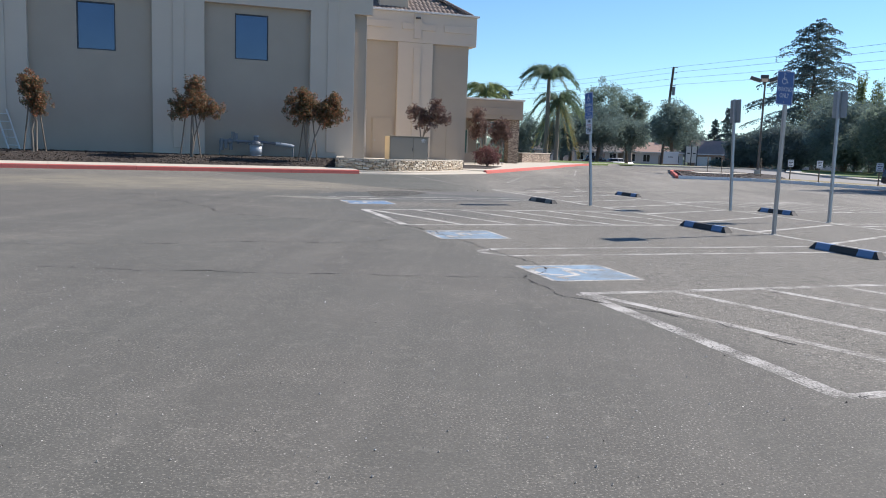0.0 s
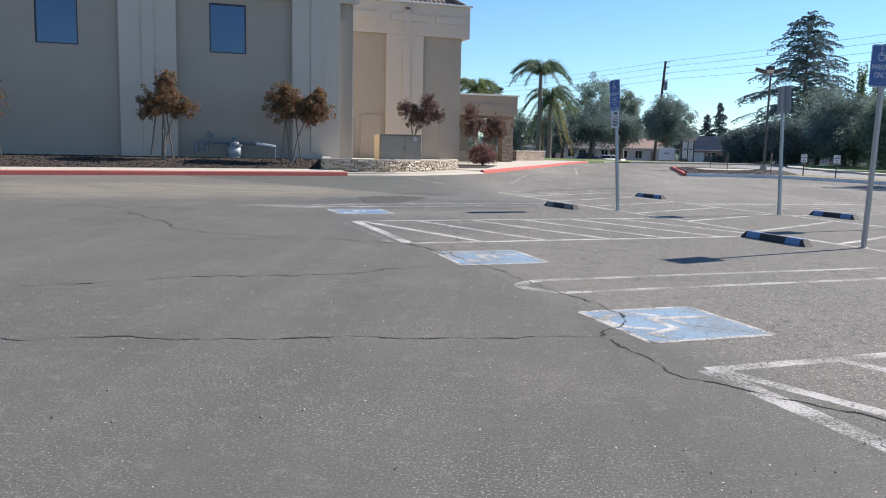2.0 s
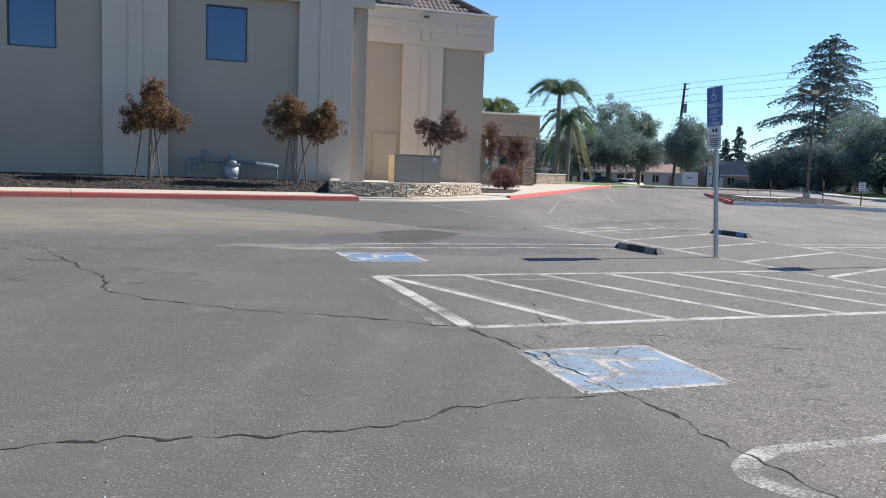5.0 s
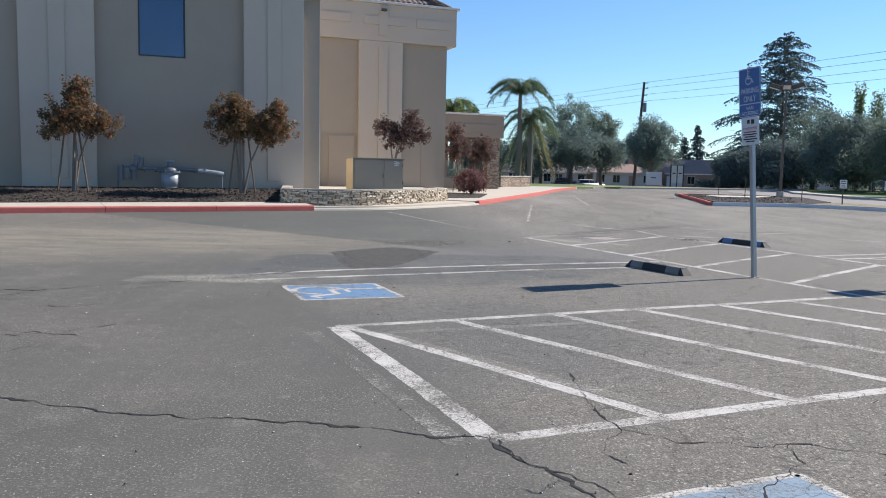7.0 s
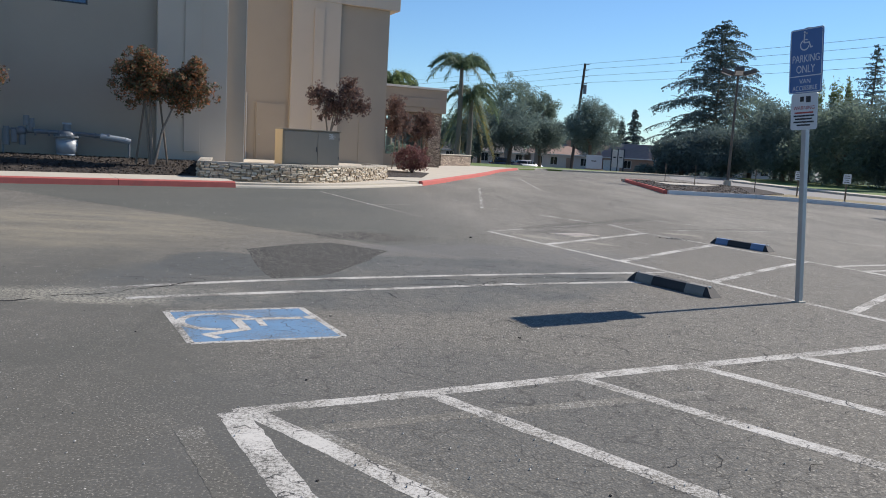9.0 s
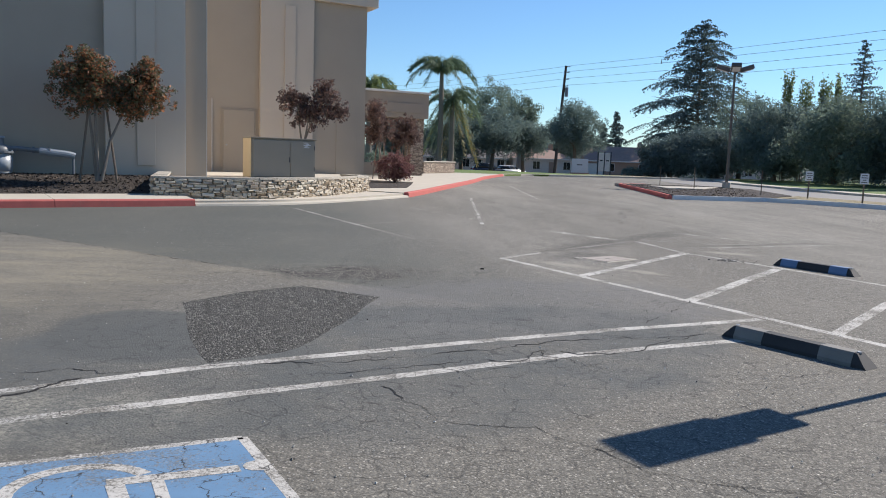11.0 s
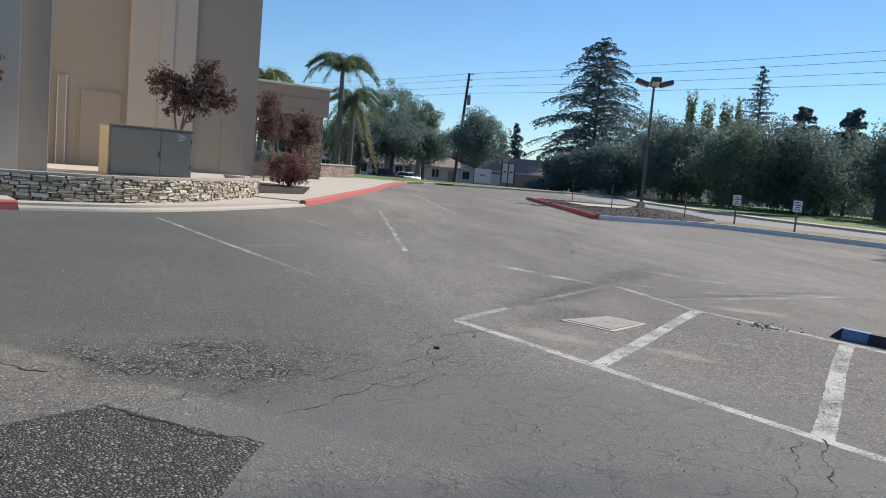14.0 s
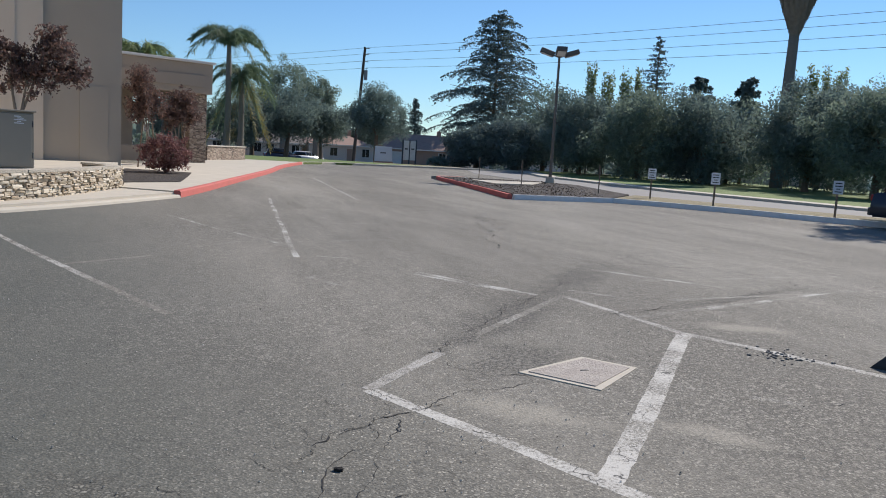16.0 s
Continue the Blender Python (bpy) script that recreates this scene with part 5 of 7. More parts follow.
tops = [crest(c) for c in cum]
raw("wall_core", *strip_solid(wall_line, wi, [0.02] * len(cum), tops), MORTAR, sw)
CAP = simple("cap_concrete", (0.44, 0.40, 0.33), 0.95, var=0.35, scale=14, bump=0.9, fine=45, dist=0.02)
rcap = random.Random(23)
at_ = 0
while at_ < len(wall_line) - 1:
    to = min(len(wall_line) - 1, at_ + rcap.choice((2, 3, 3, 4)))
    sl = slice(at_, to + 1)
    cut = [Vector(p) for p in wall_line[sl]]
    cut[-1] = cut[-1] - (cut[-1] - cut[-2]).normalized() * 0.012
    run_ = [tuple(p) for p in cut]
    lift = rcap.uniform(-0.004, 0.006)
    jut = rcap.uniform(0.04, 0.065)
    raw("cap_stone", *strip_solid(inset(run_, -jut), inset(run_, 0.30), [q + 0.002 for q in tops[sl]], [q + 0.048 + lift for q in tops[sl]]), CAP, sw, "flat pale cap stone of the wall")
    at_ = to


def stone_mesh(l, h, rng):
    bm = bmesh.new()
    r = bmesh.ops.create_cube(bm, size=1)
    for vt in r["verts"]:
        vt.co = Vector((vt.co.x * l * rng.uniform(0.80, 1.0), vt.co.y * 0.09 * rng.uniform(0.6, 1.25), vt.co.z * h * rng.uniform(0.70, 1.02)))
    bmesh.ops.bevel(bm, geom=bm.edges, offset=0.006, segments=1, affect="EDGES")
    me = bpy.data.meshes.new("stone")
    bm.to_mesh(me)
    bm.free()
    me.materials.append(STONE)
    return me


rst = random.Random(21)
lens = [0.11, 0.17, 0.24, 0.33]
pool = {k: [stone_mesh(k, 0.068, rst) for _ in range(7)] for k in lens}


def along(s):
    for i in range(len(cum) - 1):
        if s <= cum[i + 1]:
            t = (s - cum[i]) / (cum[i + 1] - cum[i])
            a, b = Vector(wall_line[i]), Vector(wall_line[i + 1])
            return a.lerp(b, t), (b - a).normalized()
    return Vector(wall_line[-1]), (Vector(wall_line[-1]) - Vector(wall_line[-2])).normalized()


laid = []


def lay(s, k, z0, h):
    """One stone of length k and height h with its foot at z0."""
    p, d = along(max(0.01, min(cum[-1] - 0.01, s + k / 2)))
    out = rst.uniform(0.0, 0.05)
    z1 = min(z0 + h, crest(s) - 0.002)
    if z1 - z0 < 0.012:
        return
    m = (Matrix.Translation((p.x + d.y * out, p.y - d.x * out, (z0 + z1) / 2))
         @ Matrix.Rotation(math.atan2(d.y, d.x) + rst.uniform(-0.07, 0.07), 4, "Z") @ Matrix.Rotation(rst.uniform(-0.05, 0.05), 4, "Y")
         @ Matrix.Diagonal((1, 1, (z1 - z0) / 0.068, 1)))
    laid.append((abs(s - 3.4), m, rst.choice(pool[k])))


zrow = 0.07
while zrow < 0.61:
    hrow = rst.choice((0.05, 0.06, 0.072, 0.085))
    s = rst.uniform(-0.1, 0.05)
    while s < cum[-1]:
        k = rst.choice(lens)
        if rst.random() < 0.45:
            f = rst.uniform(0.35, 0.65)
            lay(s, k, zrow, hrow * f)
            lay(s, k, zrow + hrow * f, hrow * (1 - f))
        else:
            lay(s, k, zrow + rst.uniform(-0.006, 0.006), hrow)
        s += k + 0.006
    zrow += hrow
laid.sort(key=lambda q: q[0])
for _, m, me in laid[:300]:
    ob = new("stone", me)
    ob.parent = sw
    ob.matrix_basis = m
sv, sf = [], []
for _, m, me in laid[300:]:
    o = len(sv)
    sv += [tuple(m @ q.co) for q in me.vertices]
    sf += [tuple(o + i for i in q.vertices) for q in me.polygons]
STONE_REST = make_stone(True)
tagged(raw("ledge_stones", sv, sf, STONE_REST, sw), kind="stuff")

# low stone wall by the palm
lw = thing("stone_wall", "short low ledge stone planter wall by the walk", "wall", Matrix.Translation((2.0, 69.2, 0)) @ Matrix.Rotation(radians(61), 4, "Z"), kind="structure")
part("wall_core", box(0, 5.2, 0, 0.4, 0.05, 0.9, 0.02), LEDGE, lw)
part("cap_stone", box(-0.05, 5.25, -0.05, 0.45, 0.902, 0.97, 0.015), CONCRETE, lw)

# electrical cabinet on the terrace
cab = thing("utility_cabinet", "tan painted steel utility cabinet with two doors", "utility cabinet", BM @ Matrix.Translation((1.85, 0.8, TER)))
part("plinth", box(0.17, 2.22, -0.03, 1.05, 0.0, 0.03, 0.008), CONCRETE, cab)
part("body", box(0.20, 2.19, 0.03, 1.0, 0.03, 1.2, 0.015), CABINET, cab)
for x0, x1 in ((0.25, 1.395), (1.405, 2.14)):
    dd = part("door", box(x0, x1, 0.0, 0.028, 0.07, 1.16, 0.008), CABINET, cab)
    if x0 < 1:
        part("handle", box(x1 - 0.05, x1 - 0.02, -0.02, -0.001, 0.50, 0.66, 0.006), FRAME_DARK, dd)
    else:
        for hz in (0.25, 0.9):
            part("hinge", tube((x1 + 0.012, -0.004, hz), (x1 + 0.012, -0.004, hz + 0.12), 0.014, n=8), FRAME_DARK, dd)
part("lid", box(0.17, 2.22, -0.03, 1.03, 1.202, 1.24, 0.012), CABINET, cab)
# added sheet over the left side; its bright tan stands for reflected sunlight
part("bounce_lit_side", box(0.178, 0.198, 0.03, 1.0, 0.04, 1.198, 0.004), CABINET_BOUNCE_TAN, cab, "cabinet side sheet with bounced sunlight put into its yellow-tan")
for k in range(5):
    part("notice", box(1.80 + 0.06 * (k % 2), 1.93 + 0.05 * (k % 3), -0.004, -0.001, 1.10 - 0.035 * k, 1.118 - 0.035 * k), SIGN_WHITE, cab, "white notice bar")

# gas meter set against the wall
gm = thing("gas_meter", "grey gas meter set with pipes against the wall", "gas meter", BM @ Matrix.Translation((0, 0, 0.5)))
GY = -0.35
part("riser", path_tube([(-6.1, GY, 0.0), (-6.1, GY, 0.72), (-5.5, GY, 0.75)], [0.03] * 3), METER_GREY, gm)
part("manifold", path_tube([(-5.7, GY, 0.70), (-4.1, GY, 0.68), (-3.6, GY, 0.64)], [0.06] * 3), METER_GREY, gm)
part("outlet_pipe", path_tube([(-3.62, GY, 0.64), (-2.95, GY, 0.56), (-2.80, GY, 0.52)], [0.095, 0.09, 0.085], 12), METER_PALE, gm)
part("pipe_stand", tube((-2.84, GY, 0.0), (-2.84, GY, 0.50), 0.035, n=8), METER_GREY, gm)
for x in (-5.3, -4.95, -3.75, -3.4):
    part("flange", tube((x - 0.025, GY, 0.655), (x + 0.025, GY, 0.655), 0.085, n=12), METER_GREY, gm)
bm = path_tube([(-4.5, GY, 0.03), (-4.5, GY, 0.10), (-4.5, GY, 0.50), (-4.5, GY, 0.56)], [0.20, 0.275, 0.29, 0.27], 20)
part("meter_body", bm, METER_PALE, gm, "pale grey cast meter body", True)
part("meter_flange", tube((-4.5, GY, 0.562), (-4.5, GY, 0.612), 0.345, n=20), METER_GREY, gm)
for k in range(12):
    a = k * math.pi / 6
    part("flange_bolt", tube((-4.5 + 0.318 * math.cos(a), GY + 0.318 * math.sin(a), 0.54), (-4.5 + 0.318 * math.cos(a), GY + 0.318 * math.sin(a), 0.635), 0.016, n=6), METER_PALE, gm)
part("meter_dome", ball((-4.5, GY, 0.61), 0.25, 1.0, 1.0, 0.75, 16), METER_GREY, gm, "", True)
part("meter_index", tube((-4.5, GY, 0.77), (-4.5, GY, 0.93), 0.115, 0.10, 14), METER_GREY, gm)
for x, z0, z1 in ((-6.02, 0.28, 0.80), (-5.62, 0.30, 0.62), (-5.52, 0.85, 1.12), (-5.40, 0.80, 1.05)):
    part("cylinder", tube((x, GY - 0.02, z0), (x, GY - 0.02, z1), 0.085, 0.08, 12), METER_GREY, gm)
part("meter_cap", tube((-4.5, GY, 0.932), (-4.5, GY, 0.98), 0.13, 0.11, 12), METER_PALE, gm)
part("regulator", ball((-5.65, GY, 0.68), 0.14, 1, 1.1, 1, 12), METER_GREY, gm, "", True)
part("regulator", tube((-5.45, GY, 0.7), (-5.45, GY, 0.98), 0.10, 0.07, 12), METER_GREY, gm)
part("valve", box(-5.9, -5.75, GY - 0.07, GY + 0.07, 0.35, 0.72, 0.02), METER_GREY, gm)
part("foot", box(-4.7, -4.3, GY - 0.15, GY + 0.15, -0.02, 0.05, 0.01), CONCRETE, gm)

# ladder against the wall
ld = thing("ladder", "pale aluminium ladder leaning at the wall", "ladder", BM @ Matrix.Translation((-14.35, -0.55, 0.50)))
for x in (0.0, 0.42):
    part("rail", path_tube([(x - 0.2, 0, 0.0), (x - 0.75, 0.4, 1.7)], [0.035, 0.035], 6), FLASHING, ld)
for i in range(5):
    t = 0.12 + 0.19 * i
    part("rung", tube((-0.2 - 0.55 * t, 0.4 * t, 1.7 * t), (0.22 - 0.55 * t, 0.4 * t, 1.7 * t), 0.02, n=6), FLASHING, ld)


# ---------------- plants ----------------
def clumps(rng, n, centre, radii, shell=0.55):
    """Clump centres through an uneven ellipsoid."""
    d = rng.normal(size=(n, 3))
    d /= np.linalg.norm(d, axis=1)[:, None]
    r = shell + (1 - shell) * rng.rand(n)
    lump = 1 + 0.22 * np.sin(3.1 * d[:, 0] * 2 + rng.rand() * 6) * np.cos(2.7 * d[:, 1] * 2 + rng.rand() * 6)
    return np.asarray(centre) + d * (r * lump)[:, None] * np.asarray(radii)


def leafy(rng, cl, per, spread, size, flat=0.0, droop=0.0):
    d = rng.normal(size=(len(cl) * per, 3))
    d *= (rng.rand(len(d)) ** 0.45 / (np.linalg.norm(d, axis=1) + 1e-9))[:, None] * 1.75
    c = np.repeat(cl, per, axis=0) + d * spread * np.repeat(rng.uniform(0.65, 1.25, len(cl)), per)[:, None]
    return leaf_quads(c, rng.uniform(0.6, 1.3, len(c)) * size, rng, flat, droop)


def limbs(bm, base, top, centre, radii, r, rng, n):
    for i in range(n):
        a = 2 * math.pi * (i + rng.rand() * 0.6) / n
        s = rng.uniform(0.45, 0.8)
        tip = Vector((centre[0] + math.cos(a) * radii[0] * s, centre[1] + math.sin(a) * radii[1] * s, centre[2] + radii[2] * rng.uniform(-0.35, 0.55)))
        st = Vector(base).lerp(Vector(top), rng.uniform(0.7, 1.0))
        mid = st.lerp(tip, 0.5) + Vector((0, 0, radii[2] * 0.12))
        path_tube([st, mid, tip], [r * 0.5, r * 0.33, r * 0.12], 6, bm)


def tree(name, x, y, z, height, radius, trunk, leaf, label, seed, crown_low=None, n_clump=110, per=34, size=0.16, bark=None, spread=None, shell=0.5, squash=1.0):
    """A broad tree: tapered trunk, limbs and a crown of leaf clumps."""
    rng = np.random.RandomState(seed)
    t = thing(name, label, "tree", Matrix.Translation((x, y, z)))
    low = crown_low if crown_low is not None else height * 0.25
    ch = (height - low) / 2
    centre = (0, 0, low + ch)
    lean = (rng.uniform(-0.1, 0.1) * radius, rng.uniform(-0.1, 0.1) * radius, low + ch * 0.6)
    bm = path_tube([(0, 0, -0.1), (lean[0] * 0.4, lean[1] * 0.4, low * 0.6), lean], [trunk * 1.25, trunk, trunk * 0.6], 9)
    limbs(bm, (0, 0, low * 0.6), lean, centre, (radius, radius, ch), trunk, rng, 7)
    part("trunk", bm, bark or BARK, t)
    cl = clumps(rng, n_clump, centre, (radius, radius * squash, ch), shell)
    quads_mesh("crown", leafy(rng, cl, per, (spread or radius * 0.115), size), leaf, t)
    return t


def myrtle(x, y, z, seed, blobs, label, stakes=True, ang=0.0, trunks=3, leaf=None):
    """A small street tree of several bare stems, in autumn leaf, tied to two stakes."""
    rng = np.random.RandomState(seed)
    t = thing("crape_myrtle", label, "tree", Matrix.Translation((x, y, z)) @ Matrix.Rotation(BA + ang, 4, "Z"), "small trees at the building")
    bm = bmesh.new()
    for i in range(trunks):
        bx, by = rng.uniform(-0.08, 0.08), rng.uniform(-0.08, 0.08)
        c, r = blobs[i % len(blobs)]
        part("stem", path_tube([(bx, by, -0.05), (bx * 2 + c[0] * 0.15, by * 2, c[2] * 0.45), (c[0] * 0.7, c[1] * 0.7, c[2] - r[2] * 0.3)], [0.045, 0.035, 0.018], 7), BARK_GREY, t)
    for c, r in blobs:
        limbs(bm, (0, 0, c[2] * 0.5), (c[0] * 0.6, c[1] * 0.6, c[2] - r[2] * 0.4), c, r, 0.03, rng, 5)
    part("branchwork", bm, BARK_GREY, t)
    vs = []
    for c, r in blobs:
        cl = clumps(rng, int(90 * r[0] * r[2] / 0.3), c, (r[0] * 1.12, r[1] * 1.1, r[2] * 1.12), 0.2)
        vs.append(leafy(rng, cl, 34, 0.085, 0.047))
    quads_mesh("crown", np.concatenate(vs), leaf or LEAF_RED, t)
    if stakes:
        for s in (-1, 1):
            part("stake", tube((s * 0.42, 0.0, -0.05), (s * 0.16, 0.0, 2.05), 0.028, n=7), STAKE, t)
        part("tie", tube((-0.2, 0, 1.75), (0.2, 0, 1.75), 0.012, n=6), FRAME_DARK, t)
    return t


LAB = "small crape myrtle in bronze autumn leaf on wooden stakes"
p = BL(-13.37, -1.8, 0.5)
myrtle(p.x, p.y, p.z, 31, [((0.0, 0, 2.35), (0.5, 0.5, 0.75)), ((-0.15, 0, 2.7), (0.35, 0.4, 0.45)), ((0.2, 0, 1.9), (0.4, 0.4, 0.45))], LAB)
p = BL(-7.35, -1.8, 0.5)
myrtle(p.x, p.y, p.z, 32, [((0.1, 0, 2.35), (0.72, 0.6, 0.6)), ((0.2, 0, 3.0), (0.38, 0.4, 0.5)), ((0.75, 0, 2.0), (0.6, 0.5, 0.42)), ((-0.45, 0, 1.95), (0.48, 0.45, 0.38))], LAB)
p = BL(-2.35, -1.8, 0.5)
myrtle(p.x, p.y, p.z, 33, [((-0.35, 0, 2.3), (0.75, 0.6, 0.65)), ((-0.15, 0, 2.75), (0.5, 0.5, 0.45)), ((1.0, 0, 2.1), (0.68, 0.55, 0.6)), ((1.1, 0, 2.6), (0.38, 0.4, 0.4)), ((0.3, 0, 2.1), (0.7, 0.5, 0.55))], LAB)
p = BL(4.35, 2.5, TER)
myrtle(p.x, p.y, p.z, 34, [((0.0, 0, 2.15), (0.65, 0.5, 0.5)), ((-0.6, 0, 2.55), (0.5, 0.4, 0.38)), ((0.55, 0, 2.75), (0.5, 0.45, 0.5)), ((0.95, 0, 2.2), (0.55, 0.45, 0.32))],
       "small crape myrtle with dark red leaves behind the cabinet", stakes=False, leaf=LEAF_PLUM)
myrtle(-0.95, 55.0, 0.16, 35, [((-0.3, 0, 3.0), (0.55, 0.6, 0.75)), ((0.15, 0, 2.4), (0.5, 0.5, 0.55)), ((-0.4, 0, 2.1), (0.5, 0.5, 0.5))], "crape myrtle with dull red leaves by the porch", ang=0.3, leaf=LEAF_PLUM)
myrtle(0.15, 57.5, 0.16, 36, [((0.2, 0, 2.6), (0.7, 0.6, 0.6)), ((0.6, 0, 2.1), (0.5, 0.5, 0.5)), ((-0.3, 0, 2.0), (0.5, 0.5, 0.5))], "crape myrtle with dark red leaves by the porch", ang=0.2, leaf=LEAF_PLUM)

rb = np.random.RandomState(40)
bu = thing("red_bush", "rounded burgundy-leaved bush in a mulch bed", "bush", Matrix.Translation((-0.30, 50.5, 0.165)))
for i in range(7):
    a = i * 0.9
    part("stem", path_tube([(0, 0, -0.03), (0.3 * math.cos(a), 0.3 * math.sin(a), 0.5), (0.5 * math.cos(a), 0.5 * math.sin(a), 0.95)], [0.03, 0.02, 0.008], 6), BARK, bu)
cl = clumps(rb, 260, (0, 0, 0.64), (0.84, 0.75, 0.60), 0.55)
cl[:, 2] = np.clip(cl[:, 2], 0.06, 9)
quads_mesh("leaves", leafy(rb, cl, 26, 0.07, 0.045), LEAF_WINE, bu)


# ---------------- posts, signs ----------------
def letters(text, size, parent, material, m, name="lettering"):
    """Raised lettering in the built-in font, centred, as a mesh."""
    cu = bpy.data.curves.new(name, "FONT")
    cu.body, cu.size, cu.align_x, cu.align_y = text, size, "CENTER", "CENTER"
    cu.extrude = 0.0006
    tmp = bpy.data.objects.new(name, cu)
    scene.collection.objects.link(tmp)
    me = bpy.data.meshes.new_from_object(tmp.evaluated_get(bpy.context.evaluated_depsgraph_get()))
    bpy.data.objects.remove(tmp)
    me.materials.clear()
    me.materials.append(material)
    ob = new(name, me)
    ob.parent = parent
    ob.matrix_basis = m
    return ob


def rounded(w, h, r, n=5):
    out = []
    for cx, cy, a0 in ((w / 2 - r, h / 2 - r, 0), (-w / 2 + r, h / 2 - r, 90), (-w / 2 + r, -h / 2 + r, 180), (w / 2 - r, -h / 2 + r, 270)):
        out += [(cx + r * math.cos(radians(a0 + 90 * i / n)), cy + r * math.sin(radians(a0 + 90 * i / n))) for i in range(n + 1)]
    return out


FACE = Matrix.Rotation(radians(90), 4, "X")


def plate(name, w, h, zc, yf, mat, parent, label=""):
    """An upright plate whose face looks to -y."""
    bm = prism(rounded(w, h, 0.025), 0.0, 0.004)
    bmesh.ops.transform(bm, verts=bm.verts, matrix=Matrix.Translation((0, yf, zc)) @ FACE)
    return part(name, bm, mat, parent, label)


def accessible_sign(x, y, face, height, lean, van, warning, label):
    """A steel post with a blue plate; face: degrees of turn of the plate's front from -y."""
    s = thing("accessible_sign", label, "sign", Matrix.Translation((x, y, 0)) @ Matrix(((1, 0, lean[0] / height, 0), (0, 1, lean[1] / height, 0), (0, 0, 1, 0), (0, 0, 0, 1)))
              @ Matrix.Rotation(radians(face), 4, "Z"), "accessible parking signs")
    s.matrix_basis = Matrix.Translation((x, y, 0)) @ Vector((0, 0, 1)).rotation_difference(Vector((lean[0], lean[1], height))).to_matrix().to_4x4() @ Matrix.Rotation(radians(face), 4, "Z")
    part("post", box(-0.028, 0.028, -0.028, 0.028, -0.05, height + 0.01, 0.005), GALV, s)
    w = 0.385
    h = 0.64 if van else 0.56
    zc = height - h / 2
    pl = plate("blue_plate", w, h, zc, -0.031, SIGN_BLUE, s, "blue reflective sign plate")
    plate("plate_back", w, h, zc, -0.0305 + 0.0045, SIGN_BACK, s)
    bmf = bmesh.new()
    o, i = rounded(w - 0.012, h - 0.012, 0.022), rounded(w - 0.026, h - 0.026, 0.018)
    vo = [bmf.verts.new((a, b, 0)) for a, b in o]
    vi = [bmf.verts.new((a, b, 0)) for a, b in i]
    for k in range(len(o)):
        bmf.faces.new((vo[k], vo[(k + 1) % len(o)], vi[(k + 1) % len(o)], vi[k]))
    bmesh.ops.transform(bmf, verts=bmf.verts, matrix=Matrix.Translation((0, -0.0362, zc)) @ FACE)
    part("white_rim", bmf, SIGN_WHITE, pl)
    top = zc + h / 2
    sheet(symbol_polys(), Matrix.Translation((0.0, -0.0364, top - 0.125)) @ FACE @ Matrix.Diagonal((0.2, 0.2, 1, 1)), 0, SIGN_WHITE, "wheelchair_symbol", pl)
    letters("PARKING", 0.090, pl, SIGN_WHITE, Matrix.Translation((0, -0.0364, top - 0.30)) @ FACE @ Matrix.Diagonal((0.86, 1.15, 1, 1)))
    letters("ONLY", 0.095, pl, SIGN_WHITE, Matrix.Translation((0, -0.0364, top - 0.405)) @ FACE @ Matrix.Diagonal((0.86, 1.15, 1, 1)))
    if van:
        part("divider", box(-w / 2 + 0.01, w / 2 - 0.01, -0.0366, -0.0355, top - 0.475, top - 0.465), SIGN_WHITE, pl)
        letters("VAN", 0.065, pl, SIGN_WHITE, Matrix.Translation((0, -0.0364, top - 0.525)) @ FACE)
        letters("ACCESSIBLE", 0.062, pl, SIGN_WHITE, Matrix.Translation((0, -0.0364, top - 0.592)) @ FACE @ Matrix.Diagonal((0.88, 1.05, 1, 1)))
    if warning:
        wz = zc - h / 2 - 0.185
        wp = plate("white_plate", 0.31, 0.365, wz, -0.031, SIGN_WHITE, s, "white warning plate with small print")
        plate("plate_back", 0.31, 0.365, wz, -0.026, SIGN_BACK, s)
        letters("WARNING", 0.052, wp, INK_RED, Matrix.Translation((0, -0.0364, wz + 0.035)) @ FACE)
        part("tow_symbol", box(-0.05, -0.005, -0.0368, -0.0355, wz + 0.10, wz + 0.15), INK, wp)
        part("tow_symbol", box(0.02, 0.075, -0.0368, -0.0355, wz + 0.09, wz + 0.15), INK, wp)
        for k, ww in enumerate((0.22, 0.24, 0.20, 0.24, 0.16)):
            part("print_bar", box(-ww / 2, ww / 2, -0.0368, -0.0355, wz - 0.02 - 0.031 * k, wz - 0.004 - 0.031 * k), INK if k else INK_RED, wp)
    part("base_collar", box(-0.05, 0.05, -0.05, 0.05, -0.02, 0.012, 0.004), CONCRETE, s)
    for zb in (top - 0.05, top - h + 0.05):
        part("bolt", tube((0, -0.040, zb), (0, -0.034, zb), 0.009, n=8), GALV, s)
    return s


SA = 24.0 - 90.0
accessible_sign(3.30, 21.43, SA, 2.78, (-0.17, 0.08), True, True, "blue van accessible parking sign with white warning plate")
accessible_sign(6.00, 15.88, SA, 2.84, (-0.15, -0.45), False, False, "blue accessible parking sign on a steel post")
accessible_sign(6.75, 21.62, SA + 180, 2.72, (-0.10, 0.03), False, False, "accessible parking sign turned away on a steel post")
accessible_sign(8.20, 19.2, SA + 180, 2.80, (-0.04, 0.0), False, False, "accessible parking sign turned away on a steel post")

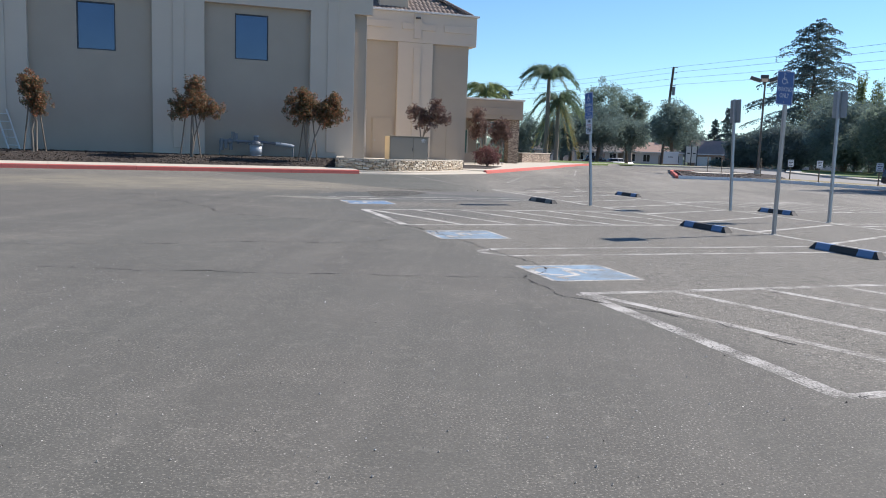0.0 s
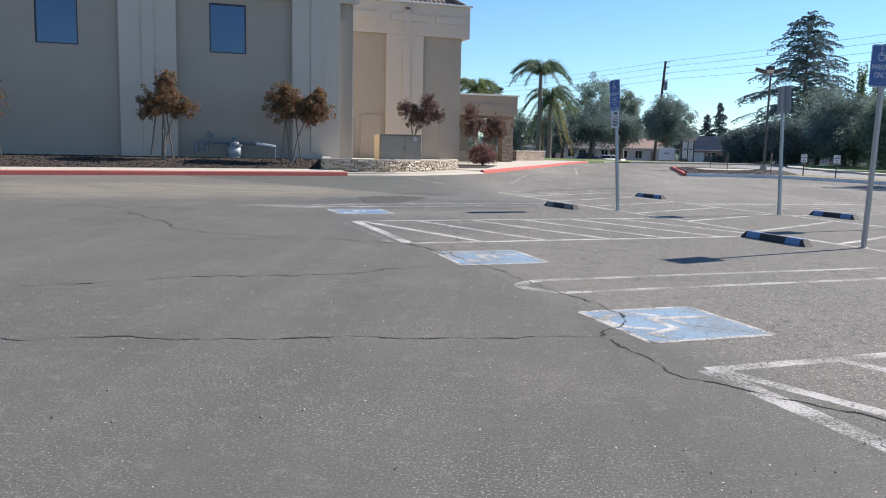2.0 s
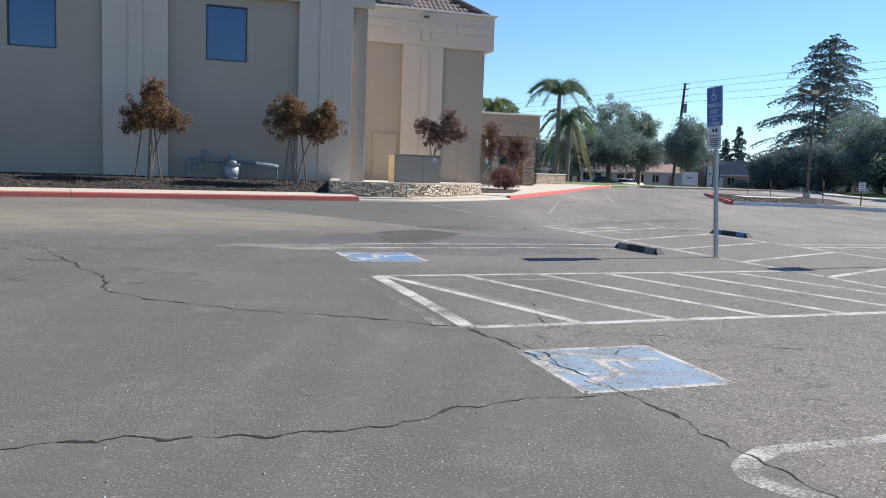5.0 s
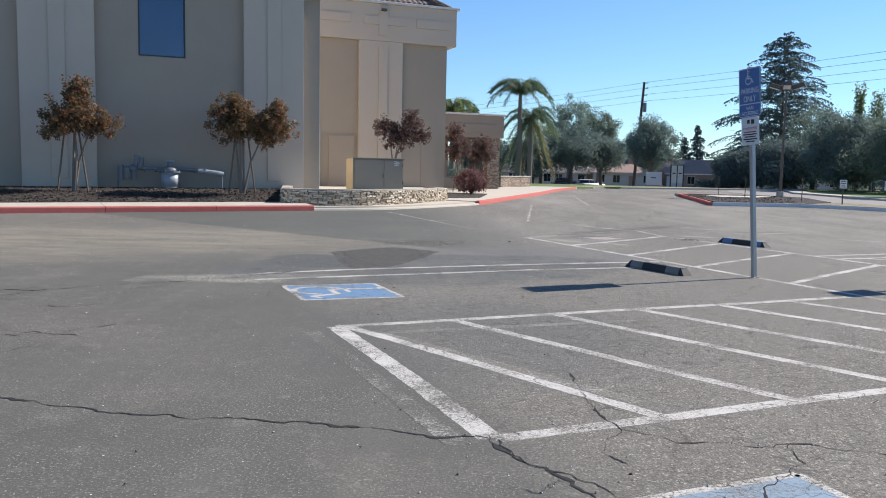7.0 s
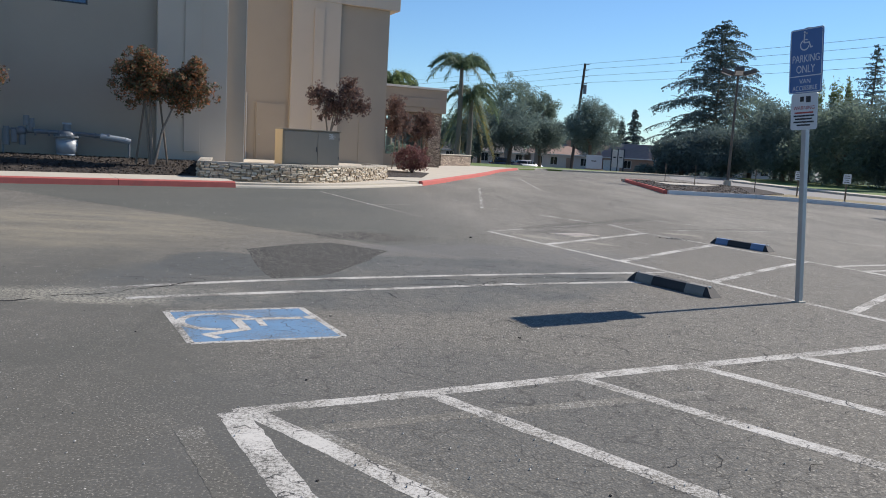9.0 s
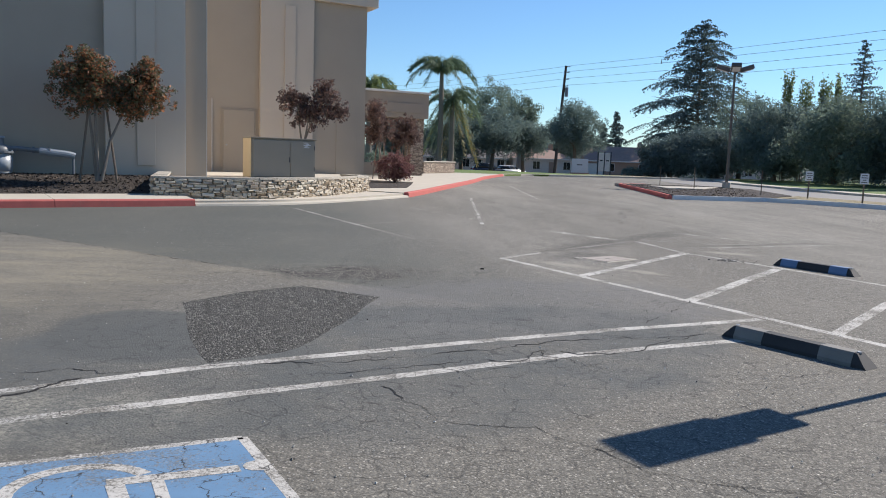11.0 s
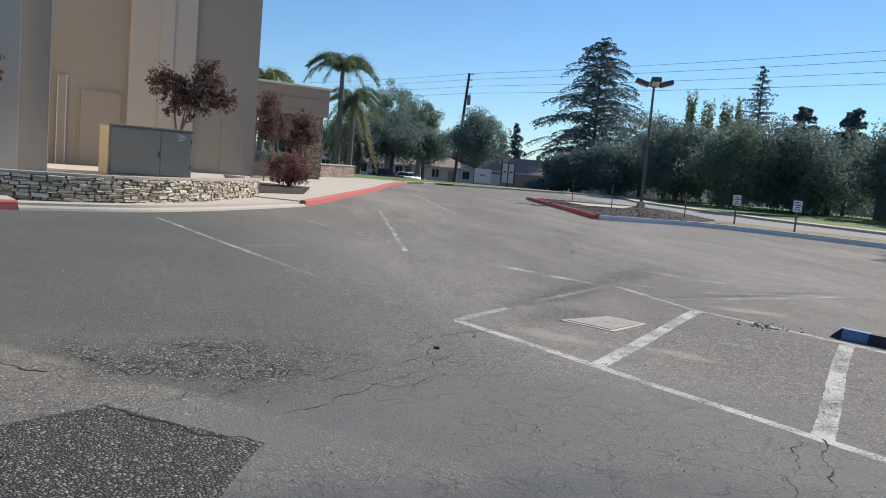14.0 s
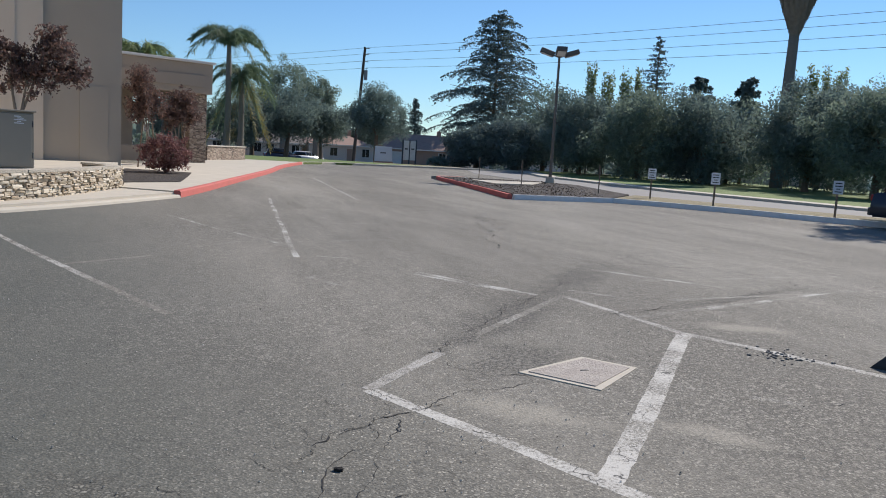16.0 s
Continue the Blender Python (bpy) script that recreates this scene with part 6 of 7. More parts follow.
# ---------------- island, right-hand kerb, lamp ----------------
ISL = curve_pts([(10.42, 46.4), (11.0, 49.5), (12.0, 55.6), (12.75, 60.2), (13.3, 61.4), (14.6, 61.6)], 6)
kerb_run(ISL, RED_KERB, "red painted kerb of a planted island")
tagged(part("kerb_top", prism([(12.6, 61.2), (14.6, 61.3), (14.6, 61.6), (13.3, 61.5)], 0, 0.15), CONCRETE), "island kerb end", "kerb", kind="structure")
WK = [(10.42, 46.4), (12.4, 46.5), (14.4, 46.75)]
WK2 = [(14.4, 46.75), (15.6, 45.7), (16.9, 44.0), (18.5, 41.0), (21.4, 37.4), (27.5, 29.0), (34.0, 19.0)]


def kerb_left(points, mat, label):
    """A kerb whose lot side lies on the other hand."""
    return kerb_run(points[::-1], mat, label)


kerb_left(WK, WHITE_KERB, "kerb with worn white paint at the island")
kerb_left(WK2, WHITE_KERB, "pale painted kerb along the grass strip")
slab("plant_bed", [(10.75, 46.6), (14.4, 46.95), (17.5, 50.5), (19.5, 58.5), (18.5, 61.2), (14.6, 61.3), (13.2, 60.9), (12.9, 60.0), (12.2, 55.5), (11.2, 49.4)], 0.0, 0.14, MULCH, "dark mulch bed of the island", "plant bed")
ic = np.stack([rch.uniform(10.8, 18.8, 6000), rch.uniform(46.6, 61.0, 6000)], 1)
ok = (ic[:, 0] > 10.9 + (ic[:, 1] - 46.6) * 0.155) & (ic[:, 0] < 14.2 + (ic[:, 1] - 46.6) * 0.38)
ic = ic[ok]
tagged(quads_mesh("bark_chips", leaf_quads(np.concatenate([ic, np.full((len(ic), 1), 0.15)], 1), rch.uniform(0.015, 0.045, len(ic)), rch, 0.7), CHIP), "loose bark chips on the island bed", "mulch", kind="stuff")
slab("island_path", [(13.4, 54.7), (15.4, 55.3), (17.6, 58.6), (13.6, 58.2)], 0.05, 0.172, CONCRETE, "pale concrete pad across the island", "walk")
slab("grass_strip", [(14.5, 46.95), (15.75, 45.85), (17.05, 44.1), (18.65, 41.15), (21.55, 37.5), (27.65, 29.1), (34.1, 19.2), (36.2, 20.4), (29.0, 31.8), (22.6, 41.0), (19.2, 47.0), (17.7, 50.4)], 0.0, 0.13, DRY_GRASS, "strip of dry yellow grass behind the kerb", "grass")
ROADMAT = simple("pale_road", (0.25, 0.24, 0.225), 0.9, var=0.12, scale=0.6, bump=0.3, fine=80)
slab("road", [(22.6, 41.0), (29.0, 31.8), (36.2, 20.4), (48, 5), (54, 9), (39, 26.0), (31.5, 39.0), (27.0, 48.0), (24.5, 58.0), (25.0, 74.0), (31, 92), (26, 92), (20.5, 75.0), (19.6, 58.5), (17.7, 50.4), (19.2, 47.0)],
     0.0, 0.012, ROADMAT, "pale worn asphalt of the side street", "road")
slab("pavement", [(27.2, 48.0), (31.7, 39.0), (39.2, 26.0), (54.2, 9), (55.6, 10), (41, 27.0), (33.2, 40.0), (28.7, 49.0), (26.2, 58.5), (26.6, 74), (32.6, 92), (31.2, 92), (25.2, 74.0), (24.7, 58.0)], 0.0, 0.13, CONCRETE, "concrete pavement along the side street", "pavement")
slab("lawn", [(28.7, 49.0), (33.2, 40.0), (41, 27.0), (55.6, 10), (90, 10), (90, 92), (32.6, 92), (26.6, 74), (26.2, 58.5)], 0.0, 0.12, GRASS, "green lawn under the street trees", "lawn")
slab("lawn", [(8.45, 75.6), (10.5, 78.75), (15.0, 81.15), (21.0, 83.75), (21.0, 85.0), (12.0, 90.0), (-6, 90), (-6, 76), (3.2, 75.6)], 0.0, 0.146, GRASS, "green lawn past the end of the walk", "lawn")
slab("grass_strip", [(21.0, 83.75), (29, 86.15), (30, 88.4), (12.1, 90.0), (21.0, 85.0)], 0.0, 0.12, DRY_GRASS, "strip of dry grass by the far kerb", "grass")

lamp = thing("lot_lamp", "tall brown steel lot lamp with three square heads", "street lamp", Matrix.Translation((18.5, 59.5, 0.1)))
part("base", tube((0, 0, 0), (0, 0, 0.35), 0.24, 0.22, 12), CONCRETE, lamp, "low concrete base")
part("pole", tube((0, 0, 0.33), (0, 0, 6.45), 0.085, 0.06, 10), LAMP_STEEL, lamp)
for a in (160, 340, 250):
    ca, sa = math.cos(radians(a)), math.sin(radians(a))
    part("arm", tube((0, 0, 6.4), (ca * 0.35, sa * 0.35, 6.5), 0.035, n=8), LAMP_STEEL, lamp)
    bm = box(-0.36, 0.36, -0.26, 0.26, -0.12, 0.12, 0.03)
    bmesh.ops.transform(bm, verts=bm.verts, matrix=Matrix.Translation((ca * 0.62, sa * 0.62, 6.62)) @ Matrix.Rotation(radians(a), 4, "Z") @ Matrix.Rotation(radians(-18), 4, "Y"))
    hd = part("lamp_head", bm, LAMP_STEEL, lamp)
    bm = box(-0.28, 0.28, -0.2, 0.2, -0.135, -0.122)
    bmesh.ops.transform(bm, verts=bm.verts, matrix=Matrix.Translation((ca * 0.62, sa * 0.62, 6.62)) @ Matrix.Rotation(radians(a), 4, "Z") @ Matrix.Rotation(radians(-18), 4, "Y"))
    part("lens", bm, SIGN_WHITE, hd)


def small_sign(x, y, face, white, label):
    s = thing("notice_sign", label, "sign", Matrix.Translation((x, y, 0.1)) @ Matrix.Rotation(radians(face), 4, "Z"), "small notices behind the kerb")
    part("post", box(-0.03, 0.03, -0.02, 0.02, -0.1, 1.12, 0.004), STAKE, s)
    if white:
        pl = part("plate", box(-0.15, 0.15, -0.034, -0.022, 0.76, 1.16, 0.004), SIGN_WHITE, s, "white notice plate")
        for k, w in enumerate((0.20, 0.22, 0.12, 0.20)):
            part("print_bar", box(-w / 2, w / 2, -0.037, -0.0345, 1.07 - 0.085 * k, 1.10 - 0.085 * k), INK, pl)
    else:
        part("plate", box(-0.15, 0.15, 0.022, 0.034, 0.76, 1.16, 0.004), STAKE, s, "brown back of the notice plate")
    return s


small_sign(15.0, 55.5, 70, False, "brown-backed notice on a short post")
small_sign(15.75, 62.5, 70, False, "brown-backed notice on a short post")
small_sign(16.0, 50.4, 65, False, "brown-backed notice on a short wooden post")
small_sign(17.0, 48.3, -25, True, "white notice on a short wooden post by the kerb")
small_sign(17.45, 45.2, -25, True, "white notice on a short wooden post by the kerb")
small_sign(18.75, 41.2, -25, True, "white notice on a short wooden post by the kerb")
small_sign(23.5, 33.6, -25, True, "white notice on a short wooden post by the kerb")


# ---------------- vehicles ----------------
def vehicle(x, y, z, turn, paint, label, kind="suv"):
    """A parked car, nose towards +x of its own axes."""
    c = thing("parked_car", label, "car", Matrix.Translation((x, y, z)) @ Matrix.Rotation(radians(turn), 4, "Z"), "parked cars")
    L, W = 4.6, 1.82
    H = 1.68 if kind == "suv" else 1.44
    belt = 1.02 if kind == "suv" else 0.92
    prof = [(-2.25, 0.35), (-2.3, 0.62), (-2.22, belt), (-1.2, belt + 0.02), (0.9, belt), (2.05, belt - 0.14), (2.28, 0.62), (2.2, 0.32)]

    def loft(pts, w0, w1, zt):
        bm = bmesh.new()
        zs = [p[1] for p in pts]
        lo, hi = min(zs), max(zs)
        sides = []
        for s in (-1, 1):
            sides.append([bm.verts.new((px, s * (w0 + (w1 - w0) * (pz - lo) / (hi - lo)) / 2, pz)) for px, pz in pts])
        n = len(pts)
        bm.faces.new(sides[0])
        bm.faces.new(sides[1][::-1])
        for i in range(n):
            bm.faces.new((sides[0][i], sides[1][i], sides[1][(i + 1) % n], sides[0][(i + 1) % n]))
        bmesh.ops.recalc_face_normals(bm, faces=bm.faces)
        bmesh.ops.bevel(bm, geom=bm.edges, offset=0.05, segments=2, affect="EDGES")
        return bm
    body = part("body", loft(prof, W, W * 0.97, 1), paint, c, "", True)
    rear = -2.05 if kind == "suv" else -1.75
    part("glass_house", loft([(rear, belt), (rear + 0.28, H - 0.06), (0.35, H - 0.06), (1.15, belt)], W * 0.93, W * 0.72, 1), CAR_GLASS, c, "dark car windows", True)
    part("roof", loft([(rear + 0.2, H - 0.1), (rear + 0.35, H), (0.25, H), (0.45, H - 0.1)], W * 0.78, W * 0.70, 1), paint, c, "", True)
    for px in (-0.55, 0.35):
        for s in (-1, 1):
            part("pillar", tube((px, s * W * 0.46, belt), (px - 0.06, s * W * 0.365, H - 0.06), 0.035, n=6), paint, c)
    for px in (-1.42, 1.42):
        for s in (-1, 1):
            w = part("wheel", tube((px, s * 0.70, 0.34), (px, s * 0.92, 0.34), 0.34, n=20), TYRE, c)
            part("rim", tube((px, s * 0.915, 0.34), (px, s * 0.93, 0.34), 0.22, n=16), CHROME, w)
    for s in (-1, 1):
        part("tail_lamp", box(-2.32, -2.2, s * 0.62 - 0.16, s * 0.62 + 0.16, 0.78, 0.96, 0.02), TAIL_RED, c)
        part("headlamp", box(2.12, 2.27, s * 0.62 - 0.17, s * 0.62 + 0.17, 0.66, 0.80, 0.02), SIGN_WHITE, c)
        part("mirror", box(0.62, 0.82, s * 1.0 - 0.08, s * 1.0 + 0.08, belt, belt + 0.15, 0.03), paint, c)
    part("bumper", box(-2.36, -2.22, -0.8, 0.8, 0.38, 0.60, 0.03), FRAME_DARK, c)
    part("bumper", box(2.18, 2.33, -0.8, 0.8, 0.34, 0.56, 0.03), FRAME_DARK, c)
    return c


vehicle(19.9, 37.75, 0.0, -62, CAR_DARK, "dark blue-grey car parked by the kerb")
vehicle(17.3, 126.0, ground_z(0, 126.0), 28, CAR_WHITE, "white car parked along the far street", "sedan")
vehicle(14.0, 124.0, ground_z(0, 124.0), 8, CAR_DARK, "dark car parked along the far street")


# ---------------- houses across the street ----------------
def house(x, y, turn, w, d, wallmat, roofmat, label, eave=2.6, ridge=4.2, hip=False, windows=4, garage=False):
    z = ground_z(x, y)
    hs = thing("house", label, "house", Matrix.Translation((x, y, z)) @ Matrix.Rotation(radians(turn), 4, "Z"), "houses across the street")
    part("wall", box(-w / 2, w / 2, 0, d, -0.2, eave), wallmat, hs)
    o = 0.45
    bm = bmesh.new()
    k = d / 2 if hip else 0.0
    e = [bm.verts.new(p) for p in ((-w / 2 - o, -o, eave - 0.1), (w / 2 + o, -o, eave - 0.1), (w / 2 + o, d + o, eave - 0.1), (-w / 2 - o, d + o, eave - 0.1))]
    r = [bm.verts.new((-w / 2 - o + k, d / 2, ridge)), bm.verts.new((w / 2 + o - k, d / 2, ridge))]
    for fc in ((e[0], e[1], r[1], r[0]), (e[2], e[3], r[0], r[1]), (e[1], e[2], r[1]), (e[3], e[0], r[0]), (e[3], e[2], e[1], e[0])):
        bm.faces.new(fc)
    bmesh.ops.recalc_face_normals(bm, faces=bm.faces)
    rf = part("roof", bm, roofmat, hs)
    part("gutter", box(-w / 2 - o, w / 2 + o, -o - 0.08, -o, eave - 0.18, eave - 0.02), TRIM_WHITE, rf)
    part("chimney", box(w * 0.2, w * 0.2 + 0.6, d * 0.45, d * 0.45 + 0.6, eave, ridge + 0.7, 0.02), HOUSE_BROWN, rf)
    for i in range(windows):
        cx = -w / 2 + w * (i + 0.5) / windows
        if garage and i == 0:
            part("garage_door", box(cx - 1.3, cx + 1.3, -0.05, -0.003, -0.1, 2.1), TRIM_WHITE, hs)
            continue
        if i == windows // 2:
            part("door", box(cx - 0.45, cx + 0.45, -0.05, -0.003, 0.0, 2.05), HOUSE_BROWN, hs)
            continue
        wd = part("window", box(cx - 0.55, cx + 0.55, -0.04, -0.003, 0.95, 2.1), CAR_GLASS, hs)
        for q0, q1, z0, z1 in ((cx - 0.62, cx - 0.55, 0.9, 2.16), (cx + 0.55, cx + 0.62, 0.9, 2.16), (cx - 0.55, cx + 0.55, 0.88, 0.95), (cx - 0.55, cx + 0.55, 2.1, 2.16), (cx - 0.02, cx + 0.02, 0.95, 2.1)):
            part("frame", box(q0, q1, -0.07, -0.003, z0, z1), TRIM_WHITE, wd)
    return hs


house(24.6, 138.0, 8, 10.0, 7.5, HOUSE_WALL, HOUSE_ROOF, "pale one-storey house with brown hipped roof", hip=True)
house(15.0, 137.0, 12, 7.5, 7.0, HOUSE_WALL, HOUSE_ROOF_GREY, "small pale house with grey gable roof", eave=2.4, ridge=3.8)
house(3.0, 135.0, 5, 10.0, 7.0, HOUSE_WALL, HOUSE_ROOF_GREY, "small pale house behind trees", eave=2.4, ridge=3.8)
house(38.0, 139.0, -6, 12.5, 9.0, HOUSE_BROWN, HOUSE_ROOF, "brown house with wide low roof", ridge=4.9, windows=5, garage=True)
house(54.5, 138.0, -12, 14.0, 8.0, HOUSE_WALL, HOUSE_ROOF_GREY, "pale house half hidden by the cedar", ridge=4.3, windows=5)
house(58.0, 84.0, -55, 12.0, 8.0, TRIM_WHITE, HOUSE_ROOF, "white house behind the street trees", ridge=4.4)
house(66.0, 66.0, -60, 12.0, 8.0, TRIM_WHITE, HOUSE_ROOF_GREY, "white house behind the street trees", ridge=4.4)

# board signs at the far drive
bs = thing("board_sign", "white board sign on a low base by the far street", "sign", Matrix.Translation((19.2, 95.0, ground_z(0, 95.0))) @ Matrix.Rotation(radians(8), 4, "Z"))
part("board", box(-0.85, 0.85, -0.1, 0.1, 0.35, 1.75, 0.02), SIGN_WHITE, bs)
part("print_bar", box(-0.35, 0.2, -0.106, -0.101, 1.1, 1.2), INK, bs)
part("base", box(-0.95, 0.95, -0.2, 0.2, -0.1, 0.36, 0.03), HOUSE_BROWN, bs)
ms = thing("notice_board", "tall twin-panel notice board with dark frame", "sign", Matrix.Translation((20.8, 92.0, ground_z(0, 92.0))) @ Matrix.Rotation(radians(6), 4, "Z"))
for s in (-0.32, 0.32):
    part("panel", box(s - 0.27, s + 0.27, -0.05, 0.05, 0.55, 2.3, 0.01), TRIM_WHITE, ms)
    part("print_bar", box(s - 0.15, s + 0.15, -0.056, -0.051, 1.5, 1.62), INK, ms)
for s in (-0.65, 0.0, 0.65):
    part("post", box(s - 0.05, s + 0.05, -0.07, 0.07, -0.1, 2.4, 0.01), FRAME_DARK, ms)

# ---------------- utility pole and wires ----------------
up = thing("utility_pole", "leaning dark wooden utility pole with transformer", "utility pole")
PB, PT = Vector((24.0, 128.0, -1.3)), Vector((24.95, 128.0, 14.5))
part("pole", tube(PB, PT, 0.24, 0.17, 10), POLE_WOOD, up)


def on_pole(f):
    return PB.lerp(PT, f)


def cable(pts, r):
    """One unbroken wire through the points."""
    v, f = [], []
    for i, q in enumerate(pts):
        d = (pts[min(i + 1, len(pts) - 1)] - pts[max(i - 1, 0)]).normalized()
        s = d.cross(Vector((0, 0, 1))).normalized()
        u = s.cross(d)
        v += [tuple(q + (s * math.cos(a) + u * math.sin(a)) * r) for a in (0.0, 1.257, 2.513, 3.770, 5.027)]
        if i:
            f += [(5 * i - 5 + k, 5 * i - 5 + (k + 1) % 5, 5 * i + (k + 1) % 5, 5 * i + k) for k in range(5)]
    return raw("power_wire", v, f, WIRE, up, "thin dark power wire")


WIRES = [0.99, 0.94, 0.88, 0.82]
for k in WIRES:
    q = on_pole(k)
    part("bracket", tube(q, q + Vector((0.65, 0.1, 0.08)), 0.045, n=6), POLE_WOOD, up)
    part("insulator", tube(q + Vector((0.55, 0.1, 0.02)), q + Vector((0.55, 0.1, 0.2)), 0.05, n=8), METER_GREY, up)
q = on_pole(0.77)
part("transformer", tube(q + Vector((0.42, -0.15, -0.65)), q + Vector((0.42, -0.15, 0.65)), 0.25, n=12), METER_GREY, up, "grey drum transformer")
for k in WIRES:
    a = on_pole(k) + Vector((0.55, 0.1, 0.2))
    for b in (a + Vector((38.7, -92.0, -0.4)), a + Vector((-40.0, 60.0, -0.5))):
        pts = []
        for i in range(15):
            t = i / 14
            pp = a.lerp(b, t)
            pts.append(pp - Vector((0, 0, 0.9 * 4 * t * (1 - t) * 0.6)))
        cable(pts, 0.018)


# ---------------- far trees ----------------
def cedar(x, y, z, height, radius, seed, leaf, label, levels=22, first=0.16, size=0.30, name="cedar", power=0.8, droop=0.6, dense=1.0, boughs=9, rise=0.20, fringe=0.45):
    """A conifer of layered boughs: thin flat sprays with hanging fringes, and sky between them."""
    rng = np.random.RandomState(seed)
    t = thing(name, label, "tree", Matrix.Translation((x, y, z)))
    bm = tube((0, 0, -0.2), (0, 0, height * 0.985), height * 0.016, 0.03, 9)
    vs = []
    for k in range(levels):
        f = first + (1 - first) * (k / levels)
        r = radius * ((1 - f) / (1 - first)) ** power + 0.2
        a0 = rng.uniform(0, 2 * math.pi)
        for b in range(boughs):
            zz = height * min(0.985, f + rng.uniform(-0.5, 0.5) * (1 - first) / levels)
            a = a0 + 2 * math.pi * (b + rng.uniform(-0.3, 0.3)) / boughs
            L = r * rng.uniform(0.45, 1.12)
            up_ = L * (rise + 0.25 * f + rng.uniform(-0.10, 0.10))
            tube((0, 0, zz), (math.cos(a) * L * 0.7, math.sin(a) * L * 0.7, zz + up_ * 0.8), 0.02 + 0.009 * L, 0.012, 4, bm)
            n = int((14 + 30 * L) * dense)
            s = rng.uniform(0.08, 1.0, n) ** 0.8
            wid = 0.05 + 0.20 * L * np.sin(np.pi * np.clip(s, 0, 0.97)) ** 0.7 * (1.05 - s)
            side = rng.uniform(-1, 1, n) * wid
            px = np.cos(a) * L * s - np.sin(a) * side
            py = np.sin(a) * L * s + np.cos(a) * side
            pz = zz + up_ * (1.7 * s - 0.9 * s ** 2) - droop * L * 0.30 * s ** 3 - np.abs(side) * 0.25 + rng.normal(size=n) * 0.05
            hang = rng.rand(n) < 0.45
            pz = pz - hang * rng.rand(n) * fringe
            vs.append(leaf_quads(np.stack([px, py, pz], 1), rng.uniform(0.5, 1.2, n) * size, rng, 0.35, 0.45))
    part("trunk", bm, BARK, t)
    quads_mesh("foliage", np.concatenate(vs), leaf, t)
    return t


cedar(54.2, 152.0, -1.1, 27.4, 15.5, 51, LEAF_CEDAR, "tall dark cedar with layered drooping boughs", levels=25, dense=1.25, size=0.21, power=0.70, first=0.13, boughs=8, rise=0.06, droop=0.75, fringe=0.7)
cedar(45.3, 90.5, 0.0, 13.9, 3.0, 52, LEAF_CEDAR, "thin spire-topped spruce above the trees", levels=22, first=0.42, size=0.11, name="spruce", dense=0.8, boughs=6, power=0.9, rise=-0.05, droop=0.2, fringe=0.12)
cedar(47.2, 86.0, 0.0, 9.9, 2.2, 53, LEAF_CEDAR, "ragged dark pine behind the tree row", levels=9, first=0.4, size=0.2, name="pine", power=0.45, dense=3.2, boughs=5, rise=0.25)
cedar(39.3, 150.0, -1.1, 11.2, 3.2, 54, LEAF_CEDAR, "feathery dark conifer behind the houses", levels=18, first=0.1, size=0.17, name="conifer", dense=1.5, boughs=6, rise=0.1, power=0.9)
cedar(37.4, 151.0, -1.1, 9.2, 2.6, 55, LEAF_CEDAR, "feathery dark conifer behind the houses", levels=16, first=0.1, size=0.17, name="conifer", dense=1.5, boughs=6, rise=0.1, power=0.9)
cedar(47.7, 80.1, 0.0, 9.4, 1.8, 56, LEAF_CEDAR, "ragged dark pine behind the tree row", levels=10, first=0.4, size=0.2, name="pine", power=0.6, dense=3.0, boughs=5, rise=0.3)

# trees beyond the lawn at the end of the walk
tree("shade_tree", 12.3, 110.0, -0.75, 7.4, 4.4, 0.26, LEAF_DARK, "dense dark green street tree", 61, 2.5, 90, 230, 0.12, None, 0.72, 0.4)
tree("shade_tree", 16.6, 112.0, -0.8, 6.2, 3.0, 0.22, LEAF_DARK, "dense dark green street tree", 62, 2.6, 90, 230, 0.12, None, 0.58, 0.4)
tree("shade_tree", 7.5, 108.0, -0.7, 6.8, 3.2, 0.24, LEAF_DARK, "dense dark green street tree by the lawn", 63, 1.6, 90, 230, 0.12, None, 0.58, 0.4)
tree("shade_tree", 1.5, 106.0, -0.6, 6.6, 3.6, 0.24, LEAF_DARK, "dense dark street tree behind the palm", 64, 1.2, 90, 230, 0.12, None, 0.58, 0.4)
tree("shade_tree", 21.4, 106.0, -0.6, 8.1, 3.5, 0.24, LEAF_DARK, "rounded dark green tree by the utility pole", 65, 2.5, 90, 230, 0.12, None, 0.58, 0.4)
tree("eucalyptus", 15.2, 132.0, -1.1, 13.2, 3.8, 0.4, LEAF_MID, "tall grey-green eucalyptus with open crown", 66, 6.0, 80, 150, 0.13, BARK_GREY, 0.55, 0.4)
tree("eucalyptus", 20.0, 134.0, -1.1, 12.2, 3.0, 0.4, LEAF_MID, "tall grey-green eucalyptus with open crown", 67, 5.5, 70, 150, 0.13, BARK_GREY, 0.5, 0.4)
tree("willow", 9.0, 112.0, -0.8, 8.4, 2.8, 0.25, LEAF_PALE, "pale yellow-green tree behind the palm", 68, 2.0, 110, 90, 0.12, None, 0.45)
tree("shade_tree", 29.6, 150.0, -1.1, 8.9, 3.9, 0.28, LEAF_DARK, "dark tree behind the houses", 69, 2.0, 150, 80, 0.15)
tree("shade_tree", 33.4, 152.0, -1.1, 7.6, 3.2, 0.28, LEAF_DARK, "dark tree behind the houses", 70, 1.8, 130, 80, 0.15)
tree("shade_tree", 41.0, 112.0, -0.8, 6.5, 3.6, 0.26, LEAF_DARK, "dark street tree at the corner", 71, 1.2, 90, 230, 0.12, None, 0.58, 0.4)

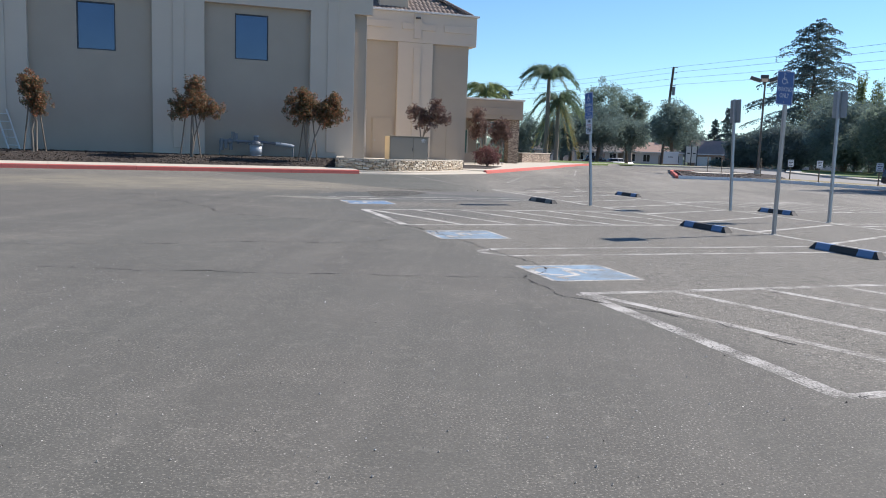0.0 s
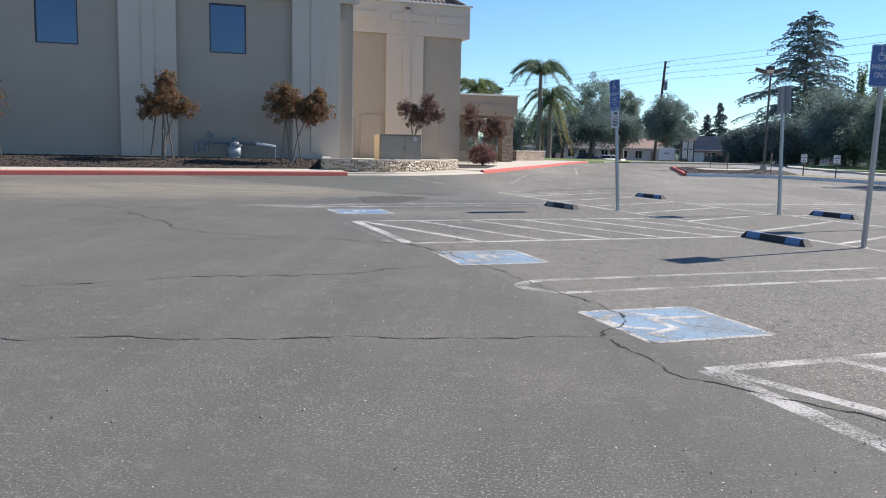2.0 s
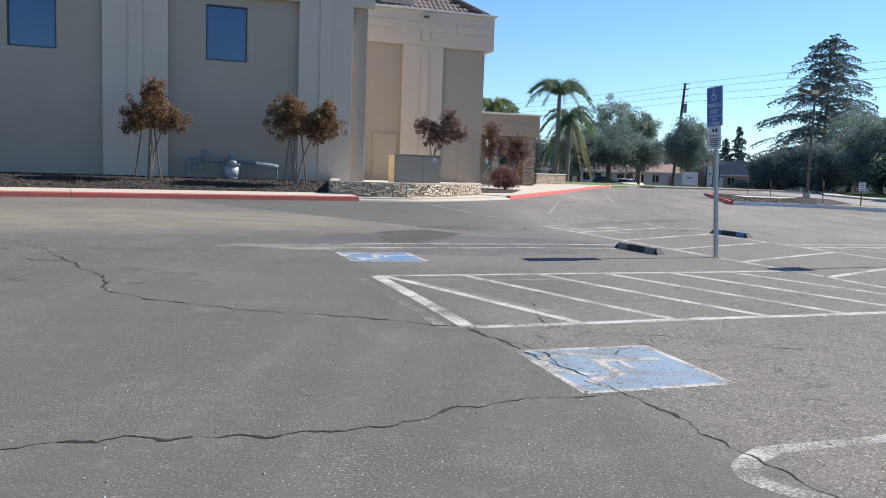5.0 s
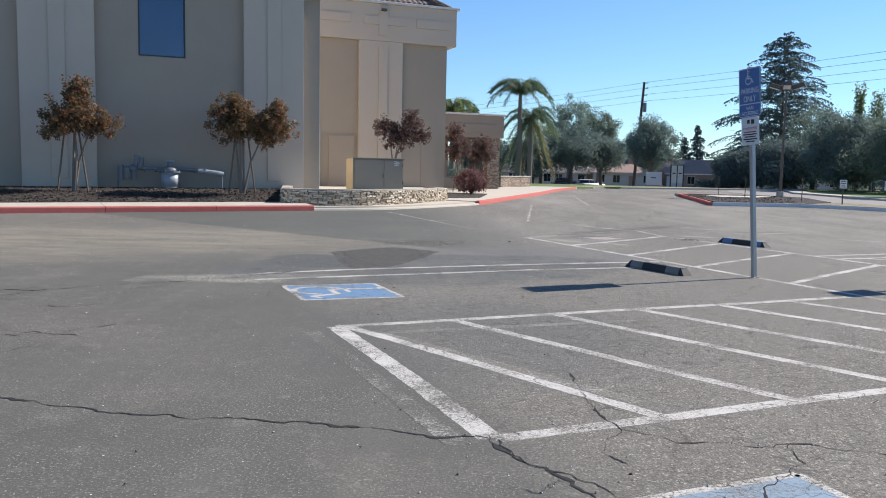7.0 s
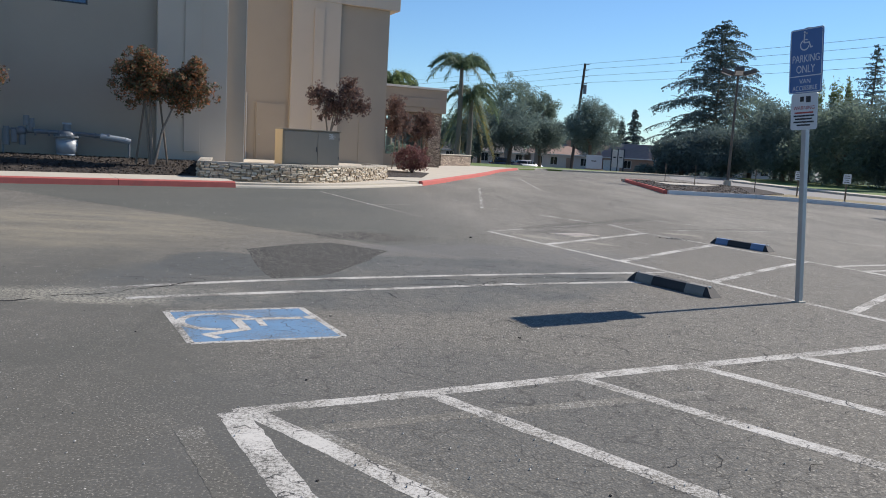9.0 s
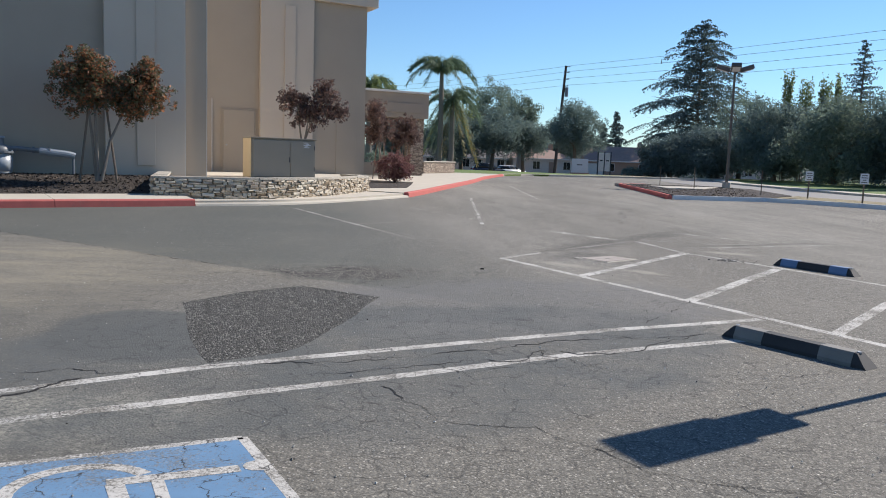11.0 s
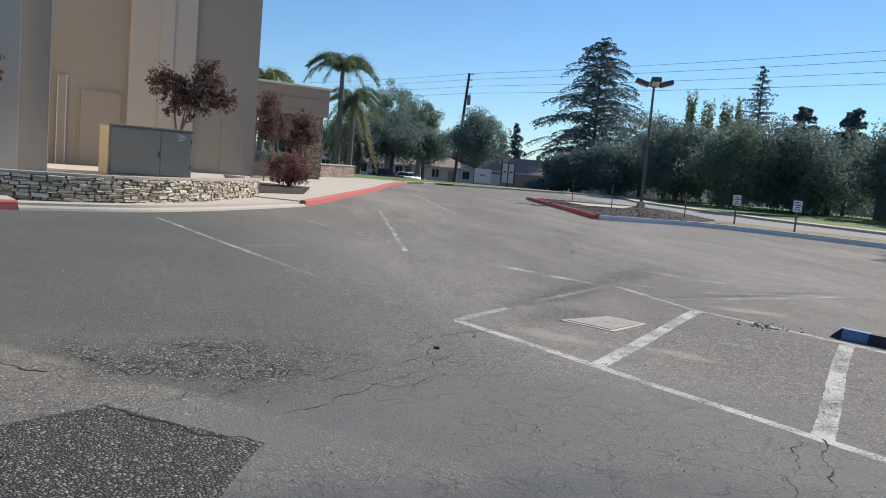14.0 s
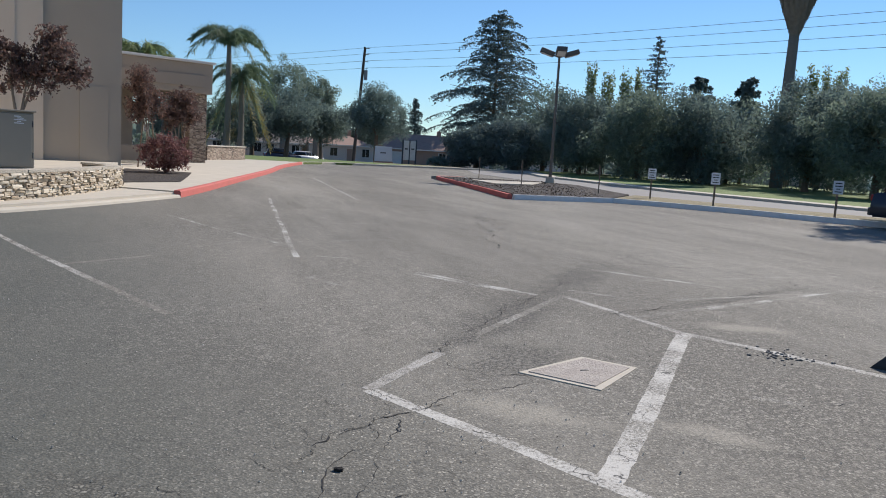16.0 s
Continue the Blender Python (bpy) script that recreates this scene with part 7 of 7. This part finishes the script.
# the dense row of trees along the side street
ROWT = [(27.6, 92.5, 3.9, 3.0), (30.8, 90.5, 4.7, 3.7), (34.2, 84.5, 7.4, 3.9), (35.6, 77.5, 7.0, 3.9), (39.4, 74.5, 6.6, 4.0), (42.4, 67.0, 7.4, 3.7), (40.6, 59.5, 6.9, 3.9), (42.2, 53.5, 6.4, 3.7),
        (45.8, 48.6, 7.2, 4.1), (48.4, 43.2, 7.4, 4.0), (54.0, 38.5, 9.4, 4.7), (57.0, 32.0, 9.4, 4.6)]
for i, (x, y, h, r) in enumerate(ROWT):
    tree("street_tree", x, y, 0.1, h, r, 0.24, LEAF_CEDAR if i < 2 else LEAF_DARK if i % 3 else LEAF_MID, "dense dark evergreen street tree on the lawn", 80 + i, 0.15 if i < 5 else 0.7, 130, 230, 0.125, None, r * 0.165, 0.4)
for i, (x, y, h, r) in enumerate([(33.5, 97.0, 5.0, 3.6), (38.5, 95.0, 7.4, 4.4), (42.5, 89.0, 7.2, 4.4), (46.0, 80.0, 7.3, 4.8), (50.5, 72.0, 7.9, 4.4), (54.0, 64.0, 7.8, 4.8), (58.0, 54.0, 8.8, 4.8), (62, 44, 10.2, 5.2)]):
    tree("garden_tree", x, y, 0.1, h, r, 0.26, LEAF_MID if i % 2 else LEAF_DARK, "dark garden tree behind the street trees", 100 + i, 0.1, 110, 170, 0.14, None, r * 0.165, 0.4)
tree("bare_tree", 34.8, 93.0, 0.1, 8.6, 2.6, 0.2, LEAF_MID, "thin open-branched tree beside the cedar", 118, 3.4, 60, 60, 0.11, BARK, 0.42, 0.45)
for i, (x, y, h) in enumerate([(36.6, 87.8, 10.2), (37.9, 87.1, 9.4), (39.3, 86.2, 9.8), (39.9, 85.7, 10.0), (50.4, 77.4, 10.1), (51.5, 76.7, 10.6), (52.3, 76.0, 10.8), (53.0, 75.2, 10.2), (54.0, 57.5, 8.9), (56.2, 55.0, 8.4)]):
    rng = np.random.RandomState(120 + i)
    bt = thing("bamboo_clump", "tall pale feathery bamboo above the tree row", "bamboo", Matrix.Translation((x, y, 0.1)))
    bm = bmesh.new()
    pts = []
    for k in range(9):
        a = rng.uniform(0, 6.28)
        tip = Vector((math.cos(a) * rng.uniform(0.1, 0.6), math.sin(a) * rng.uniform(0.1, 0.6), h * rng.uniform(0.8, 1.0)))
        path_tube([(0.2 * math.cos(a), 0.2 * math.sin(a), -0.1), tip * 0.5 + Vector((0, 0, 0.2)), tip], [0.04, 0.03, 0.01], 5, bm)
        part("cane", bm, BARK_GREY, bt)
        bm = bmesh.new()
        s = rng.uniform(0.35, 1.0, 240)
        pts.append(np.asarray(tip)[None] * s[:, None] + rng.normal(size=(240, 3)) * np.array([0.13, 0.13, 0.2]))
    c = np.concatenate(pts)
    quads_mesh("leaves", leaf_quads(c, rng.uniform(0.08, 0.17, len(c)), rng), LEAF_PALE, bt)

# a tree by the kerb whose shade falls across the lot
tree("street_tree", 31.3, 44.6, 0.1, 15.0, 3.0, 0.25, LEAF_MID, "tall street tree shading the lot", 140, 8.6, 140, 55, 0.17)


def palm(x, y, z, height, crown, seed, label, fronds=34, leaf=None, lifts=(-0.95, 1.45), dry=-0.45):
    """A feather palm: ringed trunk and arching fronds of hanging leaflets."""
    rng = np.random.RandomState(seed)
    t = thing("palm_tree", label, "palm", Matrix.Translation((x, y, z)))
    bm = path_tube([(0, 0, -0.2), (0.05, 0, height * 0.4), (0.02, 0, height * 0.8), (0, 0, height)], [0.30, 0.24, 0.22, 0.17], 12)
    part("trunk", bm, BARK_GREY, t)
    green, straw = [], []
    rb_ = bmesh.new()
    for i in range(fronds):
        a = i * 2.399 + rng.uniform(-0.2, 0.2)
        lift = rng.uniform(*lifts)
        L = crown * rng.uniform(0.85, 1.15)
        prev = None
        pts = []
        for k in range(16):
            s = k / 15
            out = L * s * math.cos(lift * (1 - 0.5 * s))
            up_ = L * (math.sin(lift) * 1.15 * s - 0.95 * s ** 2.6)
            pts.append(Vector((math.cos(a) * out, math.sin(a) * out, height + up_)))
        path_tube(pts[::3], [0.035, 0.03, 0.024, 0.018, 0.012, 0.008], 4, rb_)
        dest = straw if lift < dry else green
        for k in range(2, 16):
            for side in (-1, 1):
                for m in range(5):
                    q = pts[k].lerp(pts[k - 1], m / 5)
                    l = crown * 0.21 * (1 - 0.45 * abs(k / 15 - 0.45)) * rng.uniform(0.8, 1.2)
                    d = Vector((-math.sin(a) * side, math.cos(a) * side, 0)) * rng.uniform(0.1, 0.6) + Vector((math.cos(a) * 0.3, math.sin(a) * 0.3, rng.uniform(0.25, -1.1)))
                    d.normalize()
                    w = Vector((math.cos(a), math.sin(a), 0.2)) * 0.032
                    dest.append([q - w * 0.5, q + d * l * 0.5 - w, q + d * l, q + d * l * 0.5 + w])
    part("rachis", rb_, LEAF_PALM, t)
    quads_mesh("fronds", np.array([[list(p_) for p_ in qd] for qd in green]), leaf or LEAF_PALM, t)
    if straw:
        quads_mesh("dry_fronds", np.array([[list(p_) for p_ in qd] for qd in straw]), LEAF_STRAW, t)
    return t


palm(4.75, 92.0, -0.2, 9.4, 3.3, 150, "tall queen palm with arching feathery fronds", 30, None, (0.25, 1.5))
palm(6.0, 93.6, -0.2, 7.2, 3.1, 152, "lower queen palm with hanging and yellowed fronds", 40, None, (-1.25, 1.0), -0.9)
palm(-1.9, 84.0, 0.0, 6.7, 2.7, 151, "palm crown showing over the porch roof", 28, LEAF_PALE, (0.1, 1.5))
cedar(-0.3, 103.0, -0.5, 9.4, 2.2, 57, LEAF_CEDAR, "dark conifer tip above the porch roof", levels=9, first=0.4, size=0.2, name="pine", power=0.4, dense=1.6, boughs=4)

# tall fan palm with its skirt of dead leaves
fp = thing("fan_palm", "tall fan palm with a skirt of dead brown leaves", "palm", Matrix.Translation((46.5, 74.2, 0.1)))
part("trunk", path_tube([(-0.1, 0, -0.2), (0.0, 0, 6.0), (0.1, 0, 12.9)], [0.52, 0.45, 0.37], 14), BARK_GREY, fp)
rng = np.random.RandomState(160)
sk = []
for i in range(3000):
    zz = rng.uniform(12.7, 18.6)
    rr_ = 0.40 + 1.15 * min(1.0, (zz - 12.6) / 2.9) * rng.uniform(0.75, 1.0)
    a = rng.uniform(0, 6.28)
    p0 = np.array([0.1 + math.cos(a) * rr_, math.sin(a) * rr_, zz])
    d = np.array([math.cos(a) * -0.12, math.sin(a) * -0.12, -1.0]) * rng.uniform(0.5, 0.9)
    w = np.array([-math.sin(a), math.cos(a), 0]) * 0.13
    sk.append([p0 - w, p0 + d * 0.5 - w, p0 + d, p0 + w])
quads_mesh("dead_skirt", np.array(sk), DRY_FROND, fp)
part("skirt_core", path_tube([(0.1, 0, 12.4), (0.1, 0, 15.3), (0.1, 0, 18.6)], [0.38, 1.28, 1.28], 14), DRY_FROND, fp)
gr = []
for i in range(60):
    a, e = rng.uniform(0, 6.28), rng.uniform(-0.2, 1.4)
    d = np.array([math.cos(a) * math.cos(e), math.sin(a) * math.cos(e), math.sin(e)])
    c0 = np.array([0.1, 0, 18.5]) + d * 1.4
    for k in range(14):
        dd = d + rng.normal(size=3) * 0.35
        dd /= np.linalg.norm(dd)
        w = np.cross(dd, [0.3, 0.2, 1.0]) * 0.05
        gr.append([c0, c0 + dd * 0.5 - w, c0 + dd * 1.0, c0 + dd * 0.5 + w])
quads_mesh("fan_leaves", np.array(gr), LEAF_PALM, fp)

# low shrubs along the far edge and a wooded skyline beyond
rng = np.random.RandomState(170)
for i, (x, y, rx, h) in enumerate([(24.0, 93.0, 1.3, 1.0), (26.5, 94.0, 1.2, 0.9), (0.5, 76.5, 1.2, 1.0), (-1.0, 72.0, 1.4, 1.6), (35.0, 105.0, 2.0, 1.6), (47.0, 108.0, 2.4, 1.8)]):
    sb = thing("shrub", "low dark green shrub", "bush", Matrix.Translation((x, y, ground_z(x, y) + 0.05)))
    part("stem", path_tube([(0, 0, -0.05), (0, 0, h * 0.7)], [0.06, 0.02], 6), BARK, sb)
    cl = clumps(rng, 70, (0, 0, h * 0.52), (rx, rx, h * 0.5), 0.4)
    quads_mesh("leaves", leafy(rng, cl, 26, 0.12, 0.09), LEAF_MID if i % 2 else LEAF_DARK, sb)
n = 9000
ang = rng.uniform(-0.55, 1.35, n)
dist = rng.uniform(165, 200, n)
fx, fy = 10 + np.sin(ang) * dist, 10 + np.cos(ang) * dist
fz = -1.5 + rng.uniform(0, 1, n) ** 0.8 * (5.5 + 2.2 * np.sin(ang * 23) + 1.3 * np.sin(ang * 61 + 1))
tagged(quads_mesh("far_woods", leaf_quads(np.stack([fx, fy, fz], 1), rng.uniform(0.8, 1.7, n), rng), LEAF_DARK), "dark far line of trees beyond the houses", "woods", kind="stuff")
